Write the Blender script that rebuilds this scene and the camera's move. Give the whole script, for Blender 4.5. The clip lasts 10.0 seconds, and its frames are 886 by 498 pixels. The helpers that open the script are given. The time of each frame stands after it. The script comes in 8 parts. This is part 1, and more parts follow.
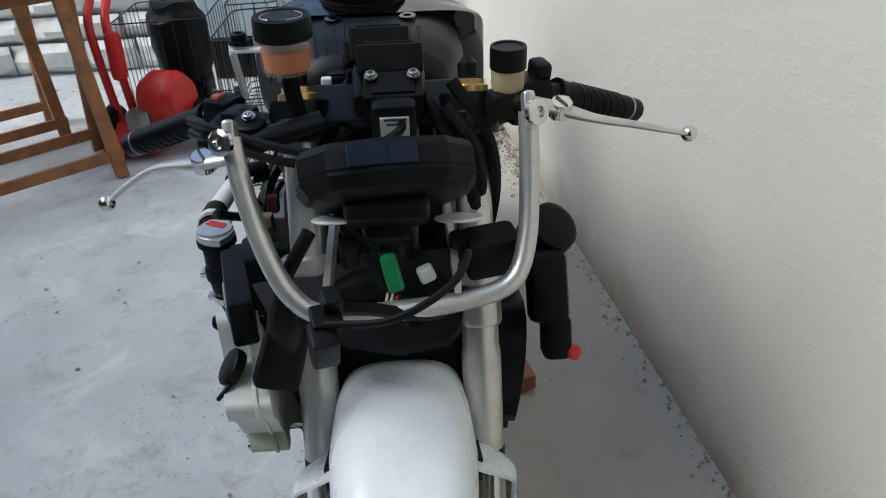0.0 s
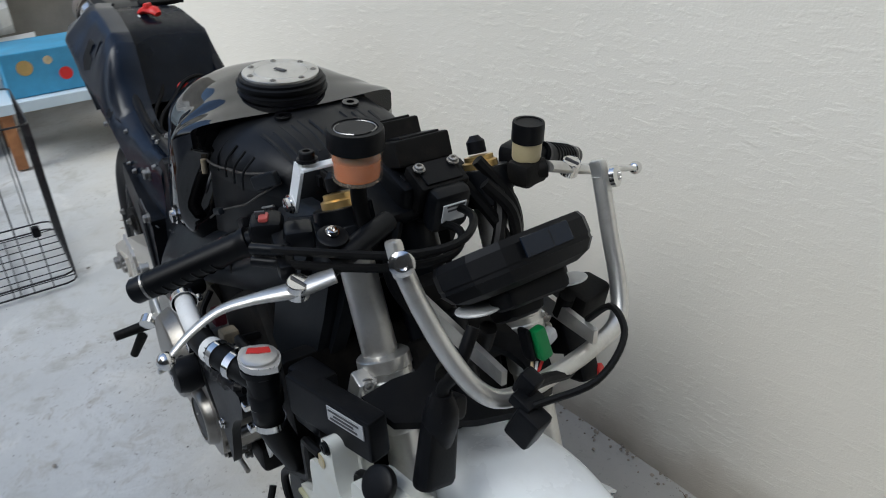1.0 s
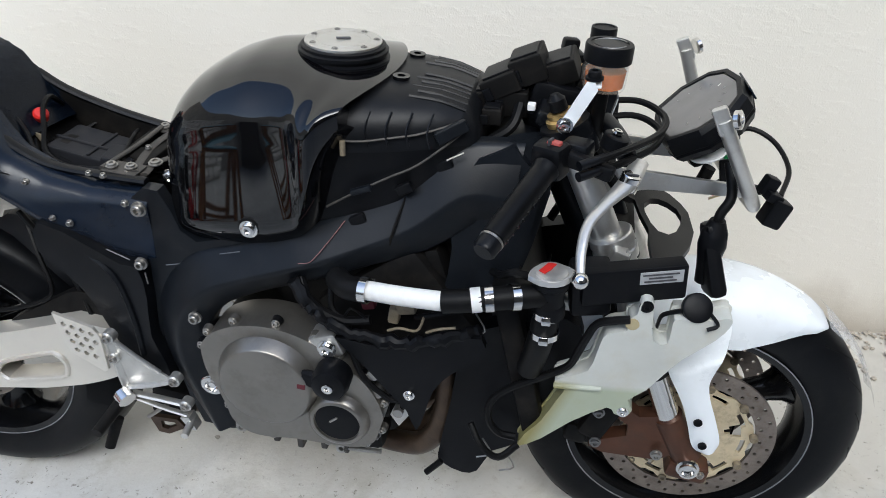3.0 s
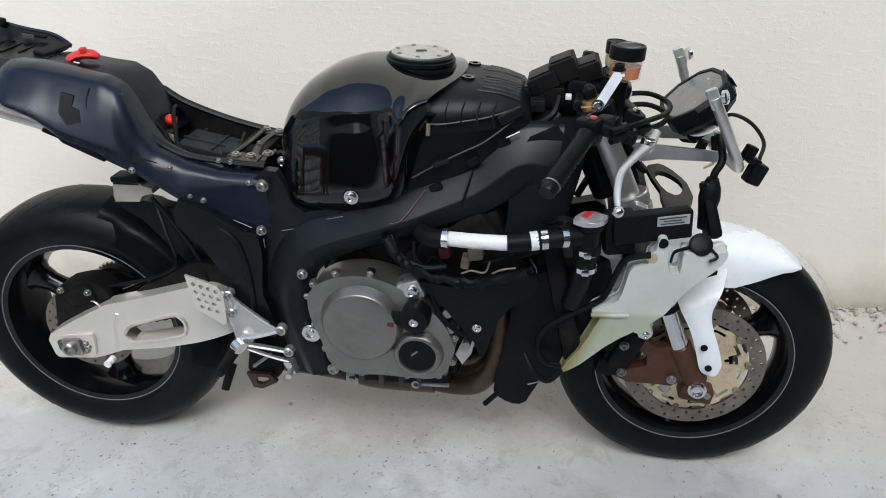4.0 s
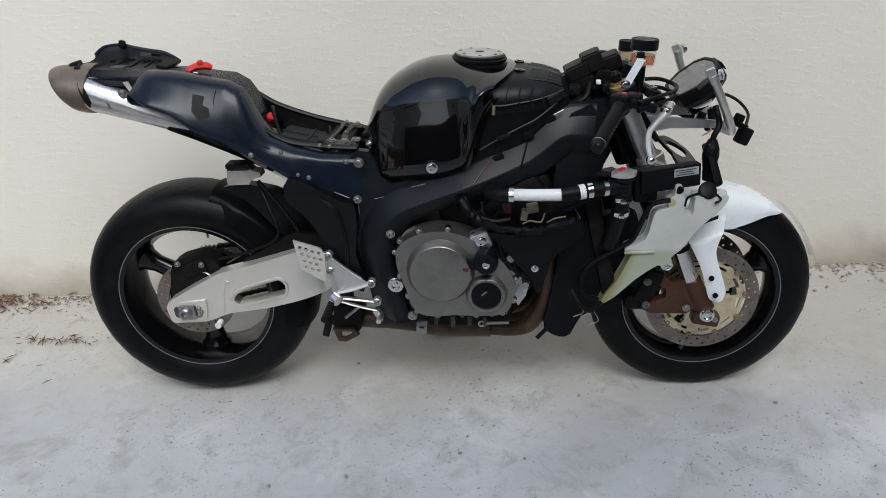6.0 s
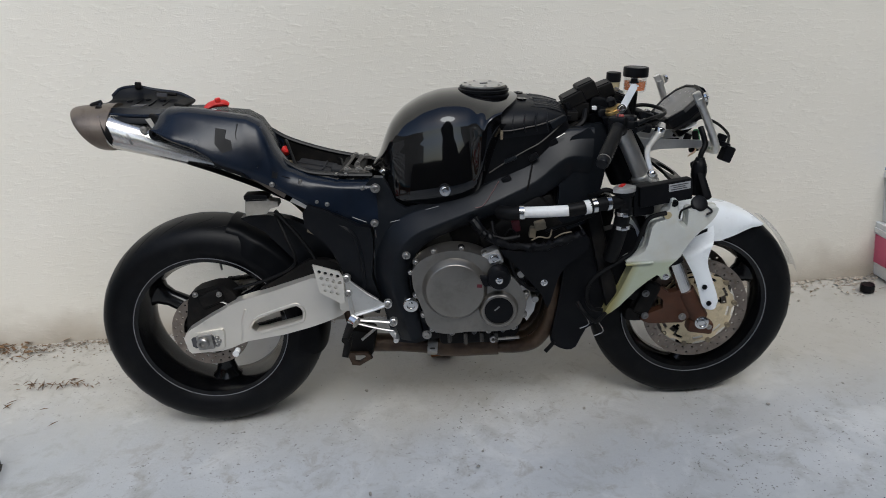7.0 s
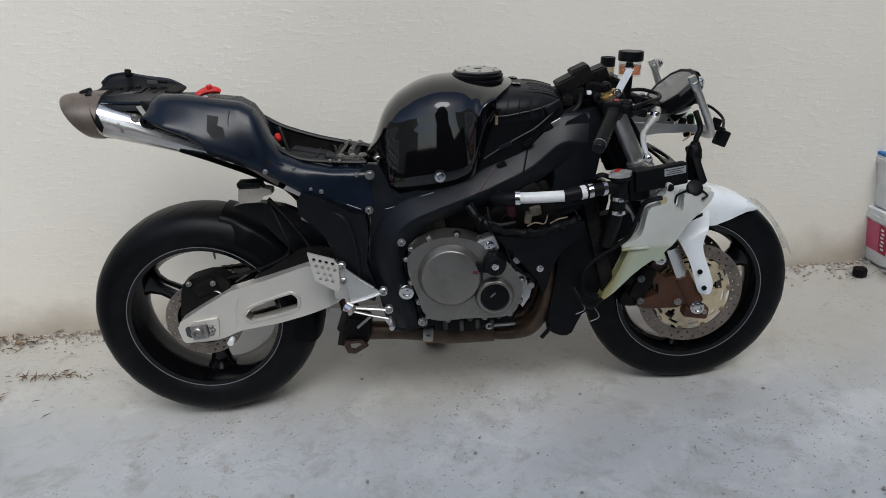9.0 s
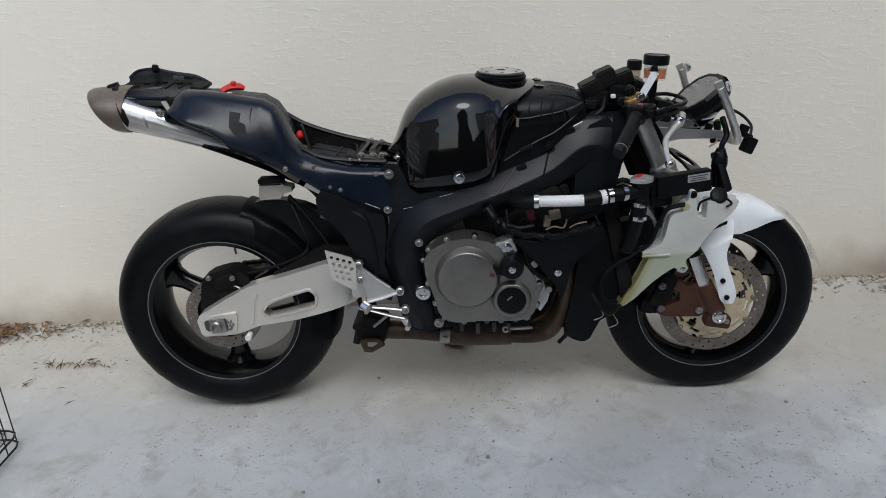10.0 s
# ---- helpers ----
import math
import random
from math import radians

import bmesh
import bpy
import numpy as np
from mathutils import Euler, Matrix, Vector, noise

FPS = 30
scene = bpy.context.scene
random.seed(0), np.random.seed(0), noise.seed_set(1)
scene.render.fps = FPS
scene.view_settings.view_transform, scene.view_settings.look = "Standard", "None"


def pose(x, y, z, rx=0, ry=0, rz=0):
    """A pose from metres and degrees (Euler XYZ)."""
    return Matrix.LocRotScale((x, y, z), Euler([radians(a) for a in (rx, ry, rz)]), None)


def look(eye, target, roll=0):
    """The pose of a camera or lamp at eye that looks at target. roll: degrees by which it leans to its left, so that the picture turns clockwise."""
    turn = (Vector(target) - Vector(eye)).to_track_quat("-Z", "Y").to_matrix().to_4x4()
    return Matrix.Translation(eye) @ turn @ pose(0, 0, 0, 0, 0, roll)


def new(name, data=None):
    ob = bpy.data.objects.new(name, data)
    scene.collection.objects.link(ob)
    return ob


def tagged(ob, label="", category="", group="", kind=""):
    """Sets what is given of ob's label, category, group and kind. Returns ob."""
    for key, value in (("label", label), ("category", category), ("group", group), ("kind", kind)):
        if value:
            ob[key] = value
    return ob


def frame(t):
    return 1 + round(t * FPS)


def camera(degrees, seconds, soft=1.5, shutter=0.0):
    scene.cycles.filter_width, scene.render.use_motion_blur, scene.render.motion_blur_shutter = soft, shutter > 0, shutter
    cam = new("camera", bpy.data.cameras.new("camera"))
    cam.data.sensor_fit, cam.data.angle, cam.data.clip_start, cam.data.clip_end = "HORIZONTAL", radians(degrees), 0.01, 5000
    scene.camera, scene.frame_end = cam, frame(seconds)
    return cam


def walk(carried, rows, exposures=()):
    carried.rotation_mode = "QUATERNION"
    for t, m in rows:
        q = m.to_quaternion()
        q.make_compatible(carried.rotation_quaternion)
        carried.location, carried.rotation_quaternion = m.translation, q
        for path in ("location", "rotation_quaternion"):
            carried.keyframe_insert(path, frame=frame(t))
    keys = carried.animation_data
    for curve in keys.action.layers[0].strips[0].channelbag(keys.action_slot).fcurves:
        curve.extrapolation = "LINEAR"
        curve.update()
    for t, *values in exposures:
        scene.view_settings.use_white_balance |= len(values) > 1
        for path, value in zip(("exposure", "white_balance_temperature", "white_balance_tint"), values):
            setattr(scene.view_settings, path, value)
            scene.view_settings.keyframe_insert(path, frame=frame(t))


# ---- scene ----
cam = camera(60.6, 10.0, 0.9, 0.22)
PATH = [
    (0, (2.076, 0.091, 1.194), (0.341, 0.151, 0.201), -3.6),
    (0.3, (2.07, 0.018, 1.223), (0.333, 0.216, 0.253), -3.5),
    (0.5, (2.043, -0.073, 1.246), (0.336, 0.305, 0.274), -1.6),
    (0.8, (1.981, -0.267, 1.281), (0.434, 0.505, 0.276), -1.7),
    (1, (1.939, -0.39, 1.297), (0.463, 0.547, 0.326), -2.6),
    (1.2, (1.883, -0.448, 1.3), (0.525, 0.652, 0.326), -0.5),
    (1.5, (1.758, -0.524, 1.301), (0.578, 0.697, 0.243), 0.4),
    (1.8, (1.581, -0.573, 1.3), (0.594, 0.745, 0.165), 0.0),
    (2, (1.498, -0.613, 1.302), (0.609, 0.76, 0.151), 1.7),
    (2.2, (1.427, -0.666, 1.304), (0.63, 0.774, 0.168), 1.4),
    (2.5, (1.31, -0.817, 1.314), (0.71, 0.722, 0.186), 0.3),
    (2.8, (1.216, -0.966, 1.334), (0.845, 0.632, 0.191), -0.5),
    (3, (1.195, -1.055, 1.334), (0.86, 0.59, 0.246), -1.0),
    (3.2, (1.206, -1.147, 1.336), (0.837, 0.522, 0.298), -1.7),
    (4.3, (1.044, -1.541, 1.362), (0.786, 0.192, 0.419), -2.2),
    (4.5, (0.994, -1.601, 1.362), (0.755, 0.15, 0.425), -2.8),
    (5, (0.88, -1.726, 1.36), (0.751, 0.036, 0.423), -2.1),
    (5.5, (0.871, -1.813, 1.38), (0.723, -0.04, 0.466), -1.9),
    (5.7, (0.911, -1.841, 1.391), (0.724, -0.073, 0.476), -2.9),
    (6.8, (0.822, -2.035, 1.333), (0.654, -0.184, 0.595), -2.7),
    (7, (0.745, -2.044, 1.337), (0.696, -0.19, 0.59), -3.2),
    (7.5, (0.682, -2.071, 1.33), (0.722, -0.215, 0.588), -2.6),
    (8, (0.696, -2.051, 1.326), (0.71, -0.201, 0.566), -3.2),
    (8.5, (0.718, -2.041, 1.325), (0.717, -0.194, 0.557), -3.1),
    (9, (0.732, -2.038, 1.326), (0.706, -0.194, 0.553), -3.4),
    (9.5, (0.746, -2.043, 1.332), (0.682, -0.203, 0.55), -3.3),
    (10, (0.775, -2.027, 1.326), (0.66, -0.185, 0.555), -2.9),
]
# seconds, stops, kelvin, tint
EXPOSURES = [(0, 0.29, 5860, 4), (1, 0.27, 5840, 5), (2, 0.42, 5800, 5), (2.5, 0.58, 5830, 6), (3, 0.78, 5930, 6), (4.5, 0.57, 6000, 7), (5.5, 0.43, 6020, 7), (7, 0.15, 6030, 7), (10, 0.12, 6030, 7)]
walk(cam, [(t, look(eye, target, roll)) for t, eye, target, roll in PATH], EXPOSURES)

# ---- light ----
world = bpy.data.worlds.new("sky")
scene.world = world
world.use_nodes = True
wn = world.node_tree
sky = wn.nodes.new("ShaderNodeTexSky")
sky.sky_type, sky.sun_disc = "NISHITA", False
SUN_UP, SUN_ROUND = 47.0, 170.0
sky.sun_elevation, sky.sun_rotation = radians(SUN_UP), radians(SUN_ROUND)
sky.air_density, sky.dust_density, sky.ozone_density = 1.0, 3.0, 1.0
wn.links.new(sky.outputs[0], wn.nodes["Background"].inputs[0])
wn.nodes["Background"].inputs[1].default_value = 0.15
sun_data = bpy.data.lights.new("sun", "SUN")
sun_data.energy, sun_data.angle, sun_data.color = 1.7, radians(40), (1.0, 0.985, 0.95)
sun = new("sun", sun_data)
az = radians(SUN_ROUND)
toward = Vector((math.sin(az) * math.cos(radians(SUN_UP)), math.cos(az) * math.cos(radians(SUN_UP)), math.sin(radians(SUN_UP))))
sun.matrix_world = look(toward * 30, (0, 0, 0))


# ---- materials ----
def mat(name, col, rough=0.5, metal=0.0, vary=0.12, scale=9.0, grain=220.0, bump=0.08, coat=0.0, col2=None, alpha=1.0,
        trans=0.0, ior=1.45, dirt=None, dirt_amount=0.0, rough_vary=0.1, emit=None, spec=0.5):
    m = bpy.data.materials.new(name)
    m.use_nodes = True
    t = m.node_tree
    L, N = t.links.new, t.nodes.new
    b = t.nodes["Principled BSDF"]
    co = N("ShaderNodeTexCoord")
    n1 = N("ShaderNodeTexNoise")
    n1.inputs["Scale"].default_value, n1.inputs["Detail"].default_value, n1.inputs["Roughness"].default_value = scale, 6, 0.6
    n2 = N("ShaderNodeTexNoise")
    n2.inputs["Scale"].default_value, n2.inputs["Detail"].default_value = grain, 4
    L(co.outputs["Object"], n1.inputs["Vector"])
    L(co.outputs["Object"], n2.inputs["Vector"])
    r = N("ShaderNodeValToRGB")
    c1 = col2 or tuple(min(1.0, c * (1 + vary)) for c in col)
    c0 = tuple(c * (1 - vary) for c in col)
    r.color_ramp.elements[0].position, r.color_ramp.elements[1].position = 0.3, 0.72
    r.color_ramp.elements[0].color, r.color_ramp.elements[1].color = (*c0, 1), (*c1, 1)
    L(n1.outputs["Fac"], r.inputs["Fac"])
    out = r.outputs["Color"]
    if dirt:
        n3 = N("ShaderNodeTexNoise")
        n3.inputs["Scale"].default_value, n3.inputs["Detail"].default_value, n3.inputs["Roughness"].default_value = scale * 2.3, 9, 0.72
        L(co.outputs["Object"], n3.inputs["Vector"])
        rr = N("ShaderNodeMapRange")
        rr.inputs[1].default_value, rr.inputs[2].default_value, rr.inputs[4].default_value = 0.5, 0.7, dirt_amount
        L(n3.outputs["Fac"], rr.inputs[0])
        mx = N("ShaderNodeMix")
        mx.data_type = "RGBA"
        L(rr.outputs[0], mx.inputs["Factor"])
        L(out, mx.inputs["A"])
        mx.inputs["B"].default_value = (*dirt, 1)
        out = mx.outputs["Result"]
    L(out, b.inputs["Base Color"])
    rm = N("ShaderNodeMapRange")
    rm.inputs[3].default_value, rm.inputs[4].default_value = max(0.02, rough - rough_vary), min(1, rough + rough_vary)
    L(n1.outputs["Fac"], rm.inputs[0])
    L(rm.outputs[0], b.inputs["Roughness"])
    b.inputs["Metallic"].default_value = metal
    b.inputs["Specular IOR Level"].default_value = spec
    b.inputs["Coat Weight"].default_value = coat
    b.inputs["Coat Roughness"].default_value = 0.04
    b.inputs["Alpha"].default_value = alpha
    b.inputs["Transmission Weight"].default_value = trans
    b.inputs["IOR"].default_value = ior
    if bump:
        bp = N("ShaderNodeBump")
        bp.inputs["Strength"].default_value, bp.inputs["Distance"].default_value = bump, 0.002
        L(n2.outputs["Fac"], bp.inputs["Height"])
        L(bp.outputs[0], b.inputs["Normal"])
    if emit:
        b.inputs["Emission Color"].default_value, b.inputs["Emission Strength"].default_value = (*emit[:3], 1), emit[3]
    return m


GLOSS_BLACK = mat("gloss_black_paint", (0.002, 0.002, 0.0024), 0.05, 0, 0.3, 6, 60, 0.0, coat=0.35, rough_vary=0.02, spec=0.5)
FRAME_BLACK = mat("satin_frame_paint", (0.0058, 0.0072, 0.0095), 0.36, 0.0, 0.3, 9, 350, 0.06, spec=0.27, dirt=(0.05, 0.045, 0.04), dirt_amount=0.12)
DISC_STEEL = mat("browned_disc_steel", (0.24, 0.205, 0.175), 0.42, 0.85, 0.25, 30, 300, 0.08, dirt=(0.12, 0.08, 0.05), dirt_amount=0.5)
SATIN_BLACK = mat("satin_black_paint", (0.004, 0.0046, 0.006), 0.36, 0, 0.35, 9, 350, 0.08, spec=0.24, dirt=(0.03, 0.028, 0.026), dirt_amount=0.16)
BLACK_PLASTIC = mat("black_plastic", (0.0035, 0.0038, 0.0048), 0.42, 0, 0.35, 9, 350, 0.08, spec=0.18, dirt=(0.025, 0.023, 0.02), dirt_amount=0.16)
NAVY_PLASTIC = mat("blue_black_plastic", (0.0060, 0.0102, 0.0195), 0.25, 0, 0.35, 9, 350, 0.08, spec=0.36, dirt=(0.03, 0.03, 0.03), dirt_amount=0.14)
DUSTY_BLACK = mat("dusty_black", (0.0045, 0.0042, 0.004), 0.58, 0, 0.35, 9, 350, 0.08, spec=0.18, dirt=(0.05, 0.042, 0.034), dirt_amount=0.22)
RUBBER = mat("tyre_rubber", (0.0032, 0.0035, 0.0044), 0.40, 0, 0.35, 9, 350, 0.08, spec=0.17, dirt=(0.022, 0.021, 0.019), dirt_amount=0.25)
HOSE_RUBBER = mat("hose_rubber", (0.0038, 0.0038, 0.004), 0.48, 0, 0.35, 9, 350, 0.08, spec=0.18, dirt=(0.02, 0.02, 0.02), dirt_amount=0.12)
BRUSHED = mat("brushed_steel", (0.66, 0.65, 0.63), 0.30, 0.7, 0.08, 8, 400, 0.05, dirt=(0.3, 0.26, 0.22), dirt_amount=0.3)
ALU = mat("bare_aluminium", (0.62, 0.61, 0.58), 0.36, 0.85, 0.12, 10, 300, 0.06, dirt=(0.25, 0.2, 0.15), dirt_amount=0.3)
ALU_PAINT = mat("silver_paint", (0.74, 0.70, 0.625), 0.30, 0.65, 0.06, 6, 60, 0.0, rough_vary=0.05)
CHROME = mat("polished_steel", (0.72, 0.71, 0.69), 0.14, 1.0, 0.06, 10, 200, 0.0, rough_vary=0.05)
STEEL = mat("dull_steel", (0.36, 0.35, 0.33), 0.38, 0.9, 0.2, 30, 300, 0.08, dirt=(0.16, 0.12, 0.08), dirt_amount=0.4)
ENGINE_GREY = mat("engine_cover_grey", (0.235, 0.222, 0.20), 0.33, 0.82, 0.1, 9, 500, 0.08, dirt=(0.12, 0.1, 0.08), dirt_amount=0.35)
BROWN_CAST = mat("bronze_brown_paint", (0.085, 0.036, 0.020), 0.45, 0.35, 0.25, 16, 300, 0.12, dirt=(0.05, 0.035, 0.025), dirt_amount=0.5)
EXHAUST = mat("heat_browned_steel", (0.046, 0.029, 0.020), 0.42, 0.6, 0.35, 12, 250, 0.12, col2=(0.125, 0.085, 0.055), dirt=(0.05, 0.035, 0.03), dirt_amount=0.6)
TITAN = mat("titanium_grey_cap", (0.17, 0.14, 0.115), 0.38, 0.6, 0.2, 14, 300, 0.06, dirt=(0.07, 0.05, 0.04), dirt_amount=0.4)
WHITE_PAINT = mat("white_fender_paint", (0.80, 0.83, 0.85), 0.28, 0, 0.03, 8, 200, 0.02, coat=0.2, dirt=(0.55, 0.53, 0.48), dirt_amount=0.15)
GOLD = mat("gold_anodised", (0.62, 0.43, 0.17), 0.35, 0.85, 0.15, 20, 300, 0.05)
DISC_GOLD = mat("pale_gold_carrier", (0.68, 0.57, 0.38), 0.40, 0.6, 0.15, 14, 300, 0.08, dirt=(0.15, 0.1, 0.06), dirt_amount=0.5)
AMBER = mat("amber_plastic", (0.40, 0.34, 0.20), 0.3, 0, 0.12, 20, 200, 0.0)
RED = mat("red_plastic", (0.55, 0.022, 0.018), 0.4, 0, 0.15, 12, 300, 0.05)
GREEN = mat("green_connector", (0.01, 0.17, 0.045), 0.45, 0, 0.15, 30, 300, 0.05)
WHITE_PLASTIC = mat("white_plastic", (0.75, 0.75, 0.73), 0.4, 0, 0.05, 12, 300, 0.04, dirt=(0.4, 0.36, 0.3), dirt_amount=0.3)
LABEL = mat("printed_label", (0.55, 0.56, 0.57), 0.5, 0, 0.05, 30, 300, 0.0)
INK = mat("label_ink", (0.05, 0.05, 0.055), 0.5, 0, 0.1, 30, 300, 0.0)
FLUID = mat("orange_brake_fluid", (0.56, 0.125, 0.012), 0.25, 0, 0.12, 30, 200, 0.0)
SMOKY = mat("smoky_reservoir_plastic", (0.62, 0.50, 0.38), 0.15, 0, 0.05, 30, 200, 0.0, alpha=0.13)
SCREEN = mat("grey_display", (0.12, 0.115, 0.11), 0.22, 0, 0.15, 20, 200, 0.0, coat=0.5)
TAN_WIRE = mat("tan_connector", (0.5, 0.4, 0.24), 0.5, 0, 0.2, 30, 300, 0.0)
BATTERY_GREY = mat("matte_grey_plastic", (0.013, 0.0135, 0.016), 0.6, 0, 0.3, 12, 350, 0.08, spec=0.25, dirt=(0.05, 0.045, 0.038), dirt_amount=0.3)
DUSTY_METAL = mat("dusty_grey_metal", (0.06, 0.055, 0.049), 0.55, 0.3, 0.3, 25, 350, 0.1, dirt=(0.03, 0.027, 0.024), dirt_amount=0.5)
OLD_TAN = mat("grimy_tan_plastic", (0.2, 0.165, 0.11), 0.55, 0, 0.3, 30, 300, 0.0, dirt=(0.05, 0.045, 0.04), dirt_amount=0.5)
OLD_RED = mat("grimy_red_plastic", (0.10, 0.012, 0.018), 0.55, 0, 0.3, 30, 300, 0.0)
DULL_BOLT = mat("dull_bolt_steel", (0.2, 0.2, 0.2), 0.42, 0.9, 0.25, 30, 300, 0.05, dirt=(0.06, 0.05, 0.04), dirt_amount=0.5)
POLISHED = mat("worn_polished_steel", (0.66, 0.65, 0.63), 0.2, 0.85, 0.1, 8, 400, 0.03, dirt=(0.3, 0.26, 0.22), dirt_amount=0.3, rough_vary=0.12)
BOX_LABEL = mat("grimy_label", (0.33, 0.34, 0.35), 0.5, 0, 0.15, 40, 300, 0.0)
WOOD = mat("orange_stained_wood", (0.30, 0.12, 0.045), 0.5, 0, 0.3, 14, 160, 0.15, col2=(0.42, 0.19, 0.075))
WIRE = mat("black_coated_wire", (0.012, 0.012, 0.014), 0.4, 0, 0.2, 40, 300, 0.0)
BLUE_LID = mat("blue_plastic", (0.03, 0.16, 0.42), 0.4, 0, 0.1, 12, 300, 0.03, dirt=(0.3, 0.35, 0.4), dirt_amount=0.2)
PINK = mat("pink_label", (0.62, 0.12, 0.2), 0.5, 0, 0.12, 10, 300, 0.0)
DARK_RED = mat("crimson_label", (0.36, 0.02, 0.06), 0.5, 0, 0.1, 10, 300, 0.0)
TEAL = mat("teal_plastic", (0.03, 0.26, 0.26), 0.5, 0, 0.1, 10, 300, 0.0)
PALE_BLUE = mat("pale_blue_panel", (0.54, 0.63, 0.69), 0.45, 0, 0.06, 5, 200, 0.03)
LEAF = mat("dry_leaves", (0.14, 0.062, 0.028), 0.8, 0, 0.5, 30, 300, 0.2, col2=(0.26, 0.16, 0.08))
CLEAR = mat("clear_film", (0.75, 0.77, 0.8), 0.15, 0, 0.05, 20, 200, 0.0, alpha=0.35)
RIM_LIP = mat("grey_rim_lip", (0.26, 0.26, 0.27), 0.3, 0.5, 0.2, 20, 200, 0.0)
RIM_BLACK = mat("black_wheel_paint", (0.0030, 0.0032, 0.0038), 0.17, 0, 0.35, 9, 350, 0.03, spec=0.40, dirt=(0.03, 0.026, 0.02), dirt_amount=0.15)


def plaster():
    m = bpy.data.materials.new("cream_plaster")
    m.use_nodes = True
    t = m.node_tree
    L, N = t.links.new, t.nodes.new
    b = t.nodes["Principled BSDF"]
    co = N("ShaderNodeTexCoord")
    big = N("ShaderNodeTexNoise")
    big.inputs["Scale"].default_value, big.inputs["Detail"].default_value = 1.3, 5
    L(co.outputs["Object"], big.inputs["Vector"])
    ramp = N("ShaderNodeValToRGB")
    ramp.color_ramp.elements[0].position, ramp.color_ramp.elements[1].position = 0.3, 0.7
    ramp.color_ramp.elements[0].color, ramp.color_ramp.elements[1].color = (0.672, 0.640, 0.562, 1), (0.735, 0.702, 0.632, 1)
    L(big.outputs["Fac"], ramp.inputs[0])
    # splash dirt and damp near the foot, with an uneven upper edge of its own
    sep = N("ShaderNodeSeparateXYZ")
    L(co.outputs["Object"], sep.inputs[0])
    edge = N("ShaderNodeTexNoise")
    edge.inputs["Scale"].default_value, edge.inputs["Detail"].default_value = 6, 8
    L(co.outputs["Object"], edge.inputs["Vector"])
    add = N("ShaderNodeMath")
    add.operation = "MULTIPLY_ADD"
    add.inputs[1].default_value = 0.24
    L(edge.outputs["Fac"], add.inputs[0])
    L(sep.outputs["Z"], add.inputs[2])
    rng = N("ShaderNodeMapRange")
    rng.inputs[1].default_value, rng.inputs[2].default_value, rng.inputs[3].default_value, rng.inputs[4].default_value = 0.10, 0.28, 0.82, 0.0
    L(add.outputs[0], rng.inputs[0])
    mx = N("ShaderNodeMix")
    mx.data_type = "RGBA"
    L(rng.outputs[0], mx.inputs["Factor"])
    L(ramp.outputs[0], mx.inputs["A"])
    mx.inputs["B"].default_value = (0.36, 0.31, 0.245, 1)
    L(mx.outputs["Result"], b.inputs["Base Color"])
    b.inputs["Roughness"].default_value = 0.9
    b.inputs["Specular IOR Level"].default_value = 0.2
    # trowel strokes: stretched noise, plus sand grain and scattered nicks
    mp = N("ShaderNodeMapping")
    mp.inputs["Scale"].default_value = (0.45, 1, 1.25)
    mp.inputs["Rotation"].default_value = (0, radians(18), 0)
    L(co.outputs["Object"], mp.inputs[0])
    st = N("ShaderNodeTexNoise")
    st.inputs["Scale"].default_value, st.inputs["Detail"].default_value, st.inputs["Roughness"].default_value, st.inputs["Distortion"].default_value = 48, 6, 0.56, 0.2
    L(mp.outputs[0], st.inputs["Vector"])
    cut = N("ShaderNodeMapRange")
    cut.inputs[1].default_value, cut.inputs[2].default_value = 0.50, 0.78
    L(st.outputs["Fac"], cut.inputs[0])
    patch = N("ShaderNodeTexNoise")
    patch.inputs["Scale"].default_value, patch.inputs["Detail"].default_value = 3.1, 3
    L(co.outputs["Object"], patch.inputs["Vector"])
    pr = N("ShaderNodeMapRange")
    pr.inputs[1].default_value, pr.inputs[2].default_value, pr.inputs[3].default_value = 0.38, 0.62, 0.45
    L(patch.outputs["Fac"], pr.inputs[0])
    mul = N("ShaderNodeMath")
    mul.operation = "MULTIPLY"
    L(cut.outputs[0], mul.inputs[0])
    L(pr.outputs[0], mul.inputs[1])
    b1 = N("ShaderNodeBump")
    b1.inputs["Strength"].default_value, b1.inputs["Distance"].default_value = 0.48, 0.0026
    L(mul.outputs[0], b1.inputs["Height"])
    gr = N("ShaderNodeTexNoise")
    gr.inputs["Scale"].default_value, gr.inputs["Detail"].default_value = 240, 3
    L(co.outputs["Object"], gr.inputs["Vector"])
    b2 = N("ShaderNodeBump")
    b2.inputs["Strength"].default_value, b2.inputs["Distance"].default_value = 0.32, 0.002
    L(gr.outputs["Fac"], b2.inputs["Height"])
    L(b1.outputs[0], b2.inputs["Normal"])
    L(b2.outputs[0], b.inputs["Normal"])
    return m


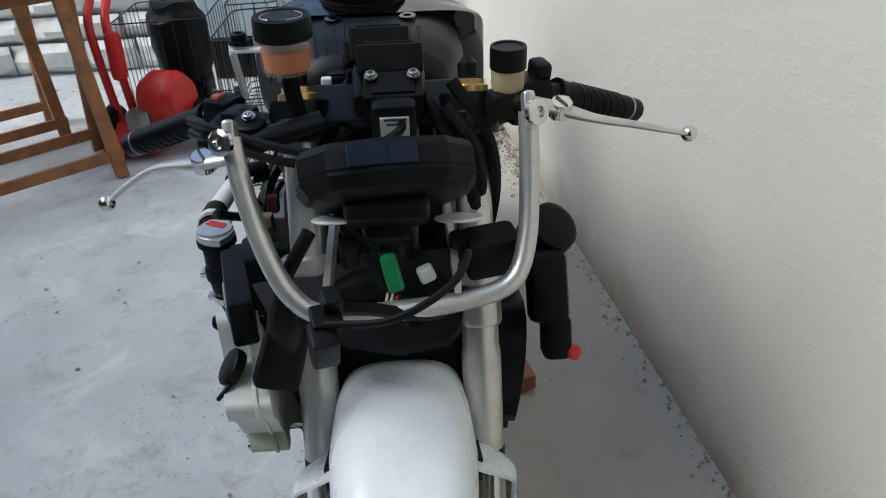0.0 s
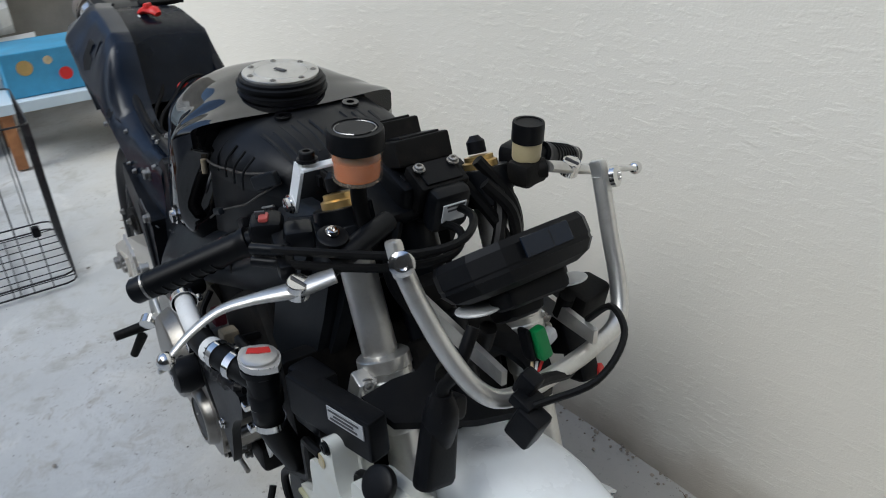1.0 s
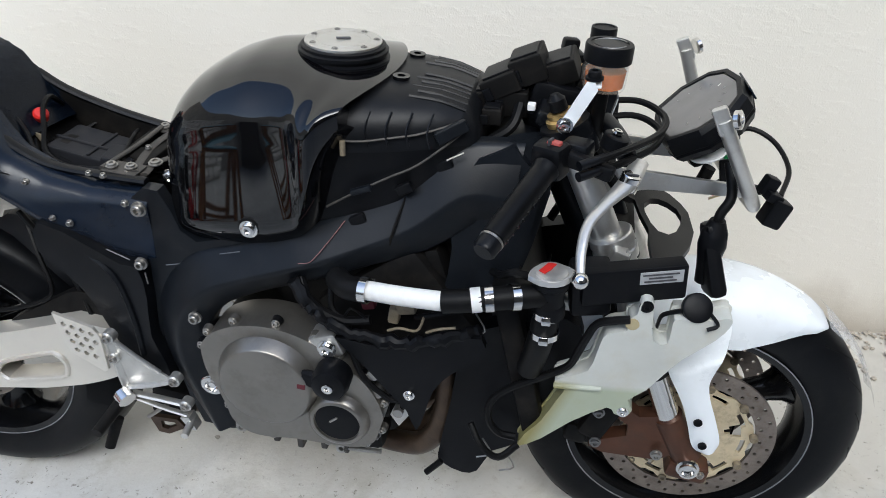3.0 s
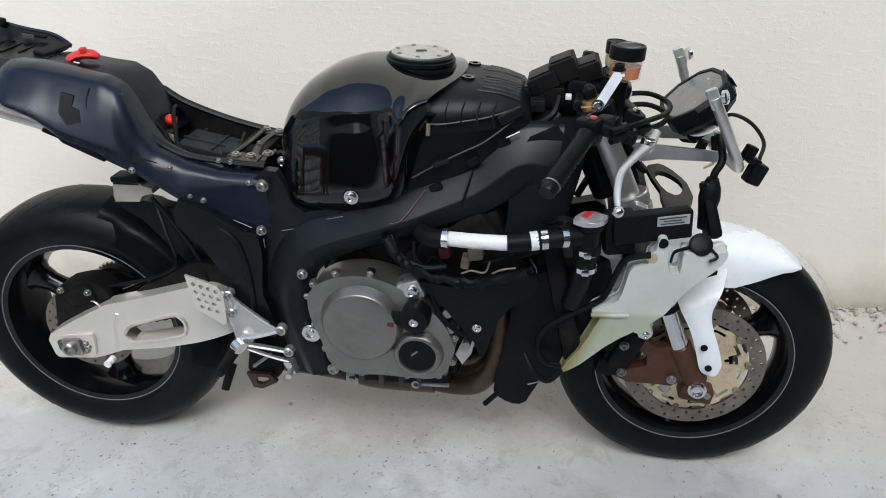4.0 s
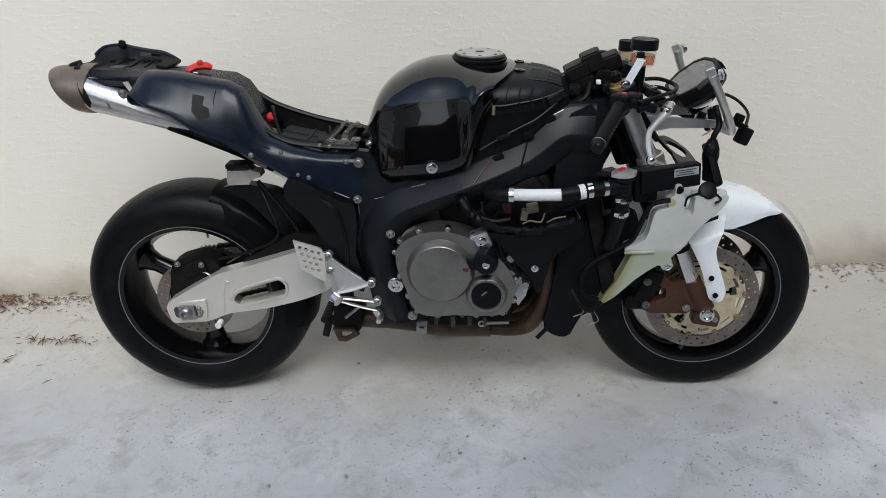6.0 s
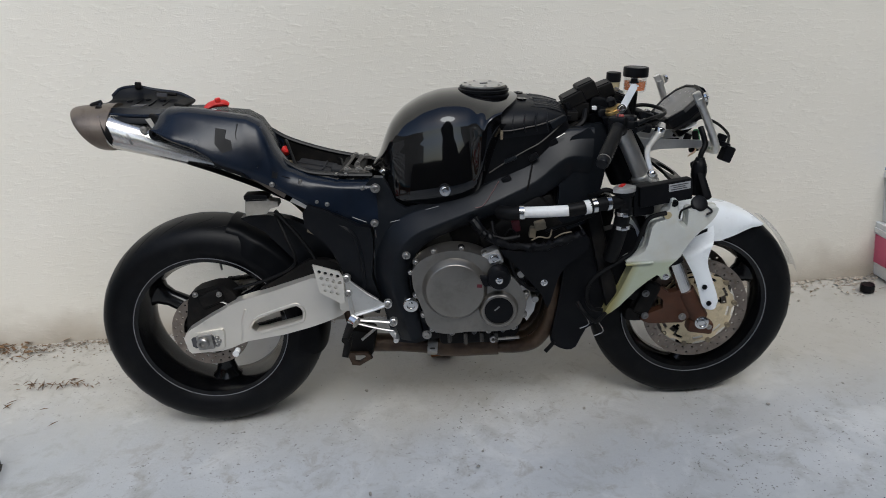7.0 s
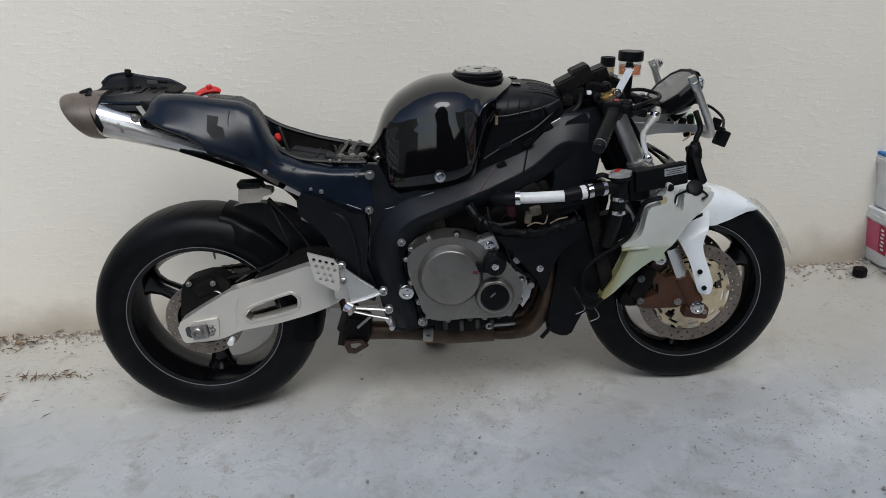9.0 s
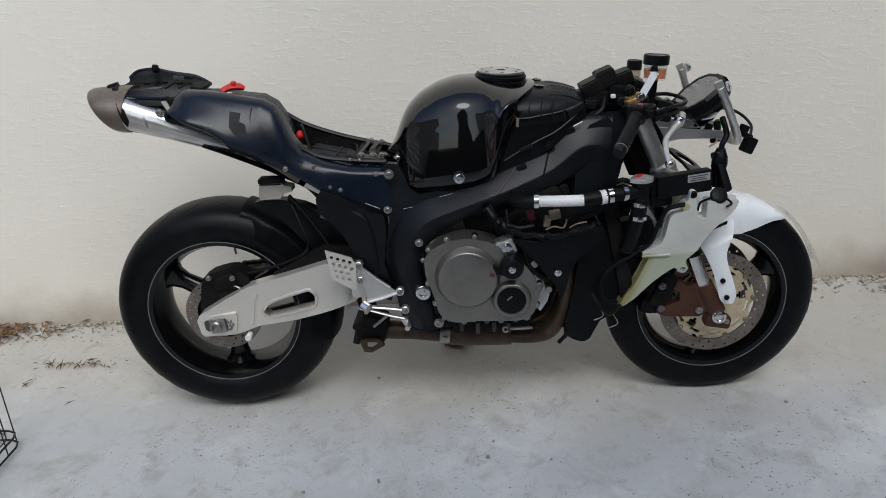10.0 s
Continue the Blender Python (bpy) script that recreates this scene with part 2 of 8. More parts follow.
def concrete():
    m = bpy.data.materials.new("worn_concrete")
    m.use_nodes = True
    t = m.node_tree
    L, N = t.links.new, t.nodes.new
    b = t.nodes["Principled BSDF"]
    co = N("ShaderNodeTexCoord")

    def noise_tex(scale, detail, rough=0.5, dist=0.0):
        n = N("ShaderNodeTexNoise")
        n.inputs["Scale"].default_value, n.inputs["Detail"].default_value = scale, detail
        n.inputs["Roughness"].default_value, n.inputs["Distortion"].default_value = rough, dist
        L(co.outputs["Object"], n.inputs["Vector"])
        return n.outputs["Fac"]

    def span(v, a, b_, c=0.0, d=1.0):
        r = N("ShaderNodeMapRange")
        for i, x in enumerate((a, b_, c, d)):
            r.inputs[i + 1].default_value = x
        L(v, r.inputs[0])
        return r.outputs[0]

    def mix(f, a, col):
        x = N("ShaderNodeMix")
        x.data_type = "RGBA"
        L(f, x.inputs["Factor"])
        L(a, x.inputs["A"])
        x.inputs["B"].default_value = (*col, 1)
        return x.outputs["Result"]

    ramp = N("ShaderNodeValToRGB")
    ramp.color_ramp.elements[0].position, ramp.color_ramp.elements[1].position = 0.28, 0.7
    ramp.color_ramp.elements[0].color, ramp.color_ramp.elements[1].color = (0.44, 0.452, 0.452, 1), (0.60, 0.608, 0.605, 1)
    L(noise_tex(1.6, 6, 0.6), ramp.inputs[0])
    c = ramp.outputs[0]
    c = mix(span(noise_tex(7, 10, 0.7, 0.4), 0.52, 0.70, 0, 0.7), c, (0.33, 0.32, 0.285))
    c = mix(span(noise_tex(3.3, 8, 0.65, 0.8), 0.54, 0.66, 0, 0.6), c, (0.70, 0.70, 0.68))
    c = mix(span(noise_tex(38, 6, 0.7), 0.68, 0.76, 0, 0.5), c, (0.20, 0.18, 0.15))
    # tan dust plus painted bounce light along the house wall, with a ragged edge
    sep = N("ShaderNodeSeparateXYZ")
    L(co.outputs["Object"], sep.inputs[0])
    rag = N("ShaderNodeMath")
    rag.operation = "MULTIPLY_ADD"
    rag.inputs[1].default_value = 0.9
    L(noise_tex(2.6, 8, 0.62), rag.inputs[0])
    L(sep.outputs["Y"], rag.inputs[2])
    c = mix(span(rag.outputs[0], 0.15, 0.75, 0, 0.75), c, (0.47, 0.435, 0.365))
    # clusters of small pits and dark specks
    gate = span(noise_tex(1.9, 3, 0.5), 0.44, 0.62)
    pits = N("ShaderNodeMath")
    pits.operation = "MULTIPLY"
    L(gate, pits.inputs[0])
    L(span(noise_tex(70, 5, 0.75), 0.60, 0.66), pits.inputs[1])
    c = mix(pits.outputs[0], c, (0.17, 0.155, 0.13))
    blot = N("ShaderNodeMath")
    blot.operation = "MULTIPLY"
    L(span(noise_tex(1.3, 3, 0.5), 0.44, 0.60), blot.inputs[0])
    L(span(noise_tex(13, 9, 0.74, 0.6), 0.54, 0.64, 0, 0.5), blot.inputs[1])
    c = mix(blot.outputs[0], c, (0.33, 0.30, 0.25))
    L(c, b.inputs["Base Color"])
    b.inputs["Roughness"].default_value = 0.82
    b.inputs["Specular IOR Level"].default_value = 0.3
    bp = N("ShaderNodeBump")
    bp.inputs["Strength"].default_value, bp.inputs["Distance"].default_value = 0.5, 0.004
    L(noise_tex(45, 9, 0.7), bp.inputs["Height"])
    L(bp.outputs[0], b.inputs["Normal"])
    return m


def bottle_plastic():
    """Milky plastic through which the green coolant in the foot of the bottle shows."""
    m = mat("milky_coolant_bottle", (0.52, 0.53, 0.49), 0.36, 0, 0.05, 7, 200, 0.03, col2=(0.60, 0.61, 0.57), dirt=(0.46, 0.38, 0.22), dirt_amount=0.22)
    t = m.node_tree
    L, N = t.links.new, t.nodes.new
    b = t.nodes["Principled BSDF"]
    base = b.inputs["Base Color"].links[0].from_socket
    co = N("ShaderNodeTexCoord")
    sep = N("ShaderNodeSeparateXYZ")
    L(co.outputs["Object"], sep.inputs[0])
    rng = N("ShaderNodeMapRange")
    rng.inputs[1].default_value, rng.inputs[2].default_value, rng.inputs[3].default_value, rng.inputs[4].default_value = 0.502, 0.514, 0.55, 0.0
    L(sep.outputs["Z"], rng.inputs[0])
    mx = N("ShaderNodeMix")
    mx.data_type = "RGBA"
    L(rng.outputs[0], mx.inputs["Factor"])
    L(base, mx.inputs["A"])
    mx.inputs["B"].default_value = (0.27, 0.33, 0.17, 1)
    # yellow-brown sediment along the bottle's back edge, below the same line
    side = N("ShaderNodeVectorMath")
    side.operation = "DOT_PRODUCT"
    side.inputs[1].default_value = (1.0, 0.0, -0.38)
    L(co.outputs["Object"], side.inputs[0])
    fade = N("ShaderNodeMapRange")
    fade.inputs[1].default_value, fade.inputs[2].default_value, fade.inputs[3].default_value, fade.inputs[4].default_value = 1.008, 1.036, 1.5, 0.0
    L(side.outputs["Value"], fade.inputs[0])
    both = N("ShaderNodeMath")
    both.operation = "MULTIPLY"
    L(fade.outputs[0], both.inputs[0])
    L(rng.outputs[0], both.inputs[1])
    mx2 = N("ShaderNodeMix")
    mx2.data_type = "RGBA"
    L(both.outputs[0], mx2.inputs["Factor"])
    L(mx.outputs["Result"], mx2.inputs["A"])
    mx2.inputs["B"].default_value = (0.24, 0.20, 0.045, 1)
    L(mx2.outputs["Result"], b.inputs["Base Color"])
    return m


PLASTER, CONCRETE, BOTTLE_PLASTIC = plaster(), concrete(), bottle_plastic()


# ---- mesh tools ----
def part(name, bm, material, parent=None, label="", sharp=38):
    me = bpy.data.meshes.new(name)
    bmesh.ops.recalc_face_normals(bm, faces=bm.faces[:])
    bm.to_mesh(me)
    bm.free()
    for p in me.polygons:
        p.use_smooth = True
    me.set_sharp_from_angle(angle=radians(sharp))
    me.materials.append(material)
    ob = new(name, me)
    if 8 < len(me.polygons) < 6000 and name not in ("stone", "pavement", "ground"):
        wn = ob.modifiers.new("even_faces", "WEIGHTED_NORMAL")
        wn.keep_sharp, wn.weight = True, 60
    if parent is not None:
        ob.parent = parent
    return tagged(ob, label)


def thing(name, label, category, at=(0, 0, 0), turn=(0, 0, 0), group=""):
    ob = new(name)
    ob.empty_display_size = 0.1
    ob.matrix_world = pose(*at, *turn)
    return tagged(ob, label, category, group)


def spline(pts, n=6, closed=False):
    """Points on a smooth curve through pts."""
    P = [Vector(p) for p in pts]
    out, k = [], len(P)
    for i in range(k if closed else k - 1):
        if closed:
            a, b, c, d = P[i - 1], P[i], P[(i + 1) % k], P[(i + 2) % k]
        else:
            b, c = P[i], P[i + 1]
            a = P[i - 1] if i else b + (b - c)
            d = P[i + 2] if i + 2 < k else c + (c - b)
        for j in range(n):
            t = j / n
            out.append(0.5 * ((2 * b) + (c - a) * t + (2 * a - 5 * b + 4 * c - d) * t * t + (3 * b - a - 3 * c + d) * t ** 3))
    if not closed:
        out.append(P[-1].copy())
    return out


def rings(bm, loops, closed=True, caps=True, around=False):
    """A skin over rows of points."""
    vs = [[bm.verts.new(p) for p in r] for r in loops]
    m = len(vs[0])
    pairs = list(zip(vs, vs[1:])) + ([(vs[-1], vs[0])] if around else [])
    for a, b in pairs:
        for i in range(m if closed else m - 1):
            j = (i + 1) % m
            bm.faces.new((a[i], a[j], b[j], b[i]))
    if caps and closed and not around:
        bm.faces.new(vs[0][::-1])
        bm.faces.new(vs[-1])
    return bm


def tube(bm, pts, r, n=8, smooth=5, flat=1.0, ends=True):
    """A round pipe along pts; r one radius or one a point; flat squashes it across its second axis."""
    if smooth:
        R = list(r) if isinstance(r, (list, tuple)) else [r] * len(pts)
        P = spline(pts, smooth)
        k = len(P) - 1
        R = [R[min(int(i / smooth), len(R) - 1)] * (1 - (i / smooth) % 1) + R[min(int(i / smooth) + 1, len(R) - 1)] * ((i / smooth) % 1) for i in range(k + 1)]
    else:
        P = [Vector(p) for p in pts]
        R = list(r) if isinstance(r, (list, tuple)) else [r] * len(P)
    side, loops = None, []
    for i, p in enumerate(P):
        d = (P[min(i + 1, len(P) - 1)] - P[max(i - 1, 0)]).normalized()
        if side is None:
            side = d.orthogonal().normalized() if abs(d.z) > 0.9 else d.cross(Vector((0, 0, 1))).normalized()
        side = (side - d * side.dot(d)).normalized()
        up = d.cross(side)
        loops.append([p + (side * math.cos(a) + up * math.sin(a) * flat) * R[i] for a in (2 * math.pi * k / n for k in range(n))])
    return rings(bm, loops, caps=ends)


def rod(bm, p0, p1, r0, r1=None, n=16):
    return tube(bm, [p0, p1], [r0, r0 if r1 is None else r1], n, 0)


def lathe(bm, prof, at, axis=(0, -1, 0), n=24, around=False):
    """Turns (radius, distance along axis) pairs about an axis through at."""
    a = Vector(axis).normalized()
    u = a.orthogonal().normalized()
    if abs(a.y) > 0.9:
        u = Vector((1, 0, 0))
        u = (u - a * u.dot(a)).normalized()
    v = a.cross(u)
    o = Vector(at)
    loops = [[o + a * h + (u * math.cos(t) + v * math.sin(t)) * r for t in (2 * math.pi * k / n for k in range(n))] for r, h in prof]
    return rings(bm, loops, around=around, caps=not around)


def plate(bm, outline, y0, y1, bevel=0.003, smooth=0, holes=(), warp=None, axes="xz"):
    """A flat piece of the given outline, from y0 to y1 across, with rounded rims."""
    def loop(pts, sm):
        pts = [(p[0], p[1], 0) for p in pts]
        if sm:
            pts = [tuple(p) for p in spline(pts, sm, True)]
        vs = [tb.verts.new((p[0], 0, p[1])) for p in pts]
        return [tb.edges.new((vs[i], vs[(i + 1) % len(vs)])) for i in range(len(vs))]
    tb = bmesh.new()
    if holes:
        es = loop(outline, smooth)
        for h in holes:
            es += loop(h, 0)
        bmesh.ops.triangle_fill(tb, use_beauty=True, use_dissolve=False, edges=es)
    else:
        es = loop(outline, smooth)
        bmesh.ops.contextual_create(tb, geom=es)
    top = tb.faces[:]
    rim = [e for e in tb.edges if len(e.link_faces) == 1]
    ext = bmesh.ops.extrude_face_region(tb, geom=top)
    moved = [v for v in ext["geom"] if isinstance(v, bmesh.types.BMVert)]
    for v in tb.verts:
        v.co.y = y0
    for v in moved:
        v.co.y = y1
    if bevel:
        sharp_edges = [e for e in tb.edges if len(e.link_faces) == 2 and abs(e.verts[0].co.y - e.verts[1].co.y) < 1e-6 and e.calc_face_angle(0) > 1.2]
        bmesh.ops.bevel(tb, geom=sharp_edges, offset=bevel, segments=2, affect="EDGES", profile=0.5, clamp_overlap=True)
    if not holes:
        bmesh.ops.triangulate(tb, faces=[f for f in tb.faces if len(f.verts) > 4])
    if warp:
        for v in tb.verts:
            v.co = Vector(warp(v.co))
    return absorb(bm, tb)


def absorb(bm, other, m=None):
    """Adds another bmesh to bm, moved by m."""
    if m is not None:
        bmesh.ops.transform(other, matrix=m, verts=other.verts[:])
    vs = {v: bm.verts.new(v.co) for v in other.verts}
    for f in other.faces:
        try:
            bm.faces.new([vs[v] for v in f.verts])
        except ValueError:
            pass
    other.free()
    return bm


def block(bm, size, at, turn=(0, 0, 0), bevel=0.004, taper=1.0):
    """A box with rounded edges; taper narrows its top."""
    tb = bmesh.new()
    bmesh.ops.create_cube(tb, size=1)
    for v in tb.verts:
        k = taper if v.co.z > 0 else 1
        v.co = Vector((v.co.x * size[0] * k, v.co.y * size[1] * k, v.co.z * size[2]))
    if bevel:
        bmesh.ops.bevel(tb, geom=tb.edges[:], offset=min(bevel, min(size) * 0.45), segments=2, affect="EDGES", profile=0.5)
    return absorb(bm, tb, pose(*at, *turn))


def bolt(bm, at, r=0.008, h=0.006, axis=(0, -1, 0)):
    """A socket-head screw with a washer."""
    return lathe(bm, [(r * 1.35, 0), (r * 1.35, h * 0.3), (r, h * 0.32), (r, h * 0.9), (r * 0.85, h), (r * 0.5, h), (r * 0.45, h * 0.5)], at, axis, 12)


def band(bm, a, b, r, w=0.012):
    """A hose clamp round the line a-b, at a, with its screw housing."""
    a, b = Vector(a), Vector(b)
    d = (b - a).normalized()
    lathe(bm, [(r, -w / 2), (r + 0.0018, -w / 2), (r + 0.0018, w / 2), (r, w / 2)], a, d, 18, around=True)
    s = d.cross(Vector((0, 0, 1))).normalized()
    block(bm, (0.014, 0.010, 0.009), a - s * (r + 0.004), (0, 0, 0), 0.002)
    return bm


# ---- structure ----
def grid_sheet(x0, x1, y0, y1, nx, ny, height):
    bm = bmesh.new()
    vs = [[bm.verts.new((x, y, height(x, y))) for x in np.linspace(x0, x1, nx)] for y in np.linspace(y0, y1, ny)]
    for a, b in zip(vs, vs[1:]):
        for i in range(nx - 1):
            bm.faces.new((a[i], a[i + 1], b[i + 1], b[i]))
    return bm


def lumpy(x, y):
    return 0.004 * (noise.noise((x * 2.1, y * 2.1, 0)) - 0.5) + 0.0025 * noise.noise((x * 9, y * 9, 3)) - 0.007


ground = tagged(part("ground", grid_sheet(-40, 40, -40, 40, 9, 9, lambda x, y: -0.02), CONCRETE), "rough pale grey concrete ground sheet", "ground", kind="structure")
yard = tagged(part("pavement", grid_sheet(-5, 6, -6, 1.1, 221, 143, lumpy), CONCRETE), "stained pale grey concrete yard with cracks and grit", "pavement", kind="structure")

WALL_TURN = 4.9


def wall(name, length, height, at, turn, material, label, thick=0.22):
    bm = bmesh.new()
    block(bm, (length, thick, height + 0.1), (0, thick / 2, height / 2 - 0.05), bevel=0)
    ob = part(name, bm, material)
    ob.matrix_world = pose(*at, 0, 0, turn)
    return tagged(ob, label, "wall", kind="structure")


wall("wall_north", 14, 4.2, (0.6, 0.636, 0), WALL_TURN, PLASTER, "cream rough-trowelled plaster house wall with dirty foot")
# the dark colour carries the shade on these unseen walls
FACADE = mat("shade_dark_plaster", (0.10, 0.090, 0.078), 0.9, 0, 0.15, 3, 80, 0.3)
# unseen; keeps the tank's reflections dark, and ends short to let sun past
wall("wall_south_unseen", 9.0, 4.9, (4.3, -4.6, 0), 180, FACADE, "unseen house wall across the yard, shade put into its dark colour")
wall("wall_low_unseen", 8, 1.2, (-4.3, -5.2, 0), 180, FACADE, "unseen low wall added to close the yard, shade put into its colour")
# unseen; added this tall to cut sky light on the right
wall("wall_east_unseen", 9, 4.6, (4.9, -2, 0), 270, FACADE, "unseen tall wall added to cut sky light, shade put into its colour")


# ---- the motorcycle ----
# Its own axes: x ahead from the rear axle, y to its left, z up; it leans a little to its left.
bike = thing("motorcycle", "black stripped sport motorcycle without fairings, with white front fender", "motorcycle", (0, 0.02, 0), (-1.5, 0, 0))
YAW = 0.045


def CY(x):
    """The middle of the machine across, at x: it stands a little askew to the axes."""
    return 0.018 + YAW * (x - 1.40)


def askew(bm, x0=None):
    """Moves what was built about y = 0 onto the machine's middle."""
    for v in bm.verts:
        v.co.y += CY(v.co.x) if x0 is None else YAW * (v.co.x - x0)
    return bm


RA, RR = Vector((0.002, CY(0) + 0.020, 0.322)), 0.326
FA, FR = Vector((1.427, 0.018, 0.295)), 0.306
FY = 0.018


def tyre_profile(R, half, rim_r):
    """Round sport tyre: from one bead over the tread to the other."""
    out = []
    for k in range(17):
        a = math.pi * (k / 16)
        c, s = math.cos(a), math.sin(a)
        w = half * (abs(c) ** 0.75) * (1 if c > 0 else -1)
        out.append((rim_r + (R - rim_r) * max(0.0, s) ** 0.62, w))
    return [(rim_r - 0.004, half * 0.80)] + [(rim_r + 0.012, half * 0.92)] + out[1:-1] + [(rim_r + 0.012, -half * 0.92), (rim_r - 0.004, -half * 0.80)]


def wheel(name, c, R, half, rim_r, rim_half, turn, tread):
    w = part(name + "_wheel", askew(lathe(bmesh.new(), [(0.034, rim_half * 0.55), (0.045, rim_half * 0.5), (0.045, -rim_half * 0.5), (0.034, -rim_half * 0.55), (0.012, -rim_half * 0.55), (0.012, rim_half * 0.55)], c, n=24, around=True), c.x), RIM_BLACK, bike, "gloss black cast alloy three-spoke wheel")
    part("tyre", askew(lathe(bmesh.new(), tyre_profile(R, half, rim_r), c, n=128, around=True), c.x), RUBBER, w, "worn black sport tyre")
    # grooves: thin dark blades laid into the shoulders
    g = bmesh.new()
    for k in range(tread):
        for side in (-1, 1):
            a0 = 2 * math.pi * (k + (0.5 if side > 0 else 0)) / tread
            pts = []
            for j in range(6):
                f = j / 5
                y = side * half * (0.15 + 0.62 * f)
                cc = (abs(y) / half) ** (1 / 0.75)
                r = rim_r + (R - rim_r) * max(0.05, math.sqrt(max(0, 1 - cc * cc))) ** 0.62 - 0.0022
                a = a0 + 0.30 * f * f - 0.05 * f
                pts.append((c.x + r * math.cos(a), c.y + y, c.z + r * math.sin(a)))
            tube(g, pts, 0.0026, 5, 2)
    part("tread_groove", askew(g, c.x), HOSE_RUBBER, w)
    lip = [(rim_r - 0.002, rim_half), (rim_r + 0.004, rim_half + 0.004), (rim_r + 0.002, rim_half + 0.007), (rim_r - 0.012, rim_half + 0.004), (rim_r - 0.026, rim_half * 0.55),
           (rim_r - 0.030, 0), (rim_r - 0.026, -rim_half * 0.55), (rim_r - 0.012, -rim_half - 0.004), (rim_r + 0.002, -rim_half - 0.007), (rim_r + 0.004, -rim_half - 0.004),
           (rim_r - 0.002, -rim_half), (rim_r - 0.016, 0)]
    part("rim", askew(lathe(bmesh.new(), lip, c, n=72, around=True), c.x), RIM_BLACK, w)
    for s in (-1, 1):
        part("rim_stripe", askew(lathe(bmesh.new(), [(rim_r - 0.0006, -0.0008), (rim_r + 0.0014, -0.0008), (rim_r + 0.0014, 0.0012), (rim_r - 0.0006, 0.0012)], c + Vector((0, s * (rim_half + 0.0066), 0)), n=72, around=True), c.x), RIM_LIP, w, "thin grey rim edge line")
    for k in range(3):
        a = radians(turn + 120 * k)
        d, s = Vector((math.cos(a), 0, math.sin(a))), Vector((-math.sin(a), 0, math.cos(a)))
        bm = bmesh.new()
        loops = []
        for f, wd, th in ((0.04, 0.040, 0.032), (0.10, 0.028, 0.026), (0.15, 0.026, 0.022), (rim_r - 0.045, 0.034, 0.026), (rim_r - 0.022, 0.060, 0.036)):
            o = c + d * f
            loops.append([o + s * (wd * math.cos(t)) + Vector((0, th * math.sin(t), 0)) for t in (2 * math.pi * q / 12 for q in range(12))])
        part("spoke", askew(rings(bm, loops), c.x), RIM_BLACK, w)
    for s in (-1, 1):
        part("hub_flange", askew(lathe(bmesh.new(), [(0.014, 0.0), (0.084, 0.0), (0.090, 0.006), (0.084, 0.012), (0.014, 0.014)], c + Vector((0, s * rim_half * 0.62, 0)), (0, s, 0), 40), c.x), RIM_BLACK, w)
    v = part("valve", rod(bmesh.new(), c + Vector((0.03, 0, rim_r - 0.03)), c + Vector((0.036, -0.01, rim_r - 0.065)), 0.004, 0.003, 8), STEEL, w)
    return w


rear_wheel = wheel("rear", RA, RR, 0.096, 0.222, 0.074, 30, 26)
front_wheel = wheel("front", FA, FR, 0.060, 0.216, 0.047, 28, 22)


def disc(parent, c, y, r0, r1, holes, carrier=None, name="brake_disc"):
    """A drilled brake disc, with its carrier as a part of its own."""
    seg = 96
    ring = [(r1 * math.cos(2 * math.pi * k / seg), r1 * math.sin(2 * math.pi * k / seg)) for k in range(seg)]
    hs = [[(r0 * math.cos(2 * math.pi * k / 48), r0 * math.sin(2 * math.pi * k / 48)) for k in range(48)]]
    for k in range(holes):
        for rr, off in ((r0 + (r1 - r0) * 0.25, 0.0), (r0 + (r1 - r0) * 0.72, 0.5)):
            a = 2 * math.pi * (k + off) / holes
            hs.append([(rr * math.cos(a) + 0.0036 * math.cos(b), rr * math.sin(a) + 0.0036 * math.sin(b)) for b in (2 * math.pi * q / 7 for q in range(7))])
    bm = bmesh.new()
    tb = bmesh.new()
    plate(tb, ring, -0.0025, 0.0025, 0, 0, hs)
    absorb(bm, tb, Matrix.Translation((c.x, y, c.z)))
    d = part(name, askew(bm, c.x), DISC_STEEL, parent, "drilled steel brake disc with worn track")
    if carrier:
        bm = bmesh.new()
        o = Vector((c.x, y, c.z))
        bands, n = (0.24, 0.56, 0.64, 0.80, 0.87, 0.975), 80
        vs = [[bm.verts.new(o + Vector((math.cos(2 * math.pi * k / n), 0, math.sin(2 * math.pi * k / n))) * (r0 * (f if f < 0.9 or k % 8 < 5 else 0.93))) for k in range(n)] for f in bands]
        for q in range(5):
            for k in range(n):
                gap = (q == 2 and k % 16 in (1, 2, 3, 4)) or (q == 1 and k % 16 in (2, 3)) or (q == 3 and k % 8 in (4, 5, 6, 7))
                if not gap:
                    bm.faces.new((vs[q][k], vs[q][(k + 1) % n], vs[q + 1][(k + 1) % n], vs[q + 1][k]))
        bmesh.ops.delete(bm, geom=[v for v in bm.verts if not v.link_faces], context="VERTS")
        bmesh.ops.recalc_face_normals(bm, faces=bm.faces[:])
        bmesh.ops.solidify(bm, geom=bm.faces[:], thickness=0.005)
        part("disc_carrier", askew(bm, c.x), carrier, d, "pale gold disc carrier with cut-outs")
        for k in range(10):
            a = 2 * math.pi * (k + 0.15) / 10
            part("disc_rivet", lathe(bmesh.new(), [(0.008, -0.005), (0.008, 0.004), (0.0075, 0.005), (0.0045, 0.005), (0.004, 0.003)], (c.x + (r0 - 0.003) * math.cos(a), y, c.z + (r0 - 0.003) * math.sin(a)), n=10), OLD_TAN, d)
    return d


for yy in (FY - 0.066, FY + 0.066):
    disc(front_wheel, FA, yy, 0.120, 0.155, 28, DISC_GOLD)
disc(rear_wheel, RA, -0.105, 0.078, 0.112, 24, None)
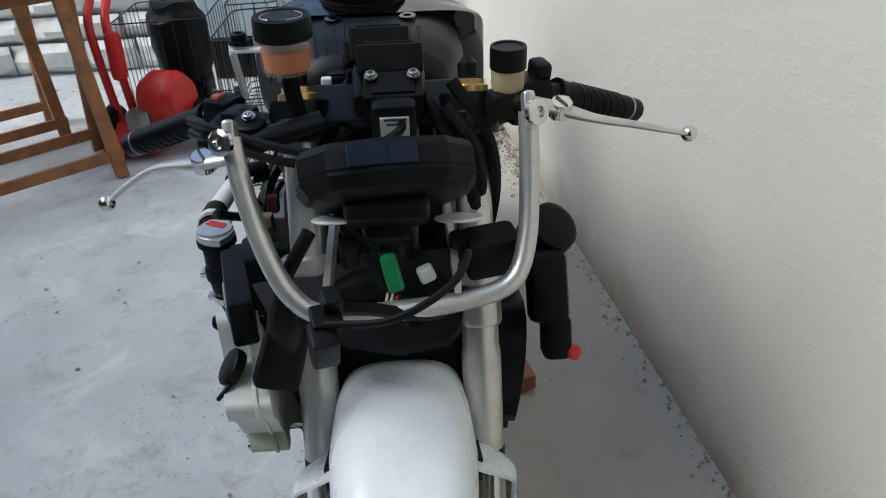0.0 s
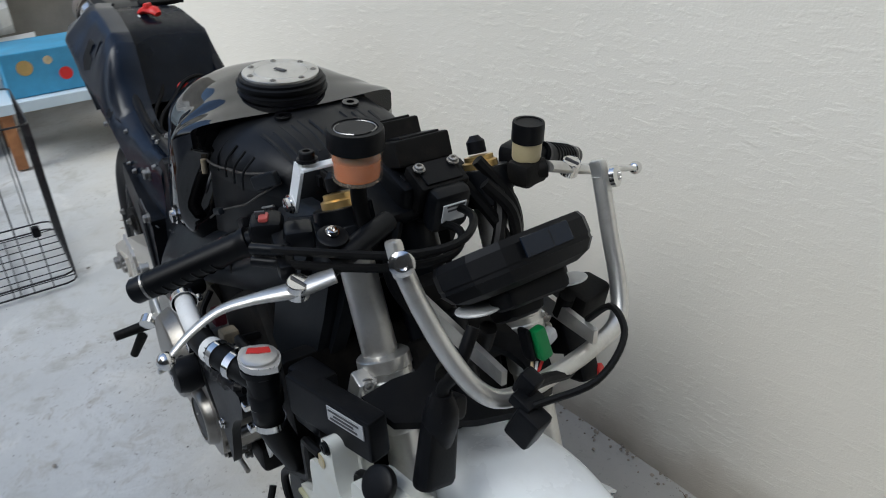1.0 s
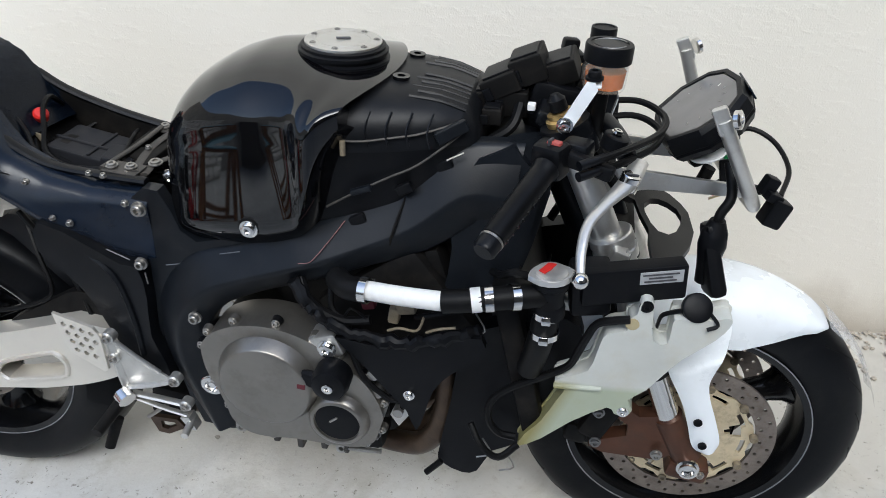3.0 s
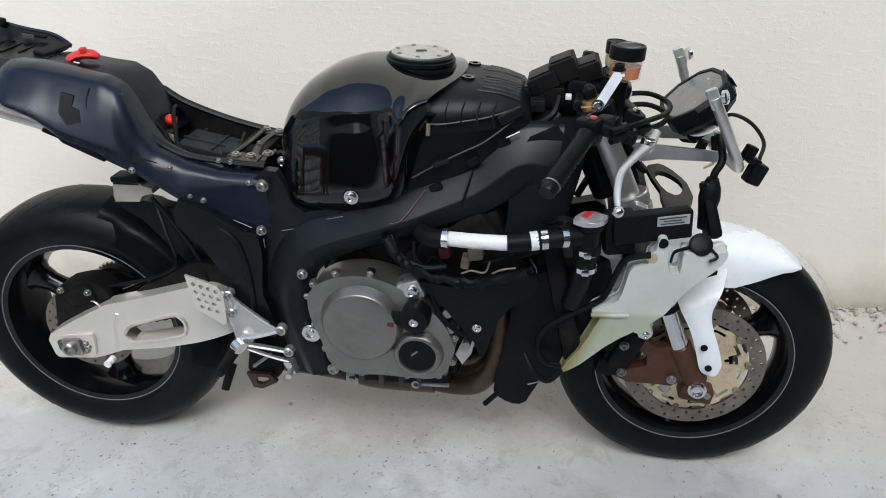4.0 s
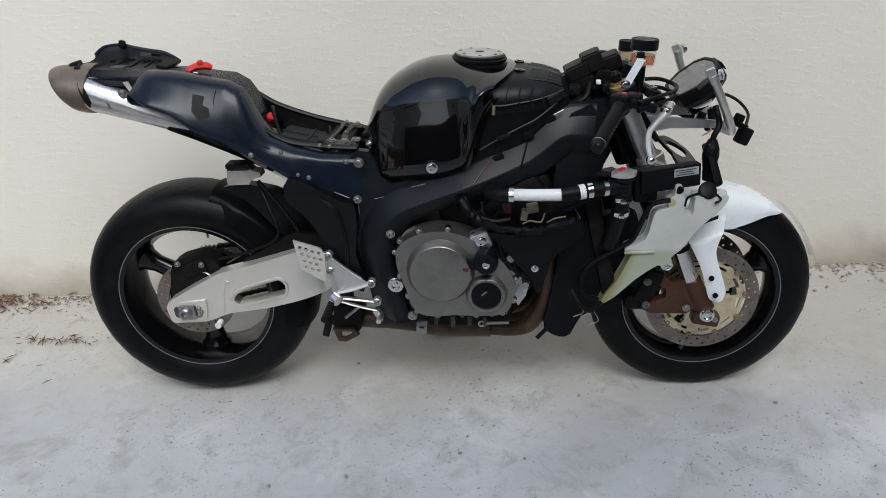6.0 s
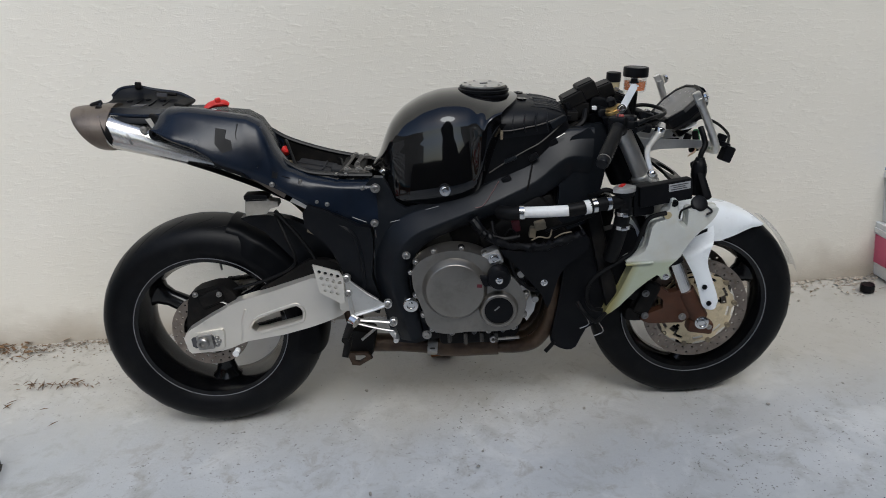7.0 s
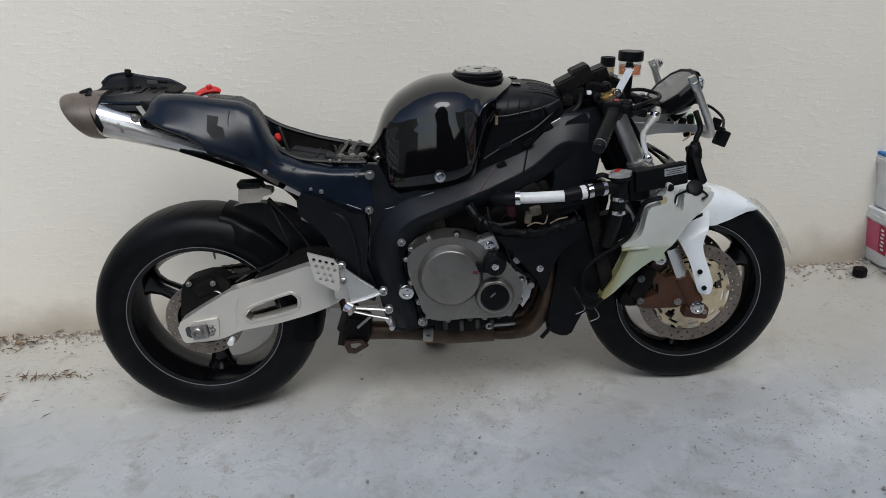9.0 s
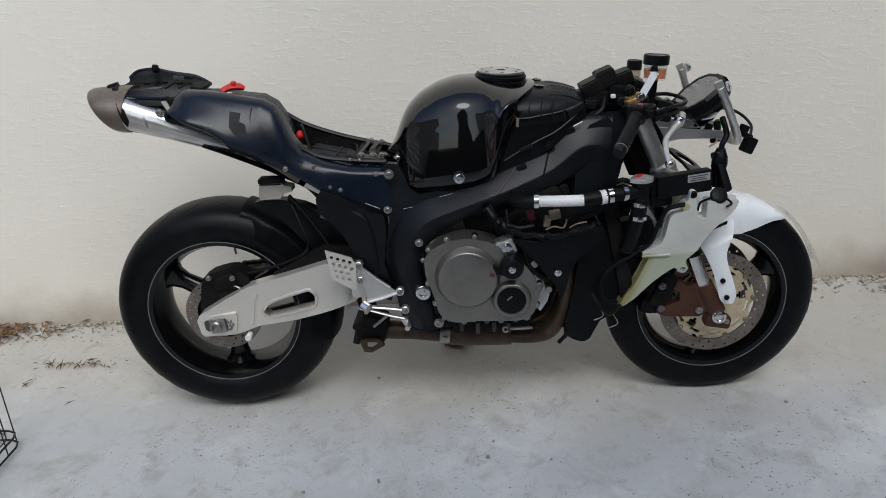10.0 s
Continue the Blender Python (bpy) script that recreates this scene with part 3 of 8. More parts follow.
# rear sprocket on the far side
tooth = [((0.088 if k % 2 else 0.095) * math.cos(2 * math.pi * k / 84), (0.088 if k % 2 else 0.095) * math.sin(2 * math.pi * k / 84)) for k in range(84)]
tb = plate(bmesh.new(), tooth, -0.003, 0.003, 0, 0, [[(0.05 * math.cos(t), 0.05 * math.sin(t)) for t in (2 * math.pi * q / 20 for q in range(20))]])
part("sprocket", absorb(bmesh.new(), tb, Matrix.Translation((RA.x, 0.060, RA.z))), STEEL, rear_wheel, "toothed steel rear sprocket")

# --- swingarm ---
SW = [(-0.045, 0.340), (-0.036, 0.358), (0.03, 0.396), (0.108, 0.436), (0.16, 0.450), (0.212, 0.463), (0.329, 0.497), (0.375, 0.490), (0.43, 0.465), (0.45, 0.41), (0.40, 0.376), (0.376, 0.369), (0.30, 0.348), (0.236, 0.332), (0.17, 0.322), (0.13, 0.316), (0.108, 0.309), (0.085, 0.300), (0.055, 0.292), (-0.030, 0.292), (-0.038, 0.300)]
SWH = [(0.140, 0.358), (0.150, 0.376), (0.175, 0.392), (0.262, 0.420), (0.283, 0.422), (0.298, 0.405), (0.295, 0.382), (0.28, 0.369), (0.18, 0.345), (0.155, 0.342)]


def arm_bend(p):
    return (p.x, p.y + 2.6 * max(0.0, p.x - 0.315) ** 2 + 0.9 * max(0.0, p.z - 0.415 - 0.18 * p.x) ** 1.3 - 0.010 * max(0.0, 1 - (p.x - 0.02) / 0.10) * (p.x < 0.12), p.z)


def finely(pts, step=0.02):
    """The same outline with points at even small steps."""
    out = []
    for a, b in zip(pts, pts[1:] + pts[:1]):
        n = max(1, round(math.hypot(b[0] - a[0], b[1] - a[1]) / step))
        out += [(a[0] + (b[0] - a[0]) * k / n, a[1] + (b[1] - a[1]) * k / n) for k in range(n)]
    return out


swingarm = part("swingarm", plate(bmesh.new(), finely(SW), -0.180, -0.136, 0.010, 0, [SWH], arm_bend), ALU_PAINT, bike, "scuffed silver swingarm with a long slot", 50)
part("arm_ridge", tube(bmesh.new(), [(x, arm_bend(Vector((x, -0.181, z)))[1] + 0.003, z) for x, z in ((0.112, 0.318), (0.118, 0.345), (0.122, 0.380), (0.135, 0.415))], 0.005, 8, 5), ALU_PAINT, swingarm)
far = bmesh.new()
plate(far, SW, 0.082, 0.112, 0.006, 0, [SWH])
part("swingarm_side", far, ALU_PAINT, swingarm)
part("cross_brace", block(bmesh.new(), (0.06, 0.25, 0.08), (0.42, -0.04, 0.425), bevel=0.012), ALU_PAINT, swingarm)
rimb = bmesh.new()
tube(rimb, [(x, -0.181, z) for x, z in SWH + SWH[:1]], 0.005, 6, 2)
part("slot_lip", rimb, ALU_PAINT, swingarm)
part("axle_pad", plate(bmesh.new(), [(-0.036, 0.352), (0.066, 0.362), (0.070, 0.352), (0.064, 0.306), (0.056, 0.300), (-0.026, 0.296)], -0.194, -0.184, 0.004), ALU_PAINT, swingarm)
part("axle_slot", plate(bmesh.new(), [(-0.026, 0.336), (-0.020, 0.342), (0.038, 0.346), (0.042, 0.312), (-0.016, 0.308), (-0.024, 0.314)], -0.1955, -0.190, 0.001), INK, swingarm)
part("axle_plate", block(bmesh.new(), (0.046, 0.010, 0.044), (0.014, -0.197, 0.327), (0, -5, 0), 0.003), STEEL, swingarm)
bm = lathe(bmesh.new(), [(0.017, 0), (0.017, 0.012), (0.014, 0.015), (0.009, 0.015), (0.008, 0.006)], (0.010, -0.199, 0.327), n=18)
part("axle_nut", bm, STEEL, swingarm)
part("chain_adjuster", rod(bmesh.new(), (-0.052, -0.172, 0.316), (-0.025, -0.172, 0.320), 0.005, n=8), STEEL, swingarm)
for x, z in ((0.047, 0.338), (0.046, 0.317), (0.052, 0.328)):
    part("adjuster_nut", bolt(bmesh.new(), (x, -0.193, z), 0.0055, 0.008), STEEL, swingarm)
part("spool", lathe(bmesh.new(), [(0.008, 0), (0.008, 0.012), (0.005, 0.014), (0.005, 0.02), (0.009, 0.022), (0.009, 0.026)], (0.096, -0.180, 0.290), n=12), WHITE_PLASTIC, swingarm)

# rear caliper, hugger
CAL = [(-0.050, 0.345), (-0.040, 0.400), (-0.026, 0.452), (0.020, 0.472), (0.066, 0.478), (0.096, 0.458), (0.104, 0.425), (0.060, 0.395), (0.010, 0.366), (-0.030, 0.340)]
caliper_rear = part("rear_caliper", plate(bmesh.new(), CAL, -0.150, -0.095, 0.012, 2), DUSTY_BLACK, bike, "black rear brake caliper behind the swingarm", 50)
part("caliper_body", block(bmesh.new(), (0.075, 0.05, 0.045), (0.035, -0.135, 0.440), (0, -22, 0), 0.012), DUSTY_BLACK, caliper_rear)
for x, z in ((-0.005, 0.470), (0.062, 0.468)):
    part("caliper_bolt", bolt(bmesh.new(), (x, -0.160, z - 0.012), 0.006, 0.010), STEEL, caliper_rear)
part("pad_spring", tube(bmesh.new(), [(0.052, -0.152, 0.432), (0.075, -0.156, 0.425), (0.090, -0.156, 0.405)], 0.004, 6, 4, 0.5), STEEL, caliper_rear)
tube_b = bmesh.new()
tube(tube_b, [(0.03, -0.13, 0.44), (0.09, -0.13, 0.455), (0.2, -0.135, 0.485), (0.28, -0.14, 0.53), (0.26, -0.12, 0.60), (0.23, -0.09, 0.66)], 0.0045, 7)
part("brake_hose", tube_b, HOSE_RUBBER, caliper_rear)


def hugger():
    bm = bmesh.new()
    loops = []
    for k in range(15):
        a = radians(74 - 92 * k / 14)
        r = RR + 0.010
        row = []
        for q in range(13):
            t = math.pi * q / 12
            w = 0.098 * math.cos(t)
            dz = -0.055 * (1 - math.sin(t) ** 0.55) - (0.02 if q in (0, 12) else 0)
            row.append(RA + Vector((math.cos(a) * (r + dz), w * (1.0 if k > 1 else 0.8), math.sin(a) * (r + dz))))
        loops.append(row)
    rings(bm, loops, closed=False)
    bmesh.ops.solidify(bm, geom=bm.faces[:], thickness=0.003)
    return askew(bm, 0.0)


hug = part("rear_hugger", hugger(), SATIN_BLACK, bike, "black rear tyre hugger")
bm = bmesh.new()
plate(bm, [(0.172, 0.455), (0.225, 0.485), (0.262, 0.506), (0.30, 0.527), (0.333, 0.539), (0.398, 0.525), (0.40, 0.47), (0.349, 0.445), (0.253, 0.437), (0.188, 0.431)], -0.140, -0.120, 0.006, 2)
part("hugger_arm", bm, DUSTY_BLACK, hug)
part("inner_fender", plate(bmesh.new(), [(0.133, 0.653), (0.215, 0.659), (0.322, 0.621), (0.377, 0.544), (0.401, 0.454), (0.326, 0.470), (0.258, 0.535), (0.194, 0.612)], -0.092, -0.060, 0.006, 2), SATIN_BLACK, hug, "black inner fender rising ahead of the tyre")


def chain(run):
    """One run of the roller chain on the far side."""
    bm = bmesh.new()
    top, low = [(0.02, 0.412), (0.58, 0.455)], [(0.02, 0.232), (0.58, 0.375)]
    for (x0, z0), (x1, z1) in ((top, low)[run],):
        n = 46
        tilt = -math.degrees(math.atan2(z1 - z0, x1 - x0))
        for k in range(n):
            f = (k + 0.5) / n
            block(bm, (0.0145, 0.014 if k % 2 else 0.020, 0.011), (x0 + (x1 - x0) * f, 0.060, z0 + (z1 - z0) * f), (0, tilt, 0), 0.003)
    return bm


chain_ob = part("drive_chain", chain(0), DUSTY_BLACK, bike, "oily roller chain seen through the swingarm slot")
part("chain_run", chain(1), DUSTY_BLACK, chain_ob)

# --- frame ---
FRAME = [(1.145, 0.868), (1.10, 0.864), (1.053, 0.848), (1.0, 0.815), (0.947, 0.788), (0.874, 0.752), (0.778, 0.720), (0.704, 0.704), (0.64, 0.69), (0.60, 0.682), (0.575, 0.70), (0.562, 0.735), (0.545, 0.765), (0.52, 0.768),
         (0.498, 0.75), (0.500, 0.70), (0.512, 0.64), (0.510, 0.58), (0.500, 0.50), (0.515, 0.44), (0.528, 0.35), (0.545, 0.288), (0.60, 0.280), (0.648, 0.292), (0.640, 0.335), (0.620, 0.39), (0.602, 0.45),
         (0.600, 0.505), (0.614, 0.556), (0.65, 0.588), (0.70, 0.610), (0.79, 0.637), (0.865, 0.665), (0.924, 0.688), (0.975, 0.706), (1.000, 0.716), (1.012, 0.706), (1.008, 0.66), (0.998, 0.615), (1.03, 0.585), (1.09, 0.60), (1.118, 0.648),
         (1.135, 0.70), (1.155, 0.78)]
FRONT_LEG = [(1.10, 0.86), (1.05, 0.842), (1.02, 0.80), (1.010, 0.745), (1.014, 0.70), (1.008, 0.655), (1.000, 0.622), (1.03, 0.590), (1.085, 0.605), (1.112, 0.65), (1.130, 0.72), (1.145, 0.80)]


def toward_head(p):
    k = max(0.0, p.x - 0.80)
    s = -1 if p.y < 0 else 1
    tuck = max(0.0, p.z - 0.60) * 0.10
    return (p.x, s * (abs(p.y) - k * 0.19 - tuck), p.z)


frame_ob = part("frame", plate(bmesh.new(), finely(FRAME, 0.03), -0.168, -0.145, 0.006, 0, (), toward_head), FRAME_BLACK, bike, "satin black twin-spar aluminium frame with scratches", 50)
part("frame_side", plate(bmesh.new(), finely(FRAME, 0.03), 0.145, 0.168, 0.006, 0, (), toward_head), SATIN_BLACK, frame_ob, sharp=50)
part("front_leg", plate(bmesh.new(), finely(FRONT_LEG, 0.02), -0.186, -0.160, 0.010, 0, (), toward_head), FRAME_BLACK, frame_ob, sharp=60)
# across the spar: from its top edge over the crease to its foot, then inside
SPAR_SECTION = [(1.0, -0.044), (1.0, -0.028), (0.97, -0.022), (0.88, -0.016), (0.5, -0.001), (0.0, 0.016), (-0.12, 0.018), (-0.25, 0.017), (-0.60, 0.010), (-0.90, 0.002), (-0.98, -0.004), (-1.0, -0.014), (-1.0, -0.040)]


def spar(s):
    """The rounded outer face of one frame side, from the head down to the pivot."""
    way = spline([(1.105, 0.790, 0.070), (1.03, 0.795, 0.062), (0.95, 0.742, 0.055), (0.86, 0.706, 0.045), (0.76, 0.672, 0.042), (0.68, 0.645, 0.043), (0.61, 0.615, 0.050), (0.562, 0.555, 0.052), (0.550, 0.47, 0.046), (0.572, 0.38, 0.046), (0.592, 0.305, 0.036)], 4)
    loops = []
    for i, p in enumerate(way):
        q0, q1 = way[max(0, i - 1)], way[min(len(way) - 1, i + 1)]
        d = Vector((q1.x - q0.x, 0, q1.y - q0.y)).normalized()
        n_ = Vector((-d.z, 0, d.x))
        base = toward_head(Vector((p.x, -0.186, p.y)))[1]
        row = []
        for u, w in SPAR_SECTION:
            pt = Vector((p.x, base, p.y)) - n_ * (u * p.z)
            row.append((pt.x, pt.y - w, pt.z))
        loops.append(row)
    bm = rings(bmesh.new(), loops)
    if s > 0:
        for v in bm.verts:
            v.co.y = -v.co.y
    return bm


part("frame_spar", spar(-1), FRAME_BLACK, frame_ob, sharp=60)
part("frame_spar", spar(1), FRAME_BLACK, frame_ob, sharp=60)
bm = bmesh.new()
block(bm, (0.10, 0.15, 0.10), (1.10, 0.005, 0.80), (0, -22, 0), 0.02)
rod(bm, (1.128, 0.015, 0.885), (1.215, 0.015, 0.685), 0.037, n=24)
part("steering_head", bm, SATIN_BLACK, frame_ob)
# added dark filler behind the spar opening, in place of its shaded depth
bm = plate(bmesh.new(), [(0.80, 0.60), (0.82, 0.72), (0.95, 0.79), (1.06, 0.83), (1.10, 0.70), (1.08, 0.58), (0.95, 0.56)], -0.100, -0.06, 0.006)
part("dark_backing", bm, DUSTY_BLACK, frame_ob)
# weld seam and scuffs on the spar
def on_spar(x, z, out=0.018):
    return (x, toward_head(Vector((x, -0.186, z)))[1] - out, z)


part("weld_seam", tube(bmesh.new(), [on_spar(0.946, 0.786, -0.014), on_spar(0.938, 0.764, 0.002), on_spar(0.930, 0.738, 0.018), on_spar(0.924, 0.715, 0.015)], 0.0024, 6, 4), DUSTY_BLACK, frame_ob)
part("scratch", tube(bmesh.new(), [on_spar(0.852, 0.742, -0.010), on_spar(0.836, 0.722, 0.002), on_spar(0.815, 0.698, 0.0165), on_spar(0.803, 0.687, 0.0175), on_spar(0.785, 0.683, 0.016)], 0.0008, 5, 4), mat("faded_red_scrape", (0.20, 0.095, 0.09), 0.5), frame_ob, "reddish paint scrape on the spar")
for p0, p1 in (((0.655, -0.190, 0.684), (0.69, -0.190, 0.692)), ((0.56, -0.1935, 0.655), (0.585, -0.193, 0.66))):
    part("scuff", tube(bmesh.new(), [p0, p1], 0.0009, 5, 0), DULL_BOLT, frame_ob)
for x, y, z, r in ((0.526, -0.178, 0.746, 0.0095), (0.518, -0.194, 0.655, 0.008), (0.596, -0.200, 0.562, 0.0085)):
    part("frame_bolt", bolt(bmesh.new(), (x, y, z), r, 0.012), STEEL, frame_ob)
piv = lathe(bmesh.new(), [(0.021, 0), (0.021, 0.006), (0.018, 0.008), (0.012, 0.008), (0.011, 0.002), (0.006, 0.002), (0.006, 0.006)], (0.599, -0.196, 0.415), n=20)
part("pivot_nut", piv, CHROME, frame_ob, "large steel swingarm pivot nut")
part("frame_bolt", bolt(bmesh.new(), (0.637, -0.19, 0.318), 0.010, 0.01), STEEL, frame_ob)

# --- tank, airbox ---
TANK = [(0.505, 0.775, 0.748, 0.045), (0.53, 0.798, 0.700, 0.080), (0.545, 0.850, 0.672, 0.115), (0.565, 0.892, 0.664, 0.138), (0.60, 0.926, 0.664, 0.156), (0.65, 0.953, 0.667, 0.170), (0.70, 0.967, 0.672, 0.178),
        (0.76, 0.969, 0.680, 0.184), (0.80, 0.962, 0.698, 0.187), (0.835, 0.956, 0.745, 0.189), (0.86, 0.952, 0.805, 0.189), (0.89, 0.947, 0.855, 0.186), (0.915, 0.943, 0.888, 0.168)]


def tank_ring(x, zt, zb, w):
    zm = zb + (0.70 if x < 0.84 else 0.58) * (zt - zb)
    ahead = min(1.0, max(0.0, (x - 0.74) / 0.12))
    waist = w - 0.030 * (1 - ahead * ahead * (3 - 2 * ahead))
    half = []
    for k in range(15):
        f = k / 14
        z = zb + (zm - zb) * f
        # the flank leans out a little towards its foot, which tucks in behind the frame
        lean = waist + 0.030 * (1 - f) ** 0.8 * (1 - ahead)
        half.append((lean - (0.050 + 0.03 * ahead) * max(0.0, 1 - f / 0.30) ** 1.6, z))
    w = waist
    for k in range(1, 15):
        a = math.pi / 2 * k / 14
        half.append((w * math.cos(a) ** 0.82, zm + (zt - zm) * math.sin(a) ** 0.95))
    row = [(x, -y, z) for y, z in half] + [(x, y, z) for y, z in half[::-1][1:]]
    return row


def tank_mesh():
    xs = [t[0] for t in TANK]
    cols = list(zip(*TANK))
    dense = np.linspace(0.505, 0.915, 56)
    loops = [tank_ring(x, *(float(np.interp(x, xs, c)) for c in cols[1:])) for x in dense]
    # the three skins of the profile are softened once along the tank
    for _ in range(4):
        sm = [loops[0]]
        for a, b, c in zip(loops, loops[1:], loops[2:]):
            sm.append([(q[0], (p[1] + 2 * q[1] + r[1]) / 4, (p[2] + 2 * q[2] + r[2]) / 4) for p, q, r in zip(a, b, c)])
        loops = sm + [loops[-1]]
    loops = [[(x - 0.055 * (y / 0.17) ** 2 * min(1.0, max(0.0, (x - 0.78) / 0.13)), y, z) for x, y, z in row] for row in loops]
    return askew(rings(bmesh.new(), loops)), [r[0] for r in loops], [r[-1] for r in loops]


tank_bm, EDGE_R, EDGE_L = tank_mesh()
tank = part("fuel_tank", tank_bm, GLOSS_BLACK, bike, "gloss black fuel tank with sky reflections", 60)
for edge in (EDGE_R, EDGE_L):
    part("tank_seam", askew(tube(bmesh.new(), edge[38:], 0.0028, 7, 0)), GLOSS_BLACK, tank, "rolled lower edge of the tank")
CAP = Vector((0.823, -0.012, 0.946))
CAPN = Vector((0.06, -0.0, 1)).normalized()
bm = lathe(bmesh.new(), [(0.071, 0), (0.071, 0.008), (0.066, 0.010), (0.066, 0.014), (0.069, 0.015), (0.069, 0.020), (0.065, 0.022), (0.065, 0.026), (0.062, 0.028)], CAP, CAPN, 48)
collar = part("filler_collar", bm, BLACK_PLASTIC, tank, "ridged black rubber filler collar")
bm = lathe(bmesh.new(), [(0.059, 0), (0.059, 0.004), (0.057, 0.005), (0.042, 0.005), (0.041, 0.0042), (0.040, 0.005)], CAP + CAPN * 0.0275, CAPN, 48)
capd = part("filler_cap", bm, ALU, tank, "silver aluminium fuel filler cap")
for k in range(7):
    a = 2 * math.pi * (k + 0.3) / 7
    part("cap_bolt", bolt(bmesh.new(), CAP + CAPN * 0.0325 + Vector((0.050 * math.cos(a), 0.050 * math.sin(a), -0.003 * math.cos(a))), 0.0038, 0.002, CAPN), STEEL, capd)
part("key_slot", block(bmesh.new(), (0.022, 0.007, 0.002), CAP + CAPN * 0.034, (0, 4, 25), 0.001), INK, capd)
# lugs on the tank's front rim, and the rubber lip along it
for y in (-0.055, 0.055):
    part("tank_lug", lathe(bmesh.new(), [(0.013, -0.002), (0.013, 0.003), (0.006, 0.003), (0.006, -0.002)], (0.924, y, 0.938), (0.1, 0, 1), 14, around=True), GLOSS_BLACK, tank)
part("tank_bolt", bolt(bmesh.new(), (0.709, -0.184, 0.732), 0.011, 0.010), CHROME, tank)
part("tank_bolt", bolt(bmesh.new(), (0.545, -0.105, 0.768), 0.010, 0.010), CHROME, tank)
bm = bmesh.new()
lathe(bm, [(0.017, 0), (0.017, 0.012), (0.014, 0.014)], (0.709, -0.172, 0.734), n=18)
part("tank_mount", bm, HOSE_RUBBER, tank)


def airbox_mesh(lid):
    st = [(0.80, 0.934, 0.69, 0.150), (0.86, 0.940, 0.69, 0.150), (0.93, 0.938, 0.70, 0.143), (0.99, 0.930, 0.72, 0.126), (1.028, 0.916, 0.745, 0.108), (1.044, 0.895, 0.760, 0.096), (1.048, 0.870, 0.775, 0.088)]
    xs, cols = [s[0] for s in st], list(zip(*st))
    loops = []
    for x in list(np.linspace(0.80, 1.02, 14)) + [1.028, 1.036, 1.042, 1.046, 1.048]:
        zt, zb, w = (float(np.interp(x, xs, c)) for c in cols[1:])
        row = [(w * 0.86, zb), (w * 0.92, zb + 0.2 * (zt - zb)), (w * 0.97, zb + 0.66 * (zt - zb)), (w * 0.975, zb + 0.70 * (zt - zb))]
        for k in range(1, 11):
            a = math.pi / 2 * k / 10
            row.append((w * 0.975 * math.cos(a) ** 0.62, zb + 0.70 * (zt - zb) + 0.30 * (zt - zb) * math.sin(a) ** 0.85))
        row = [(y + 0.002, z) for y, z in row[2:]] if lid else row[:4] + [(w * 0.6, row[3][1] + 0.004), (0.0, row[3][1] + 0.004)]
        loops.append([(x, -y, z) for y, z in row] + [(x, y, z) for y, z in row[::-1][1:]])
    return askew(rings(bmesh.new(), loops))


AIRBOX_LID = mat("airbox_lid_plastic", (0.005, 0.0055, 0.0068), 0.40, 0, 0.35, 9, 350, 0.08, spec=0.24, dirt=(0.03, 0.028, 0.026), dirt_amount=0.16)
airbox = part("airbox", airbox_mesh(False), BLACK_PLASTIC, bike, "ribbed black plastic airbox in front of the tank", 35)
part("airbox_lid", airbox_mesh(True), AIRBOX_LID, airbox, "dusty grey-black ribbed airbox lid", 35)
for k, y in enumerate((-0.094, -0.080, -0.066, -0.052, -0.038, -0.024, 0.030, 0.044, 0.058, 0.072)):
    part("airbox_rib", askew(tube(bmesh.new(), [(0.945 + 0.01 * (k % 2), y, 0.9365 - abs(y) ** 2 * 1.2), (0.99, y * 0.97, 0.930 - abs(y) ** 2 * 1.3), (1.026, y * 0.92, 0.918 - abs(y) ** 2 * 1.6)], 0.0034, 6, 3, 0.8)), AIRBOX_LID, airbox)
for k in range(4):
    x = 0.895 + 0.03 * k
    part("side_rib", askew(tube(bmesh.new(), [(x, -0.1475, 0.868), (x - 0.004, -0.143, 0.890), (x + 0.002, -0.126, 0.912)], 0.0018, 6, 4)), AIRBOX_LID, airbox)
for pts in ([(0.848, -0.158, 0.876), (0.888, -0.156, 0.876), (0.928, -0.147, 0.880), (0.963, -0.139, 0.884), (1.000, -0.126, 0.892), (1.022, -0.114, 0.898)],
            [(0.827, -0.158, 0.767), (0.883, -0.157, 0.800), (0.926, -0.148, 0.820), (0.962, -0.140, 0.836), (1.002, -0.128, 0.864), (1.032, -0.110, 0.886)]):
    part("airbox_seam", tube(bmesh.new(), pts, 0.0018, 6, 4), DUSTY_METAL, airbox, "pale worn moulding seam")
part("seam_clip", block(bmesh.new(), (0.050, 0.012, 0.020), (1.012, -0.124, 0.886), (0, -22, 24), 0.004), FRAME_BLACK, airbox)
part("seam_clip", block(bmesh.new(), (0.034, 0.010, 0.010), (0.883, -0.159, 0.800), (0, -20, 0), 0.003), FRAME_BLACK, airbox)
part("wire_latch", rod(bmesh.new(), (1.006, -0.132, 0.845), (1.030, -0.124, 0.855), 0.0016, n=6), STEEL, airbox)
bm = bmesh.new()
rod(bm, (0.861, -0.163, 0.856), (0.862, -0.163, 0.878), 0.0042, n=10)
part("breather_stub", bm, OLD_TAN, airbox)
for x, z in ((0.872, 0.745), (0.945, 0.80), (1.0, 0.83)):
    part("airbox_clip", block(bmesh.new(), (0.026, 0.012, 0.016), (x, -0.150 + max(0, x - 0.93) * 0.5, z), (0, -28, 0), 0.003), BLACK_PLASTIC, airbox)

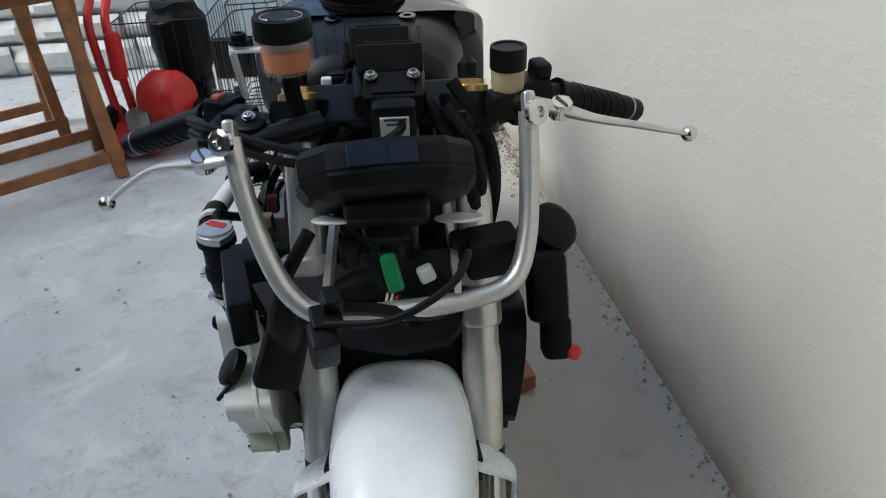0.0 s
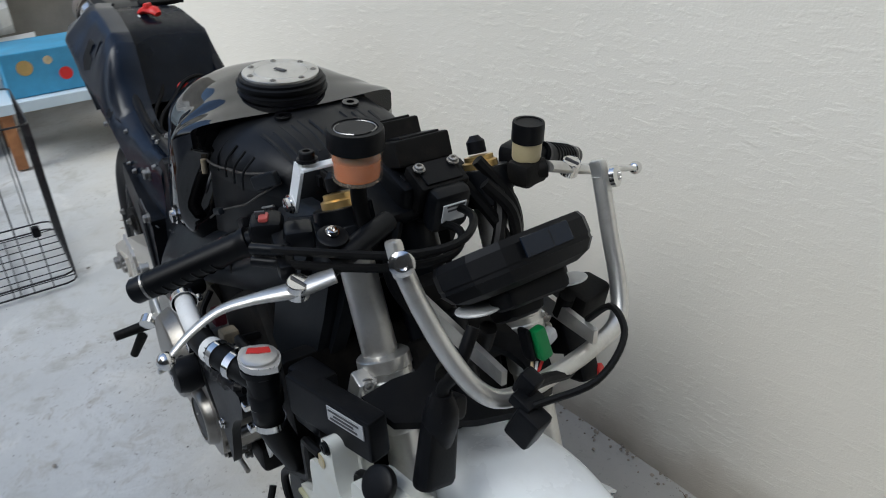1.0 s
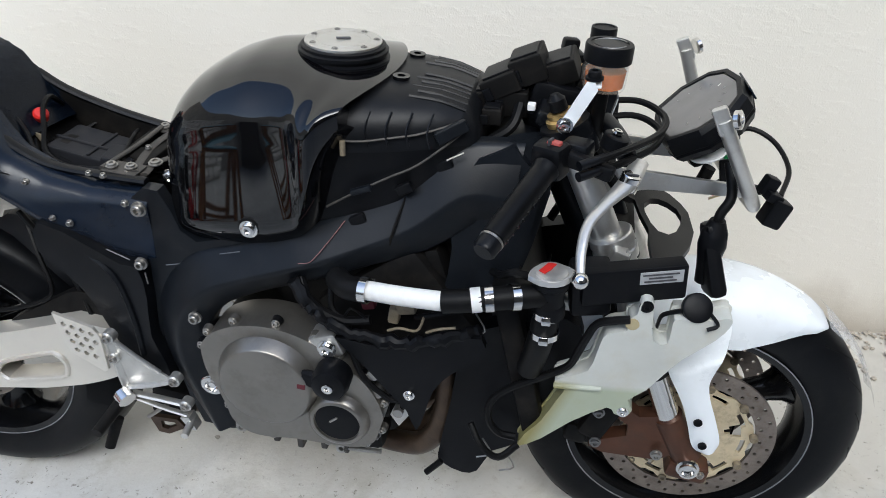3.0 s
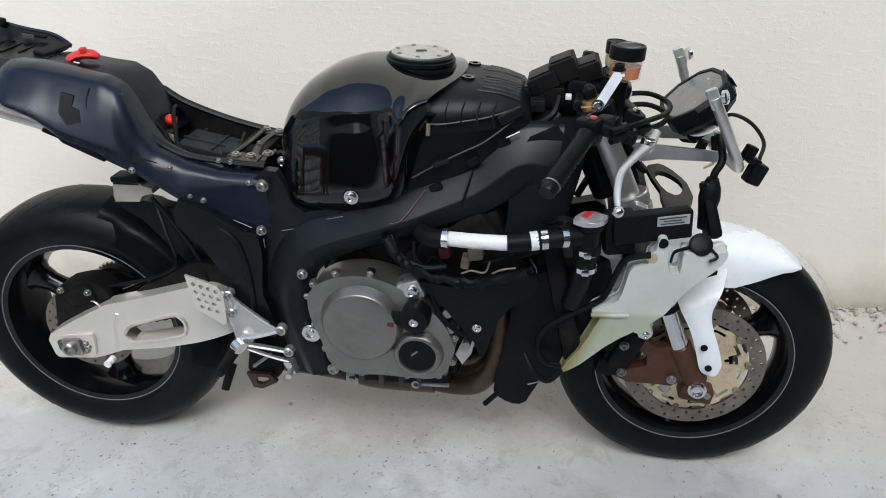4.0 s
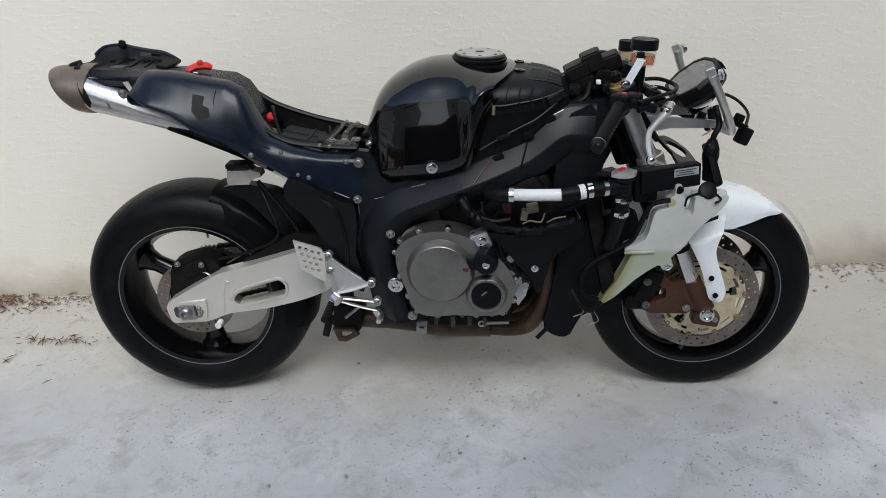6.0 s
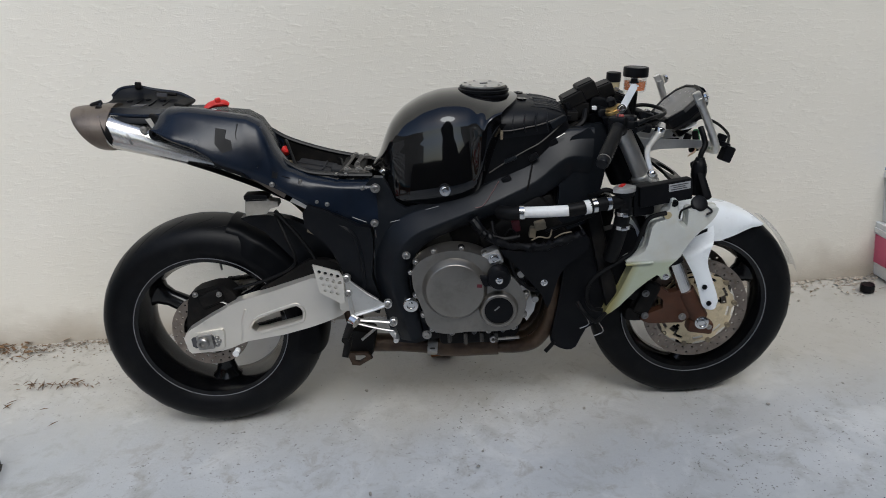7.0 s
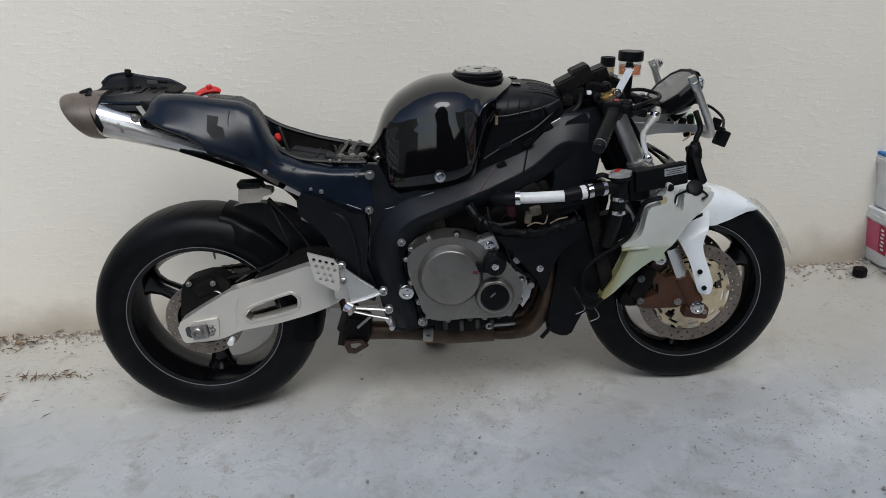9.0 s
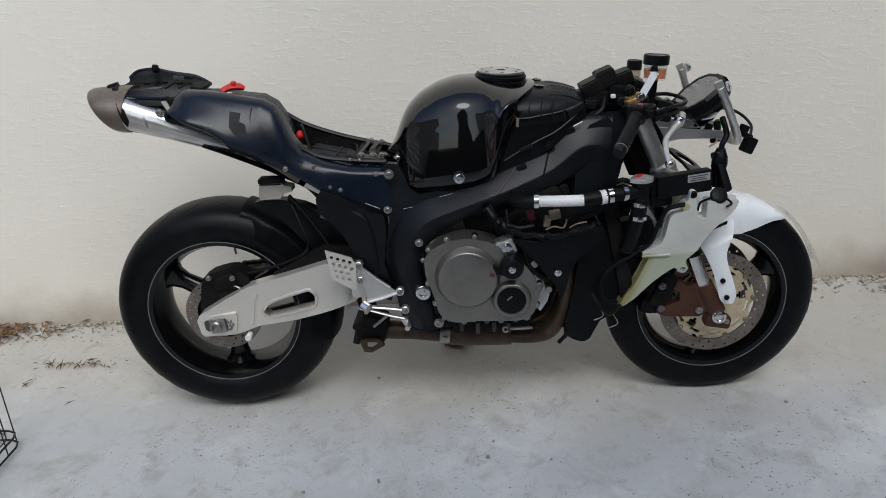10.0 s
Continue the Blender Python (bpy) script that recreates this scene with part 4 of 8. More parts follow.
# --- tail ---
TAIL_FAR = [(0.52, 0.745), (0.487, 0.750), (0.391, 0.778), (0.295, 0.808), (0.240, 0.838), (0.195, 0.882), (0.165, 0.920), (0.113, 0.932), (0.05, 0.945), (-0.005, 0.948), (-0.028, 0.935),
            (-0.038, 0.915), (-0.005, 0.895), (0.04, 0.878), (0.073, 0.860), (0.12, 0.825), (0.198, 0.784), (0.269, 0.748), (0.348, 0.700), (0.414, 0.670), (0.515, 0.634), (0.528, 0.68)]


def near_side(p):
    return (p.x, p.y + max(0.0, p.z - 0.80) * 0.06 + max(0.0, 0.02 - p.x) * 0.4, p.z)


def far_side(p):
    q = near_side(p)
    return (q[0], 2 * CY(q[0]) - q[1], q[2])


TAIL_TOP = [(-0.036, 0.942), (-0.028, 0.962), (-0.005, 0.974), (0.05, 0.971), (0.12, 0.958), (0.16, 0.950), (0.20, 0.943), (0.232, 0.925), (0.250, 0.895), (0.268, 0.850), (0.295, 0.808), (0.35, 0.780), (0.42, 0.764), (0.47, 0.760), (0.525, 0.757)]
TAIL_FOOT = [(-0.036, 0.926), (-0.005, 0.907), (0.04, 0.889), (0.073, 0.874), (0.12, 0.839), (0.198, 0.796), (0.269, 0.758), (0.348, 0.703), (0.414, 0.672), (0.465, 0.645), (0.525, 0.634)]


def tail_out(x, z):
    """How far out the tail's skin lies: narrow at its rolled top, flaring towards its foot."""
    zt, zb = float(np.interp(x, *zip(*TAIL_TOP))), float(np.interp(x, *zip(*TAIL_FOOT)))
    f = min(1.0, max(0.0, (zt - z) / (zt - zb)))
    base = float(np.interp(x, (0.10, 0.36), (0.122, 0.140)))
    flare = float(np.interp(x, (0.12, 0.30, 0.525), (0.072, 0.045, 0.016)))
    return base + 0.012 * min(1.0, f / 0.15) ** 0.6 + flare * f ** 0.75 - 0.010 * max(0.0, (f - 0.8) / 0.2) ** 2


def tail_flank():
    """The moulded outer skin: rolled over at the top, flaring out over the silencer."""
    rows = []
    for x in np.linspace(-0.036, 0.525, 70):
        zt, zb = float(np.interp(x, *zip(*TAIL_TOP))), float(np.interp(x, *zip(*TAIL_FOOT)))
        row = []
        for k in range(17):
            f = k / 16
            z = zt + (zb - zt) * f
            row.append((x, -tail_out(x, z) + 0.003 * math.sin(5 * f + 9 * x) * (0.1 < f < 0.95) + max(0.0, 0.02 - x) * 0.4, z))
        row = [(row[0][0], row[0][1] + 0.034, row[0][2] - 0.003)] + row + [(row[-1][0], row[-1][1] + 0.030, row[-1][2] + 0.002)]
        rows.append(row)
    bm = rings(bmesh.new(), rows, closed=False)
    bmesh.ops.recalc_face_normals(bm, faces=bm.faces[:])
    bmesh.ops.solidify(bm, geom=bm.faces[:], thickness=0.004)
    return bm


tail = part("tail_side", tail_flank(), NAVY_PLASTIC, bike, "blue-black undertail plastic and seat subframe", 60)
part("tail_side_far", plate(bmesh.new(), TAIL_FAR, -0.158, -0.138, 0.006, 0, (), far_side), NAVY_PLASTIC, tail, sharp=45)
# deck over the rear, with the seat hump's slope
deck = [(-0.03, 0.940), (0.0, 0.958), (0.05, 0.956), (0.11, 0.944), (0.16, 0.937), (0.195, 0.915), (0.222, 0.870), (0.245, 0.83), (0.268, 0.80)]
bm = bmesh.new()
rings(bm, [[(x + 0.014 * (0.5 - y / 0.2), CY(x) + y, z + 0.006 * math.cos(y * 14) - 0.004 - 0.05 * y) for y in np.linspace(-0.072, 0.104, 9)] for x, z in deck], closed=False)
bmesh.ops.solidify(bm, geom=bm.faces[:], thickness=0.006)
part("tail_deck", bm, NAVY_PLASTIC, tail)
bm = bmesh.new()
rings(bm, [[(x, CY(x) + y, z) for y in np.linspace(-0.128, 0.128, 7)] for x, z in [(0.225, 0.80), (0.262, 0.782), (0.30, 0.735), (0.40, 0.69), (0.50, 0.68), (0.54, 0.70)]], closed=False)
bmesh.ops.solidify(bm, geom=bm.faces[:], thickness=0.006)
part("seat_tray", bm, DUSTY_BLACK, tail, "dusty black open seat tray with wiring")
# raised rails of the seat well
for y, way in ((-0.128, ((0.252, 0.850), (0.290, 0.815), (0.345, 0.786), (0.43, 0.774), (0.515, 0.768))), (0.072, ((0.210, 0.868), (0.258, 0.838), (0.33, 0.810), (0.40, 0.789), (0.515, 0.762)))):
    bm = bmesh.new()
    tube(bm, [(x, y, z) for x, z in way], 0.009, 8, 4, 0.7)
    part("seat_rail", bm, SATIN_BLACK, tail)
part("rail_web", plate(bmesh.new(), [(0.212, 0.862), (0.258, 0.834), (0.33, 0.806), (0.40, 0.785), (0.513, 0.758), (0.513, 0.69), (0.40, 0.68), (0.30, 0.70), (0.215, 0.78)], 0.068, 0.076, 0.002), DUSTY_BLACK, tail)
bm = block(bmesh.new(), (0.11, 0.10, 0.055), (0.345, -0.02, 0.752), (0, 12, 0), 0.006)
batt = part("battery_box", bm, BATTERY_GREY, tail, "matte dark grey battery box")
part("lid_rib", block(bmesh.new(), (0.10, 0.006, 0.006), (0.345, -0.032, 0.781), (0, 12, 0), 0.002), BATTERY_GREY, batt)
part("lid_rib", block(bmesh.new(), (0.006, 0.094, 0.006), (0.372, -0.020, 0.775), (0, 12, 0), 0.002), BATTERY_GREY, batt)
part("fuse_box", block(bmesh.new(), (0.055, 0.060, 0.030), (0.418, -0.040, 0.758), (0, 10, 8), 0.006), BATTERY_GREY, tail)
part("well_crossbar", tube(bmesh.new(), [(0.436, -0.122, 0.783), (0.444, -0.03, 0.782), (0.450, 0.066, 0.786)], 0.0048, 8, 3, 0.7), DUSTY_METAL, tail, "dusty bare metal bar across the seat well")
for pts in ([(0.480, 0.062, 0.779), (0.468, 0.03, 0.778), (0.462, -0.02, 0.774), (0.472, -0.07, 0.773), (0.486, -0.115, 0.776)], [(0.500, -0.11, 0.770), (0.492, -0.06, 0.766), (0.505, -0.02, 0.764), (0.515, 0.03, 0.766)]):
    part("well_bracket", tube(bmesh.new(), pts, 0.008, 8, 4, 0.35), DUSTY_METAL, tail)
for y0, y1 in ((-0.128, -0.088), (0.040, 0.070)):
    part("bolt_plate", block(bmesh.new(), (0.060, y1 - y0, 0.004), (0.466, (y0 + y1) / 2, 0.777), (0, 6, 0), 0.001), DUSTY_METAL, tail)
for x, y, z, r in ((0.448, -0.112, 0.783, 0.0075), (0.478, -0.106, 0.780, 0.0075), (0.452, 0.056, 0.783, 0.007), (0.482, 0.054, 0.780, 0.007), (0.466, -0.03, 0.779, 0.004), (0.500, -0.07, 0.772, 0.009)):
    part("well_bolt", bolt(bmesh.new(), (x, y, z), r, 0.006, (0.05, -0.1, 1)), STEEL, tail)
for pts, r in (([(0.255, 0.055, 0.815), (0.262, 0.02, 0.842), (0.275, -0.02, 0.838), (0.290, -0.05, 0.812), (0.310, -0.085, 0.785), (0.36, -0.105, 0.772), (0.42, -0.10, 0.768)], 0.0045),
               ([(0.250, -0.06, 0.832), (0.275, -0.075, 0.815), (0.305, -0.10, 0.790), (0.35, -0.112, 0.778), (0.40, -0.108, 0.765)], 0.0040),
               ([(0.40, 0.05, 0.775), (0.415, 0.01, 0.782), (0.43, -0.05, 0.772), (0.455, -0.09, 0.768)], 0.0035)):
    part("well_cable", tube(bmesh.new(), pts, r, 7, 5), HOSE_RUBBER, tail)
part("pale_tag", plate(bmesh.new(), [(0.270, 0.806), (0.292, 0.800), (0.286, 0.782)], -0.056, -0.053, 0.001), OLD_TAN, tail)
for x, z, sz in ((0.43, 0.770, (0.016, 0.20, 0.014)), (0.475, 0.764, (0.020, 0.20, 0.018)), (0.395, 0.750, (0.05, 0.05, 0.03)), (0.455, 0.752, (0.04, 0.045, 0.035)), (0.31, 0.775, (0.03, 0.04, 0.025))):
    part("seat_bracket", block(bmesh.new(), sz, (x, -0.03, z), (0, 8, 0), 0.004), DUSTY_BLACK, tail)
bm = lathe(bmesh.new(), [(0.010, -0.012), (0.0125, -0.009), (0.013, 0.004), (0.010, 0.008), (0.004, 0.0085)], (0.268, -0.022, 0.824), (0.5, -0.4, 0.8), 14)
part("terminal_cover", bm, RED, tail, "red battery terminal cover")
random.seed(5)
for k in range(6):
    bm = bmesh.new()
    y = -0.10 + 0.035 * k
    tube(bm, [(0.275, y * 0.6, 0.795 - 0.008 * k), (0.31, y, 0.768 + 0.008 * (k % 2)), (0.37, y + 0.03 * (k % 3 - 1), 0.752), (0.43, y * 0.9, 0.742 + 0.008 * (k % 2)), (0.50, y * 0.6, 0.735)], 0.0034, 6, 4)
    part("tail_wire", bm, HOSE_RUBBER, tail)
for x, y, z in ((0.42, -0.135, 0.776), (0.445, -0.135, 0.774), (0.475, -0.12, 0.772)):
    part("tail_bolt", bolt(bmesh.new(), (x, y, z), 0.0045, 0.006, (0, -0.2, 1)), STEEL, tail)
for x, z, r in ((0.259, 0.773, 0.0075), (0.328, 0.771, 0.006), (0.369, 0.717, 0.005), (0.395, 0.708, 0.0065), (0.489, 0.742, 0.007)):
    part("tail_bolt", bolt(bmesh.new(), (x, -tail_out(x, z) - 0.001, z), r * 0.72, 0.007), STEEL, tail)
# undertray: an irregular scoop over the silencer, its far wall and rear lip turned up
TRAY = ((-0.206, 0.984, 0.982, 0.990, 0.045), (-0.196, 0.968, 0.977, 1.003, 0.070), (-0.176, 0.960, 0.974, 1.006, 0.086), (-0.150, 0.957, 0.973, 1.005, 0.094), (-0.118, 0.953, 0.971, 0.996, 0.096),
        (-0.085, 0.950, 0.969, 0.989, 0.096), (-0.045, 0.948, 0.966, 0.982, 0.094), (-0.018, 0.948, 0.962, 0.971, 0.090), (0.004, 0.946, 0.956, 0.958, 0.084))
bm = bmesh.new()
rows = []
for x, near, low, far, w in TRAY:
    mid = CY(x) + 0.040
    row = [(x - 0.004, mid - w - 0.004, near - 0.016), (x, mid - w, near), (x, mid - w * 0.86, max(near, low) + 0.002), (x, mid - w * 0.6, low), (x, mid, low - 0.002), (x, mid + w * 0.5, low),
           (x, mid + w * 0.74, low + 0.25 * (far - low)), (x - 0.002, mid + w * 0.9, low + 0.8 * (far - low)), (x - 0.003, mid + w * 0.97, far), (x - 0.003, mid + w * 1.05, far - 0.002)]
    rows.append(row)
rings(bm, rows, closed=False, caps=False)
bmesh.ops.recalc_face_normals(bm, faces=bm.faces[:])
bmesh.ops.solidify(bm, geom=bm.faces[:], thickness=0.004)
tray = part("undertray", bm, SATIN_BLACK, tail, "black plastic undertray scoop over the silencer", 42)
for at, sz, tn in (((-0.150, 0.072, 1.011), (0.018, 0.012, 0.018), (0, 8, 0)), ((-0.218, -0.058, 0.982), (0.030, 0.022, 0.016), (0, -14, 10)), ((-0.203, -0.080, 0.970), (0.020, 0.018, 0.022), (0, 24, 0)),
                   ((-0.070, 0.062, 0.985), (0.060, 0.010, 0.010), (0, 9, 0)), ((-0.010, 0.03, 0.962), (0.03, 0.10, 0.010), (0, 14, 0)),
                   ((-0.040, -0.118, 0.938), (0.044, 0.016, 0.034), (0, 20, 0)), ((-0.018, -0.140, 0.918), (0.034, 0.016, 0.046), (0, 12, 0))):
    part("tray_tab", block(bmesh.new(), sz, at, tn, 0.004), DUSTY_BLACK, tray)
part("tray_rim", tube(bmesh.new(), [(x - 0.001, CY(x) + 0.040 - w, near + 0.003) for x, near, low, far, w in TRAY], 0.0045, 8, 3), NAVY_PLASTIC, tray)
part("tray_rim", tube(bmesh.new(), [(x - 0.003, CY(x) + 0.040 + w, far + 0.001) for x, near, low, far, w in TRAY], 0.0045, 8, 3), NAVY_PLASTIC, tray)
for x, y0, y1, z in ((-0.135, -0.03, 0.10, 0.976), (-0.092, -0.04, 0.10, 0.974), (-0.056, -0.03, 0.08, 0.971)):
    part("tray_rib", block(bmesh.new(), (0.004, y1 - y0, 0.006), (x, (y0 + y1) / 2, z - 0.005), (0, 4, 6), 0.0012), SATIN_BLACK, tray)
for x, y, z in ((-0.160, 0.02, 0.978), (-0.072, 0.035, 0.974), (-0.118, 0.045, 0.976)):
    part("tray_boss", lathe(bmesh.new(), [(0.008, -0.006), (0.0075, 0.003), (0.005, 0.0035), (0.004, 0.0)], (x, y, z - 0.004), (0, 0, 1), 14), SATIN_BLACK, tray)
part("tray_slot", block(bmesh.new(), (0.034, 0.034, 0.003), (-0.112, -0.040, 0.9705), (0, 2, 0), 0.001), INK, tray)
part("tray_slot", block(bmesh.new(), (0.030, 0.004, 0.010), (-0.080, 0.054, 0.983), (0, 8, 0), 0.001), INK, tray)
part("torn_tab", plate(bmesh.new(), [(-0.066, 0.948), (-0.052, 0.950), (-0.040, 0.922), (-0.050, 0.918)], -0.128, -0.125, 0.001), ALU_PAINT, tray, "torn pale foil tab")
bm = tube(bmesh.new(), [(0.064, -0.040, 0.945), (0.072, -0.034, 0.956), (0.090, -0.024, 0.963), (0.112, -0.016, 0.962), (0.124, -0.012, 0.956)], [0.007, 0.012, 0.014, 0.014, 0.009], 10, 3, 0.7)
block(bm, (0.016, 0.016, 0.014), (0.100, -0.026, 0.972), (0, -8, 25), 0.004)
part("tail_clip", bm, RED, tail, "bright red plastic clip on the tail")
part("clip_tag", block(bmesh.new(), (0.014, 0.004, 0.010), (0.092, -0.046, 0.948), (10, 10, 0), 0.002), WHITE_PLASTIC, tail)
part("deck_slot", block(bmesh.new(), (0.030, 0.012, 0.006), (0.147, -0.136, 0.938), (0, 8, 0), 0.002), WHITE_PLASTIC, tail)
def on_skin(p):
    return (p.x, p.y - tail_out(p.x, p.z), p.z)


part("side_notch", plate(bmesh.new(), finely([(0.126, 0.922), (0.152, 0.916), (0.149, 0.897), (0.164, 0.890), (0.168, 0.868), (0.142, 0.862), (0.124, 0.886)], 0.006), -0.003, 0.008, 0, 0, (), on_skin), BLACK_PLASTIC, tail)
part("skin_clip", plate(bmesh.new(), finely([(0.262, 0.806), (0.276, 0.802), (0.272, 0.786), (0.260, 0.790)], 0.006), -0.003, 0.006, 0, 0, (), on_skin), BLACK_PLASTIC, tail)
part("skin_seam", tube(bmesh.new(), [on_skin(Vector((x, 0.0, z))) for x, z in ((0.180, 0.928), (0.176, 0.900), (0.186, 0.872), (0.200, 0.845), (0.222, 0.822), (0.262, 0.800), (0.310, 0.778))], 0.0014, 5, 5), BLACK_PLASTIC, tail)
# tabs under the tail and the plastic strut down to the swingarm's guard
bm = bmesh.new()
plate(bm, [(0.112, 0.845), (0.19, 0.806), (0.205, 0.790), (0.122, 0.828)], -0.196, -0.180, 0.002)
part("tail_flap", bm, BLACK_PLASTIC, tail)
part("heat_plate", plate(bmesh.new(), [(0.193, 0.812), (0.205, 0.795), (0.290, 0.744), (0.276, 0.722), (0.200, 0.776)], -0.150, -0.146, 0.001), TITAN, tail, "bare grey heat plate under the tail")
bm = bmesh.new()
plate(bm, [(0.286, 0.707), (0.307, 0.728), (0.353, 0.700), (0.330, 0.682)], -0.132, -0.110, 0.003)
part("subframe_strut", bm, ALU_PAINT, tail, "pale silver subframe strut")
GUARD = [(0.345, 0.712), (0.43, 0.672), (0.475, 0.645), (0.505, 0.64), (0.508, 0.58), (0.498, 0.50), (0.515, 0.44), (0.51, 0.39), (0.46, 0.42), (0.425, 0.50), (0.405, 0.56), (0.375, 0.61), (0.33, 0.655)]
for p0, p1 in (((0.460, 0.674), (0.497, 0.658)), ((0.5185, 0.636), (0.519, 0.614))):
    part("cover_slit", rod(bmesh.new(), (p0[0], -0.1935, p0[1]), (p1[0], -0.1935, p1[1]), 0.0012, n=6), DULL_BOLT, tail)
part("gold_bracket", plate(bmesh.new(), [(0.315, 0.607), (0.329, 0.643), (0.362, 0.612), (0.353, 0.588)], -0.100, -0.080, 0.002), OLD_TAN, tail, "dull yellowed bracket")
bm = plate(bmesh.new(), GUARD, -0.192, -0.135, 0.016, 2)
part("side_cover", bm, SATIN_BLACK, bike, "satin black heel-side cover panel", 55)
bm = bmesh.new()
tube(bm, [(0.42, -0.186, 0.655), (0.46, -0.192, 0.62), (0.475, -0.193, 0.54), (0.475, -0.193, 0.46)], 0.006, 6, 5)
part("cover_crease", bm, SATIN_BLACK, bike)

# rear brake reservoir under the tail
bm = plate(bmesh.new(), [(0.163, 0.714), (0.224, 0.716), (0.230, 0.709), (0.250, 0.705), (0.251, 0.692), (0.226, 0.686), (0.216, 0.672), (0.160, 0.670), (0.158, 0.682)], -0.124, -0.086, 0.004)
resv = part("rear_reservoir", bm, mat("greyed_translucent_plastic", (0.33, 0.31, 0.27), 0.35, 0, 0.15, 20, 200, 0.02, dirt=(0.16, 0.14, 0.1), dirt_amount=0.4), bike, "milky rear brake fluid reservoir with black lid")
part("lid", block(bmesh.new(), (0.066, 0.044, 0.013), (0.193, -0.105, 0.7215), (0, 0, 0), 0.003), BLACK_PLASTIC, resv)
part("lid_rim", block(bmesh.new(), (0.060, 0.040, 0.005), (0.193, -0.105, 0.7125), (0, 0, 0), 0.002), BLACK_PLASTIC, resv)
bm = bmesh.new()
tube(bm, [(0.235, -0.105, 0.675), (0.28, -0.115, 0.62), (0.33, -0.13, 0.55), (0.35, -0.14, 0.49)], 0.006, 7, 5)
part("hose", bm, HOSE_RUBBER, resv)

# silencer under the tail
def silencer():
    bm = bmesh.new()
    loops = []
    for x, z, a, b in ((0.15, 0.785, 0.040, 0.022), (0.08, 0.818, 0.058, 0.034), (0.0, 0.852, 0.070, 0.045), (-0.08, 0.884, 0.076, 0.053), (-0.15, 0.908, 0.078, 0.058), (-0.185, 0.919, 0.077, 0.058)):
        loops.append([(x - 0.25 * b * math.sin(t), CY(x) + a * math.copysign(abs(math.cos(t)) ** 0.8, math.cos(t)), z + b * math.copysign(abs(math.sin(t)) ** 0.8, math.sin(t))) for t in (2 * math.pi * k / 28 for k in range(28))])
    return rings(bm, loops)


sil = part("silencer", silencer(), POLISHED, bike, "scratched polished steel silencer under the tail", 60)
bm = bmesh.new()
loops = []
for f, k in ((0.0, 1.0), (0.35, 1.0), (0.65, 0.985), (0.86, 0.955), (0.95, 0.91), (0.99, 0.86), (1.0, 0.80), (0.97, 0.74), (0.6, 0.66)):
    row = []
    for q in range(32):
        t = 2 * math.pi * q / 32
        reach = 0.074 + 0.032 * math.sin(t)
        x = -0.176 - f * reach + (0.012 * math.sin(t) if f < 0.05 else 0)
        row.append((x, CY(x) + 0.081 * k * math.cos(t), 0.919 + (1 - k) * 0.022 + 0.063 * k * math.sin(t)))
    loops.append(row)
part("silencer_cap", rings(bm, loops), TITAN, sil, "brownish titanium-grey silencer end cap")
bm = bmesh.new()
loops = [[(x - 0.25 * b * math.sin(t), CY(x) + a * math.cos(t), z + b * math.sin(t)) for t in (2 * math.pi * k / 28 for k in range(28))] for x, z, a, b in ((-0.115, 0.896, 0.0785, 0.0575), (-0.121, 0.898, 0.079, 0.0578))]
part("silencer_seam", rings(bm, loops), STEEL, sil)
bm = bmesh.new()
lathe(bm, [(0.010, -0.03), (0.015, 0.0), (0.017, 0.022), (0.012, 0.026), (0.007, 0.026), (0.006, 0.015)], (-0.045, -0.112, 0.908), n=18)
part("silencer_mount", bm, BLACK_PLASTIC, sil)
part("mount_bolt", bolt(bmesh.new(), (-0.078, -0.120, 0.918), 0.008, 0.006), STEEL, sil)
part("cap_rivet", bolt(bmesh.new(), (-0.196, -0.126, 0.905), 0.005, 0.004), DUSTY_BLACK, sil)
bm = bmesh.new()
loops = [[(x - 0.25 * b * math.sin(t), CY(x) + a * math.cos(t), z + b * math.sin(t)) for t in (2 * math.pi * k / 28 for k in range(28))] for x, z, a, b in ((-0.163, 0.913, 0.0795, 0.060), (-0.180, 0.918, 0.0825, 0.0635))]
part("cap_gasket", rings(bm, loops), DUSTY_BLACK, sil)
bm = bmesh.new()
tube(bm, [(0.02, -0.10, 0.822), (0.10, -0.105, 0.792), (0.20, -0.105, 0.748), (0.30, -0.09, 0.69)], 0.014, 8, 3, 0.4)
part("heat_strip", bm, DUSTY_BLACK, sil)
bm = bmesh.new()
tube(bm, [(0.14, 0.0, 0.775), (0.24, 0.0, 0.72), (0.33, 0.0, 0.62), (0.38, 0.0, 0.45), (0.42, -0.03, 0.26)], 0.028, 12, 5)
part("link_pipe", bm, EXHAUST, sil)

